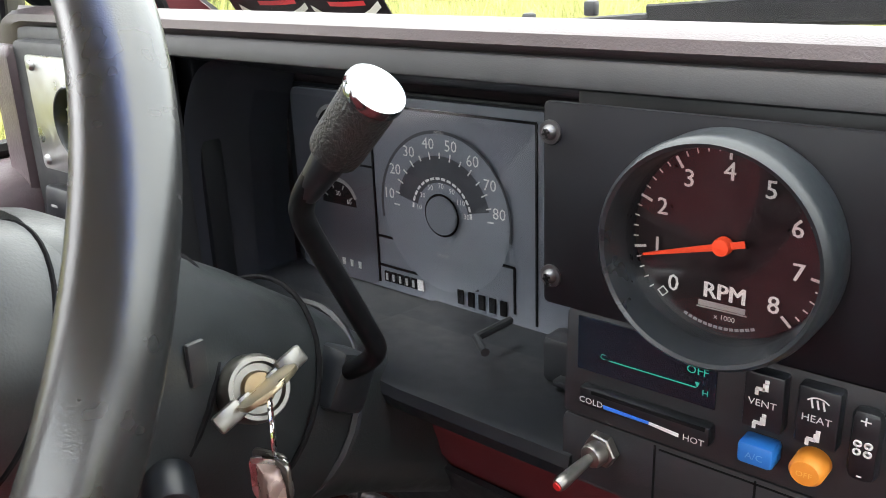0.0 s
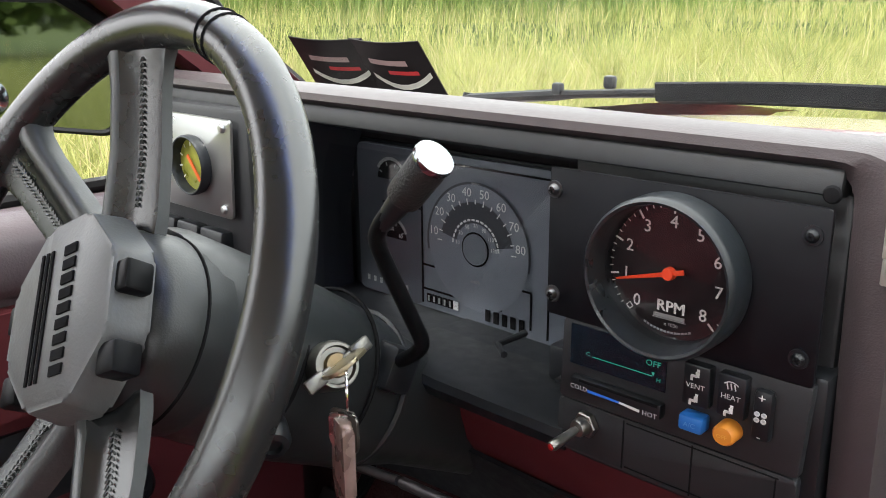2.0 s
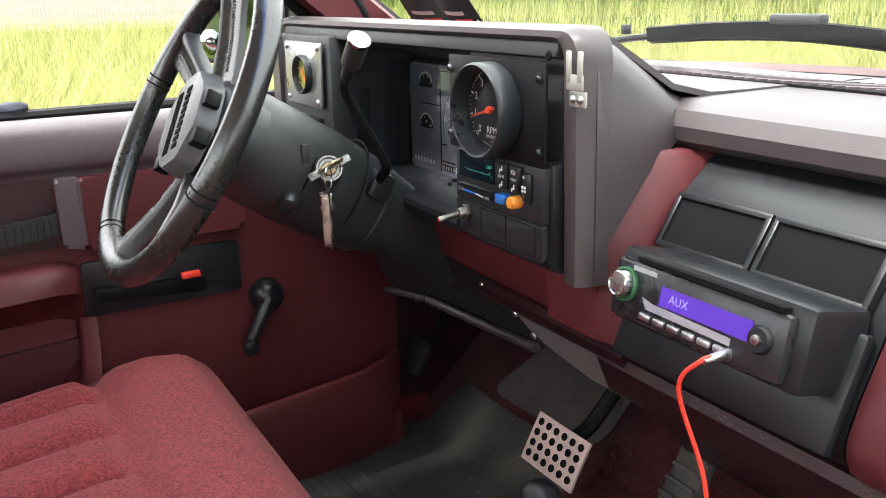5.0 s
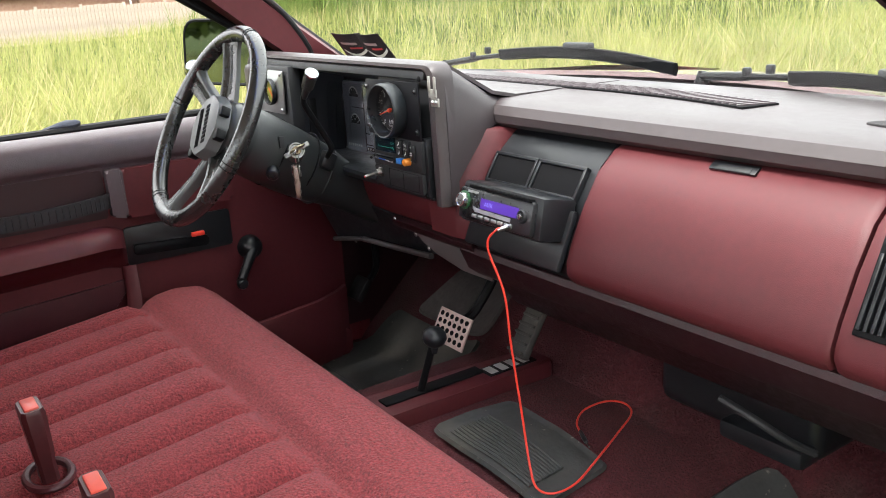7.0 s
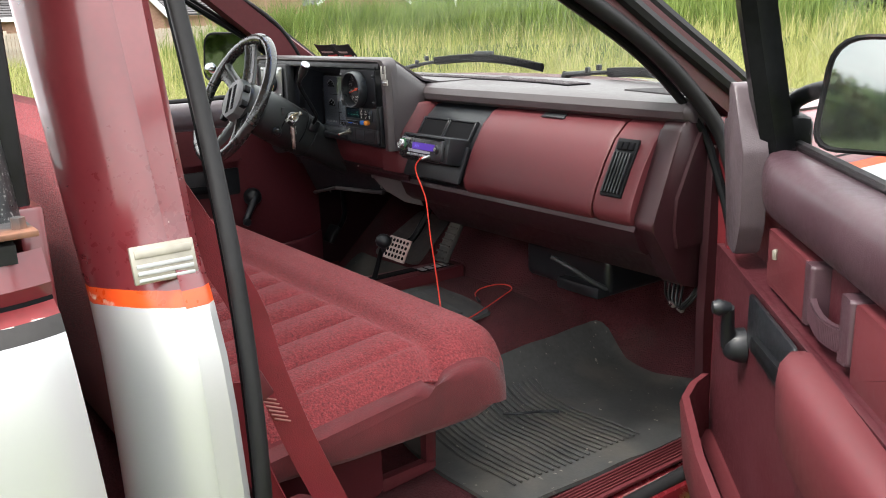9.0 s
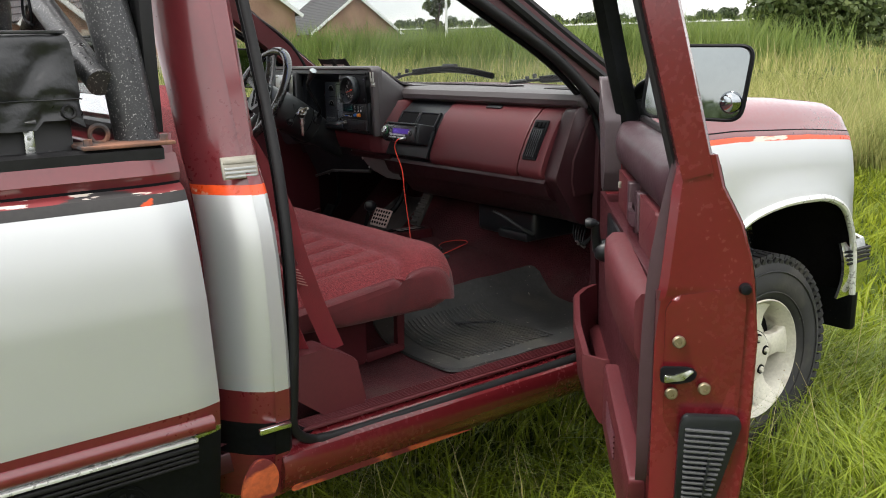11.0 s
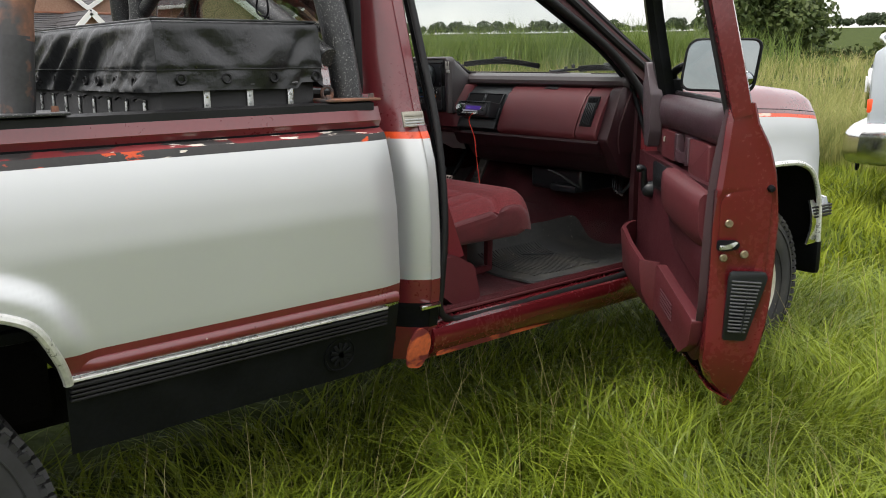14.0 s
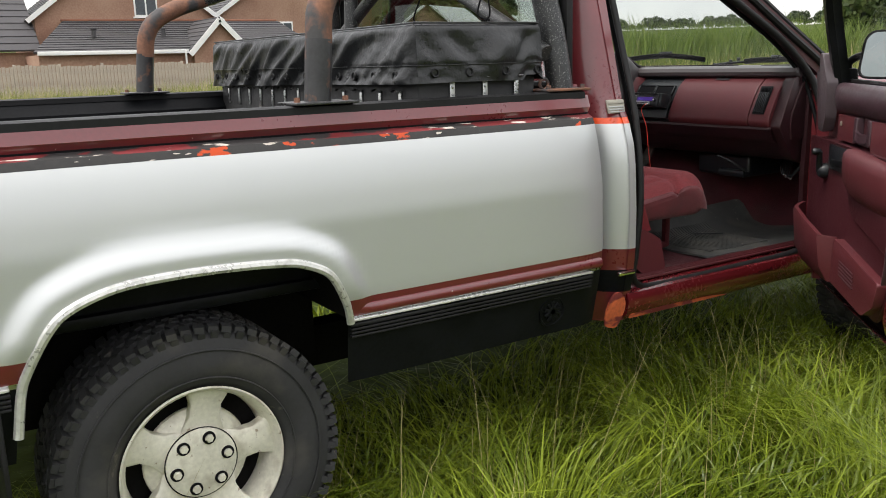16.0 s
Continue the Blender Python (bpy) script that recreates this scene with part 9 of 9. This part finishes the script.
    short |= (x > -2.5) & (x < 4.5) & (y < 13)
    keep = ~short & ~((x > -2.6) & (y < 5))
    return x[keep], y[keep]


def round_zone(rng, n):
    """The open grass on every side of the truck."""
    r, q = 1.0 + 12.0 * rng.random(n) ** 0.62, rng.random(n) * 2 * math.pi
    x, y = 0.4 + r * np.cos(q), 1.6 + r * 1.1 * np.sin(q)
    keep = ~((abs(x) < 0.9) & (y > -1.3) & (y < 4.2)) & ~((x > 0.9) & (x < 3.1) & (y > -1.1) & (y < 4.0))
    return x[keep], y[keep]


def left_zone(rng, n):
    x, y = -2.4 - 9.0 * rng.random(n) ** 1.4, rng.uniform(-3.0, 13.0, n)
    return x, y


def front_zone(rng, n):
    return rng.uniform(-9, 9, n), 10.5 + 9.0 * rng.random(n) ** 1.3


blades("grass", 92000, near_zone, 0.11, 0.40, 0.0045, 0.0115, 1.15, M_GRASS, "lush long green grass beside the truck", 3, 4)
blades("grass", 22000, near_zone, 0.05, 0.20, 0.003, 0.007, 0.8, M_SHORT, "short green grass between the long blades", 4, 2)
blades("grass", 135000, round_zone, 0.10, 0.30, 0.011, 0.026, 0.95, M_SHORT, "green grass all round the truck", 14, 2)
blades("dry_grass", 1600, near_zone, 0.28, 0.60, 0.0022, 0.0036, 0.40, M_HAY, "thin dry stalks standing in the grass", 5, 3)
blades("grass", 60000, short_zone, 0.08, 0.22, 0.006, 0.013, 0.8, M_SHORT, "shorter green grass in front of the truck", 6, 2)
blades("meadow_grass", 90000, meadow_zone, 0.45, 1.0, 0.012, 0.03, 0.6, M_MEADOW, "tall yellow-green meadow grass", 7, 2)
blades("meadow_grass", 60000, left_zone, 0.4, 0.95, 0.007, 0.015, 0.65, M_MEADOW, "tall yellow-green meadow grass", 8, 3)
blades("meadow_grass", 55000, front_zone, 0.4, 0.95, 0.008, 0.018, 0.65, M_MEADOW, "tall yellow-green meadow grass", 9, 3)


def reed_zone(rng, n):
    t = rng.random(n)
    return -30.0 + 15.0 * t + rng.normal(size=n) * 1.4, 15.0 + 12.5 * t**0.8 + rng.normal(size=n) * 1.6


blades("reeds", 26000, reed_zone, 1.0, 2.1, 0.02, 0.05, 0.35, leafy("green_reeds", (0.06, 0.11, 0.02), (0.20, 0.25, 0.06)), "tall green reeds along the meadow's edge", 12, 2)
blades("dry_grass", 9000, meadow_zone, 0.7, 1.2, 0.012, 0.02, 0.35, M_HAY, "pale seed heads over the meadow", 10, 2)
blades("dry_grass", 6000, left_zone, 0.6, 1.1, 0.005, 0.009, 0.4, M_HAY, "pale seed heads over the meadow", 11, 2)


# ---------------------------------------------------------------- trees and hedges
def leaf_cloud(bm, blobs, n, size, rng):
    """Small leaf quads scattered through a set of clumps."""
    wts = np.array([b[3] ** 2 for b in blobs])
    wts = wts / wts.sum()
    pick = rng.choice(len(blobs), n, p=wts)
    for k in pick:
        cx, cy, cz, r = blobs[k]
        d = rng.normal(size=3)
        d /= np.linalg.norm(d)
        rr = r * (0.55 + 0.5 * rng.random())
        c = V((cx + d[0] * rr, cy + d[1] * rr, cz + d[2] * rr * 0.8))
        nrm = V(d + rng.normal(size=3) * 0.6).normalized()
        t = nrm.orthogonal().normalized()
        t.rotate(Matrix.Rotation(rng.random() * 6.28, 3, nrm))
        b = nrm.cross(t)
        s = size * (0.6 + 0.8 * rng.random())
        v = [bm.verts.new(c + t * (s * a) + b * (s * q * 0.6)) for a, q in ((-0.5, 0), (0, -0.5), (0.5, 0), (0, 0.5))]
        bm.faces.new(v)


M_LEAF = leafy("dark_leaves", (0.026, 0.050, 0.014), (0.10, 0.125, 0.036))
M_FARLEAF = leafy("far_leaves", (0.035, 0.055, 0.03), (0.09, 0.115, 0.06))
M_BARK = mat("bark", (0.06, 0.045, 0.035), 0.9, var=0.3, scale=6, bump=0.6, bscale=20)


def tree(name, label, at, h, w, nleaf, size, seed, m=None):
    rng = np.random.default_rng(seed)
    t = thing(name, label, "tree", at)
    at = V(at)
    bm = E()
    sweep(bm, smooth_path([at - V((0, 0, 0.2)), at + V((0.05 * w, 0, 0.2 * h)), at + V((0, 0.04 * w, 0.45 * h))], 4), [0.045 * h * (1 - 0.6 * k / 8) for k in range(9)], 10)
    blobs = []
    for k in range(16):
        q = 6.28 * rng.random()
        rr = w * 0.36 * math.sqrt(rng.random())
        z = h * (0.30 + 0.58 * rng.random())
        lim = 1 - 0.55 * max(0, z / h - 0.45) / 0.5
        p = at + V((rr * lim * math.cos(q), rr * lim * math.sin(q), z))
        blobs.append((p.x, p.y, p.z, w * (0.13 + 0.07 * rng.random())))
        if k < 8:
            b0 = at + V((0, 0, h * (0.2 + 0.2 * rng.random())))
            sweep(bm, smooth_path([b0, b0.lerp(p, 0.5) + V((0, 0, 0.05 * h)), p], 3), [0.018 * h * (1 - 0.12 * i) for i in range(7)], 6)
    part("trunk", bm, M_BARK, t)
    bm = E()
    leaf_cloud(bm, blobs, nleaf, size, rng)
    cr = part("crown", bm, m or M_LEAF, t, "", 0)
    return t


def hedge(name, label, pts, h, n, size, seed, m):
    rng = np.random.default_rng(seed)
    bm = E()
    blobs = []
    for a, b in zip(pts, pts[1:]):
        a, b = V(a), V(b)
        k = max(2, int((b - a).length / (h * 0.3)))
        for i in range(k):
            p = a.lerp(b, (i + rng.random()) / k)
            hh = h * (0.4 + 0.6 * rng.random() ** 1.6)
            blobs.append((p.x, p.y, p.z + hh * 0.4, hh * 0.42))
    leaf_cloud(bm, blobs, n, size, rng)
    return solid(name, bm, m, label, "hedge", kind="stuff", smooth=0)


tree("tree", "large broad dark green tree beyond the meadow", (-28.7, 53.7, 0.6), 7.4, 12.5, 17000, 0.42, 21)
tree("tree", "small dark tree beside the far houses", (-77.5, 60.3, 1.5), 7.6, 4.0, 2200, 0.5, 22)
tree("tree", "dark bushy tree at the edge of the meadow", (-14.6, 44.0, 0.9), 2.6, 5.0, 3000, 0.35, 25)
M_HEDGE = leafy("hedge_leaves", (0.05, 0.10, 0.02), (0.16, 0.21, 0.05))
hedge("treeline", "dark line of far woods on the horizon", [(-420, 130, 13.0), (-330, 190, 11.5), (-250, 240, 11.0), (-190, 275, 10.5), (-110, 310, 10.5), (-20, 330, 10.5), (90, 330, 10.5)], 6.5, 42000, 1.1, 23, M_FARLEAF)
hedge("hedge", "overgrown green hedge across the meadow", [(-31, 19.5, 0.5), (-27, 22.5, 0.7), (-20, 27.0, 0.7), (-16.5, 28.5, 0.6)], 1.9, 22000, 0.17, 24, M_HEDGE)
hedge("hedge", "low green hedge at the far side of the meadow", [(-15.5, 30, 0.7), (-8, 34, 0.7), (2, 36, 0.7), (14, 35, 0.7)], 0.9, 9000, 0.2, 26, M_HEDGE)
hedge("hedge", "dark hedge at the foot of the big tree", [(-34, 50, 0.8), (-26, 52, 0.8), (-16, 56, 0.8), (-4, 58, 0.8)], 1.7, 7000, 0.4, 27, M_LEAF)
hedge("hedge", "tall dark hedge and trees behind the truck", [(-26, -12, 0.3), (-17, -19, 0.3), (-8, -24, 0.3), (3, -27, 0.3), (14, -24, 0.3)], 5.0, 15000, 0.42, 31, M_HEDGE)


def back_zone(rng, n):
    x, y = rng.uniform(-9, 3, n), -4.0 - 11 * rng.random(n) ** 1.2
    return x, y


blades("meadow_grass", 16000, back_zone, 0.35, 0.8, 0.012, 0.024, 0.6, M_MEADOW, "tall yellow-green meadow grass", 32, 2)
bm = E()
sweep(bm, [(-46.5, 38.0, 0.5), (-46.5, 38.0, 5.3)], 0.09, 8)
solid("pole", bm, mat("pale_pole", (0.6, 0.6, 0.58), 0.6, var=0.1), "thin pale pole standing beyond the hedge", "pole")


# ---------------------------------------------------------------- houses and fence
M_BRICK = mat("brick", (0.25, 0.135, 0.092), 0.85, var=0.2, scale=0.6, fine=9, col2=(0.37, 0.235, 0.165), bump=0.3, bscale=14)
M_TILE = mat("roof_tile", (0.05, 0.047, 0.05), 0.7, var=0.25, scale=1.2, fine=9, bump=0.3, bscale=8)
M_RIDGE = mat("ridge_tile", (0.24, 0.10, 0.06), 0.8, var=0.2, scale=2)
M_UPVC = mat("white_upvc", (0.78, 0.78, 0.76), 0.4, var=0.04, scale=2)
M_PANE = mat("dark_window", (0.05, 0.06, 0.07), 0.12, var=0.2, rvar=0.05)
M_FENCE = mat("weathered_fence", (0.42, 0.355, 0.29), 0.9, var=0.2, scale=2, fine=20, bump=0.3, bscale=20)


def roof_slope(bm, a, b, c, d, rows):
    """Courses of tiles on the slope a-b (eaves) to d-c (ridge), each lapped over the next."""
    a, b, c, d = V(a), V(b), V(c), V(d)
    n = (b - a).cross(d - a).normalized()
    if n.z < 0:
        n = -n
    for k in range(rows):
        t0, t1 = k / rows, (k + 1) / rows + 0.02
        p = [a.lerp(d, t0) + n * 0.06, b.lerp(c, t0) + n * 0.06, b.lerp(c, t1) + n * 0.015, a.lerp(d, t1) + n * 0.015]
        q = [v - n * 0.05 for v in p]
        vs = [bm.verts.new(v) for v in p + q]
        for f in ((0, 1, 2, 3), (7, 6, 5, 4), (0, 4, 5, 1), (1, 5, 6, 2), (2, 6, 7, 3), (3, 7, 4, 0)):
            bm.faces.new([vs[i] for i in f])


def roof_courses(parent, a, b, c, d, rows):
    """The same slope, each course of tiles a piece of its own."""
    a, b, c, d = V(a), V(b), V(c), V(d)
    for k in range(rows):
        t0, t1 = k / rows, (k + 1) / rows
        bm = E()
        roof_slope(bm, a.lerp(d, t0), b.lerp(c, t0), b.lerp(c, t1), a.lerp(d, t1), 1)
        part("tile_course", bm, M_TILE, parent, "", 0)


def house(at_x, y0, y1, eave, apex, depth, label, win):
    """A brick house whose gable end faces the field."""
    h = thing("house", label, "house", (at_x, (y0 + y1) / 2, 0))
    ym = (y0 + y1) / 2
    bm = E()
    prism(bm, [(y0, -0.3), (y1, -0.3), (y1, eave), (ym, apex), (y0, eave)], at_x - depth, at_x, lambda u, v, w: V((w, u, v)))
    part("wall", bm, M_BRICK, h, "brown brick gable wall", 0)
    o = 0.5
    sl = (apex - eave) / (ym - y0)
    bm = E()
    for s in (-1, 1):
        ye = ym + s * (ym - y0 + o)
        roof_slope(bm, (at_x + 0.35, ye, eave - sl * o), (at_x - depth, ye, eave - sl * o), (at_x - depth, ym, apex), (at_x + 0.35, ym, apex), 22)
    ro = part("roof", bm, M_TILE, h, "dark lapped roof tiles", 0)
    for s in (-1, 1):
        bm = E()
        ye = ym + s * (ym - y0 + o)
        sweep(bm, [(at_x + 0.37, ye, eave - sl * o - 0.05), (at_x + 0.37, ym, apex - 0.03)], 1.0, prof=[(0.14, -0.03), (0.14, 0.03), (-0.14, 0.03), (-0.14, -0.03)], up=(0, 0, 1))
        part("bargeboard", bm, M_UPVC, ro, "white bargeboard")
    for wy, wz, ww, wh in win:
        bm = E()
        box(bm, (at_x + 0.02, wy, wz), (0.10, ww, wh), 0.01)
        wf = part("window", bm, M_UPVC, h, "white framed window")
        for s in (-1, 1):
            bm = E()
            box(bm, (at_x + 0.075, wy + s * ww * 0.235, wz), (0.02, ww * 0.40, wh * 0.82))
            part("pane", bm, M_PANE, wf, "", 0)
        bm = E()
        box(bm, (at_x + 0.08, wy, wz - wh / 2 - 0.06), (0.22, ww + 0.2, 0.10), 0.01)
        part("sill", bm, M_UPVC, wf)
    return h


def garage(x0, x1, y0, y1, eave, ridge, gable_y, name="garage", label="low brick garage with dark tiled roof and small white gable"):
    """A low tiled front roof with a small porch gable."""
    g = thing(name, label, name, (x0, (y0 + y1) / 2, 0))
    bm = E()
    box(bm, ((x0 + x1) / 2, (y0 + y1) / 2, eave / 2 - 0.2), (x0 - x1, y1 - y0, eave + 0.2))
    part("wall", bm, M_BRICK, g, "brown brick wall", 0)
    bm = E()
    roof_slope(bm, (x0 + 0.4, y0 - 0.3, eave - 0.06), (x0 + 0.4, y1 + 0.3, eave - 0.06), (x1, y1 + 0.3, ridge - 0.06), (x1, y0 + 2.6, ridge - 0.06), 1)
    ro = part("roof", bm, M_TILE, g, "dark lapped roof tiles", 0)
    roof_courses(ro, (x0 + 0.4, y0 - 0.3, eave), (x0 + 0.4, y1 + 0.3, eave), (x1, y1 + 0.3, ridge), (x1, y0 + 2.6, ridge), 14)
    bm = E()
    box(bm, (x1 + 0.05, (y0 + y1) / 2 + 1.3, ridge + 0.06), (0.25, y1 - y0 - 2.3, 0.14), 0.04)
    part("ridge", bm, M_RIDGE, ro, "red ridge tiles")
    bm = E()
    box(bm, (x0 + 0.42, (y0 + gable_y - 1.8) / 2 - 0.1, eave - 0.04), (0.12, gable_y - 1.8 - y0, 0.22), 0.02)
    part("gutter", bm, M_UPVC, ro, "white gutter and fascia")
    for y in (y0 + 3.5, y0 + 7.6):
        bm = E()
        lathe(bm, [(0.14, 0.0), (0.14, 0.45), (0.22, 0.47), (0.22, 0.55), (0.0, 0.6)], axis((x0 - 2.2, y, eave + 0.9), (0, 0, 1)), 12)
        part("roof_vent", bm, M_TILE, ro)
    bm = E()
    prism(bm, [(gable_y - 1.6, -0.2), (gable_y + 1.6, -0.2), (gable_y + 1.6, eave), (gable_y, eave + 1.7), (gable_y - 1.6, eave)], x0 - 3, x0 + 0.5, lambda u, v, w: V((w, u, v)))
    po = part("porch", bm, M_BRICK, g, "brick porch gable", 0)
    bm = E()
    for s in (-1, 1):
        roof_slope(bm, (x0 + 0.8, gable_y + s * 1.95, eave - 0.2), (x0 - 4, gable_y + s * 1.95, eave - 0.2), (x0 - 4, gable_y, eave + 1.9), (x0 + 0.8, gable_y, eave + 1.9), 8)
    part("porch_roof", bm, M_TILE, po, "", 0)
    for s in (-1, 1):
        bm = E()
        sweep(bm, [(x0 + 0.85, gable_y + s * 1.95, eave - 0.25), (x0 + 0.85, gable_y, eave + 1.8)], 1.0, prof=[(0.16, -0.03), (0.16, 0.03), (-0.16, 0.03), (-0.16, -0.03)], up=(0, 0, 1))
        part("bargeboard", bm, M_UPVC, po, "white bargeboard")
    bm = E()
    box(bm, (x0 + 0.45, gable_y - 2.1, eave - 0.5), (0.1, 0.1, 1.0), 0.02)
    part("downpipe", bm, M_UPVC, g)
    return g


house(-57, 8.4, 19.8, 4.9, 9.3, 10, "brown brick house with dark tiled roof and white bargeboards", [(15.2, 5.4, 1.5, 1.2)])
house(-60, 20.5, 33.5, 4.9, 9.3, 10, "brown brick house with dark tiled roof beyond the field", [(26, 4.0, 1.6, 1.3)])
garage(-50.5, -56.8, 7.4, 24.0, 2.45, 4.5, 17.6)
garage(-55.5, -63.5, -24.0, 8.0, 2.7, 8.6, -12.0, "bungalow", "wide brick bungalow under a broad dark tiled roof")
house(-82, 47, 58, 4.0, 7.9, 10, "distant brick house with a grey tiled roof", [(60, 2.0, 1.4, 1.2)])
fence = thing("fence", "weathered wooden panel fence along the gardens", "fence", (-48, 12, 0))
board_me = None
k = 0
y = -14.0
while y < 40 and k < 290:
    if board_me is None:
        bm = E()
        box(bm, (0, 0, 0.85), (0.03, 0.165, 1.72), 0.0)
        board_me = mesh_of("board", bm, M_FENCE, 0)
    ob = new("board", board_me)
    ob.parent = fence
    ob.location = (0.02 * random.random(), y - 12, -0.05 + 0.06 * random.random() + (0.0 if int((y + 14) / 2.2) % 3 else 0.08))
    y += 0.187
    k += 1
for j in range(25):
    bm = E()
    box(bm, (-48.08, -14 + 2.2 * j, 0.85), (0.12, 0.14, 1.95), 0.01)
    part("fence_post", bm, M_FENCE, fence)
for z in (0.45, 1.35):
    bm = E()
    box(bm, (-48.05, 13, z), (0.06, 54, 0.09))
    part("fence_rail", bm, M_FENCE, fence)

# ---------------------------------------------------------------- parked white vehicle
suv = thing("parked_van", "blue-grey parked van with a dark grille and chrome bumper", "van", (-0.80, 8.45, 0))
SM = Matrix.Translation((-0.80, 8.45, 0)) @ Matrix.Rotation(radians(108), 4, "Z")


def sv_p(x, y, z):
    return SM @ V((x, y, z))


bm = E()
secs = []
for y, w, zb, zt in ((0.02, 0.86, 0.62, 1.36), (0.0, 0.92, 0.56, 1.44), (-0.06, 0.95, 0.52, 1.48), (-0.5, 0.96, 0.50, 1.52), (-0.95, 0.96, 0.50, 1.56), (-1.0, 0.96, 0.50, 1.58), (-1.6, 0.95, 0.50, 2.15), (-4.6, 0.95, 0.50, 2.2), (-4.8, 0.92, 0.55, 2.1)):
    secs.append([sv_p(-w * 0.97, y, zb), sv_p(-w, y, zb + 0.3), sv_p(-w * 0.985, y, zt - 0.10), sv_p(-w * 0.93, y, zt - 0.02), sv_p(-w * 0.8, y, zt), sv_p(w * 0.8, y, zt), sv_p(w * 0.93, y, zt - 0.02), sv_p(w * 0.985, y, zt - 0.10), sv_p(w, y, zb + 0.3), sv_p(w * 0.97, y, zb)])
loft(bm, secs, True, True)
part("body", bm, mat("pale_grey_paint", (0.30, 0.33, 0.36), 0.35, var=0.04, scale=1.5, coat=0.4), suv, "pale body with a flat side")
bm = E()
box(bm, sv_p(0, 0.03, 1.12), (1.30, 0.04, 0.42), 0.012, SM.to_3x3())
gr = part("grille", bm, M_BLACKTRIM, suv, "black grille in a bright surround")
for k in range(5):
    bm = E()
    box(bm, sv_p(0, 0.055, 0.95 + 0.085 * k), (1.28, 0.02, 0.016), 0.004, SM.to_3x3())
    part("grille_bar", bm, M_DULLCHROME, gr)
for s_ in (-1, 1):
    bm = E()
    box(bm, sv_p(s_ * 0.74, 0.02, 1.12), (0.22, 0.07, 0.36), 0.03, SM.to_3x3())
    hl = part("headlight", bm, M_CHROME, suv, "square headlight in a chrome surround")
    bm = E()
    box(bm, sv_p(s_ * 0.74, 0.055, 1.16), (0.17, 0.02, 0.14), 0.02, SM.to_3x3())
    part("lens", bm, mat("headlamp_lens", (0.6, 0.62, 0.62), 0.1, var=0.1), hl)
    bm = E()
    box(bm, sv_p(s_ * 0.90, -0.01, 0.98), (0.05, 0.07, 0.12), 0.01, SM.to_3x3())
    part("indicator", bm, M_ORANGE, suv, "orange corner indicator")
    bm = E()
    box(bm, sv_p(s_ * 0.955, -0.42, 0.78), (0.012, 0.30, 0.055), 0.004, SM.to_3x3())
    part("side_marker", bm, M_ORANGE, suv, "orange side marker")
bm = E()
prof = rounded([(-0.02, 0.47), (0.17, 0.49), (0.20, 0.58), (0.19, 0.74), (0.12, 0.83), (-0.02, 0.84)], 0.03)
rings = []
for x, back in ((-0.985, -0.42), (-0.985, -0.14), (-0.95, -0.05), (-0.86, 0.0), (0.86, 0.0), (0.95, -0.05), (0.985, -0.14), (0.985, -0.42)):
    rings.append([sv_p(x + (0 if abs(x) < 0.97 else math.copysign(a * 0.2, x)), a + back, z) for a, z in prof])
loft(bm, rings, True, True)
part("bumper", bm, M_CHROME, suv, "dented chrome bumper")
bm = E()
sweep(bm, smooth_path([sv_p(-0.5, -0.05, 1.49), sv_p(-0.5, 0.0, 1.56), sv_p(-0.47, -0.06, 1.60)], 4), 0.022, 8)
part("bonnet_ornament", bm, M_DULLCHROME, suv)
for x in (-0.55, 0.55):
    bm = E()
    sweep(bm, [sv_p(x + 0.05 * math.cos(q), 0.10, 0.43 + 0.045 * math.sin(q)) for q in np.linspace(0, 2 * math.pi, 16, endpoint=False)], 0.014, 6, closed=True)
    part("tow_ring", bm, M_BLACKTRIM, suv)
for s_ in (-1, 1):
    for y in (-0.85, -3.7):
        bm = E()
        lathe(bm, [(0.2, -0.1), (0.34, -0.11), (0.37, -0.08), (0.37, 0.08), (0.34, 0.11), (0.2, 0.1), (0.0, 0.08)], SM @ axis((s_ * 0.82, y, 0.37), (s_, 0, 0)), 28)
        part("wheel", bm, M_TYRE, suv)
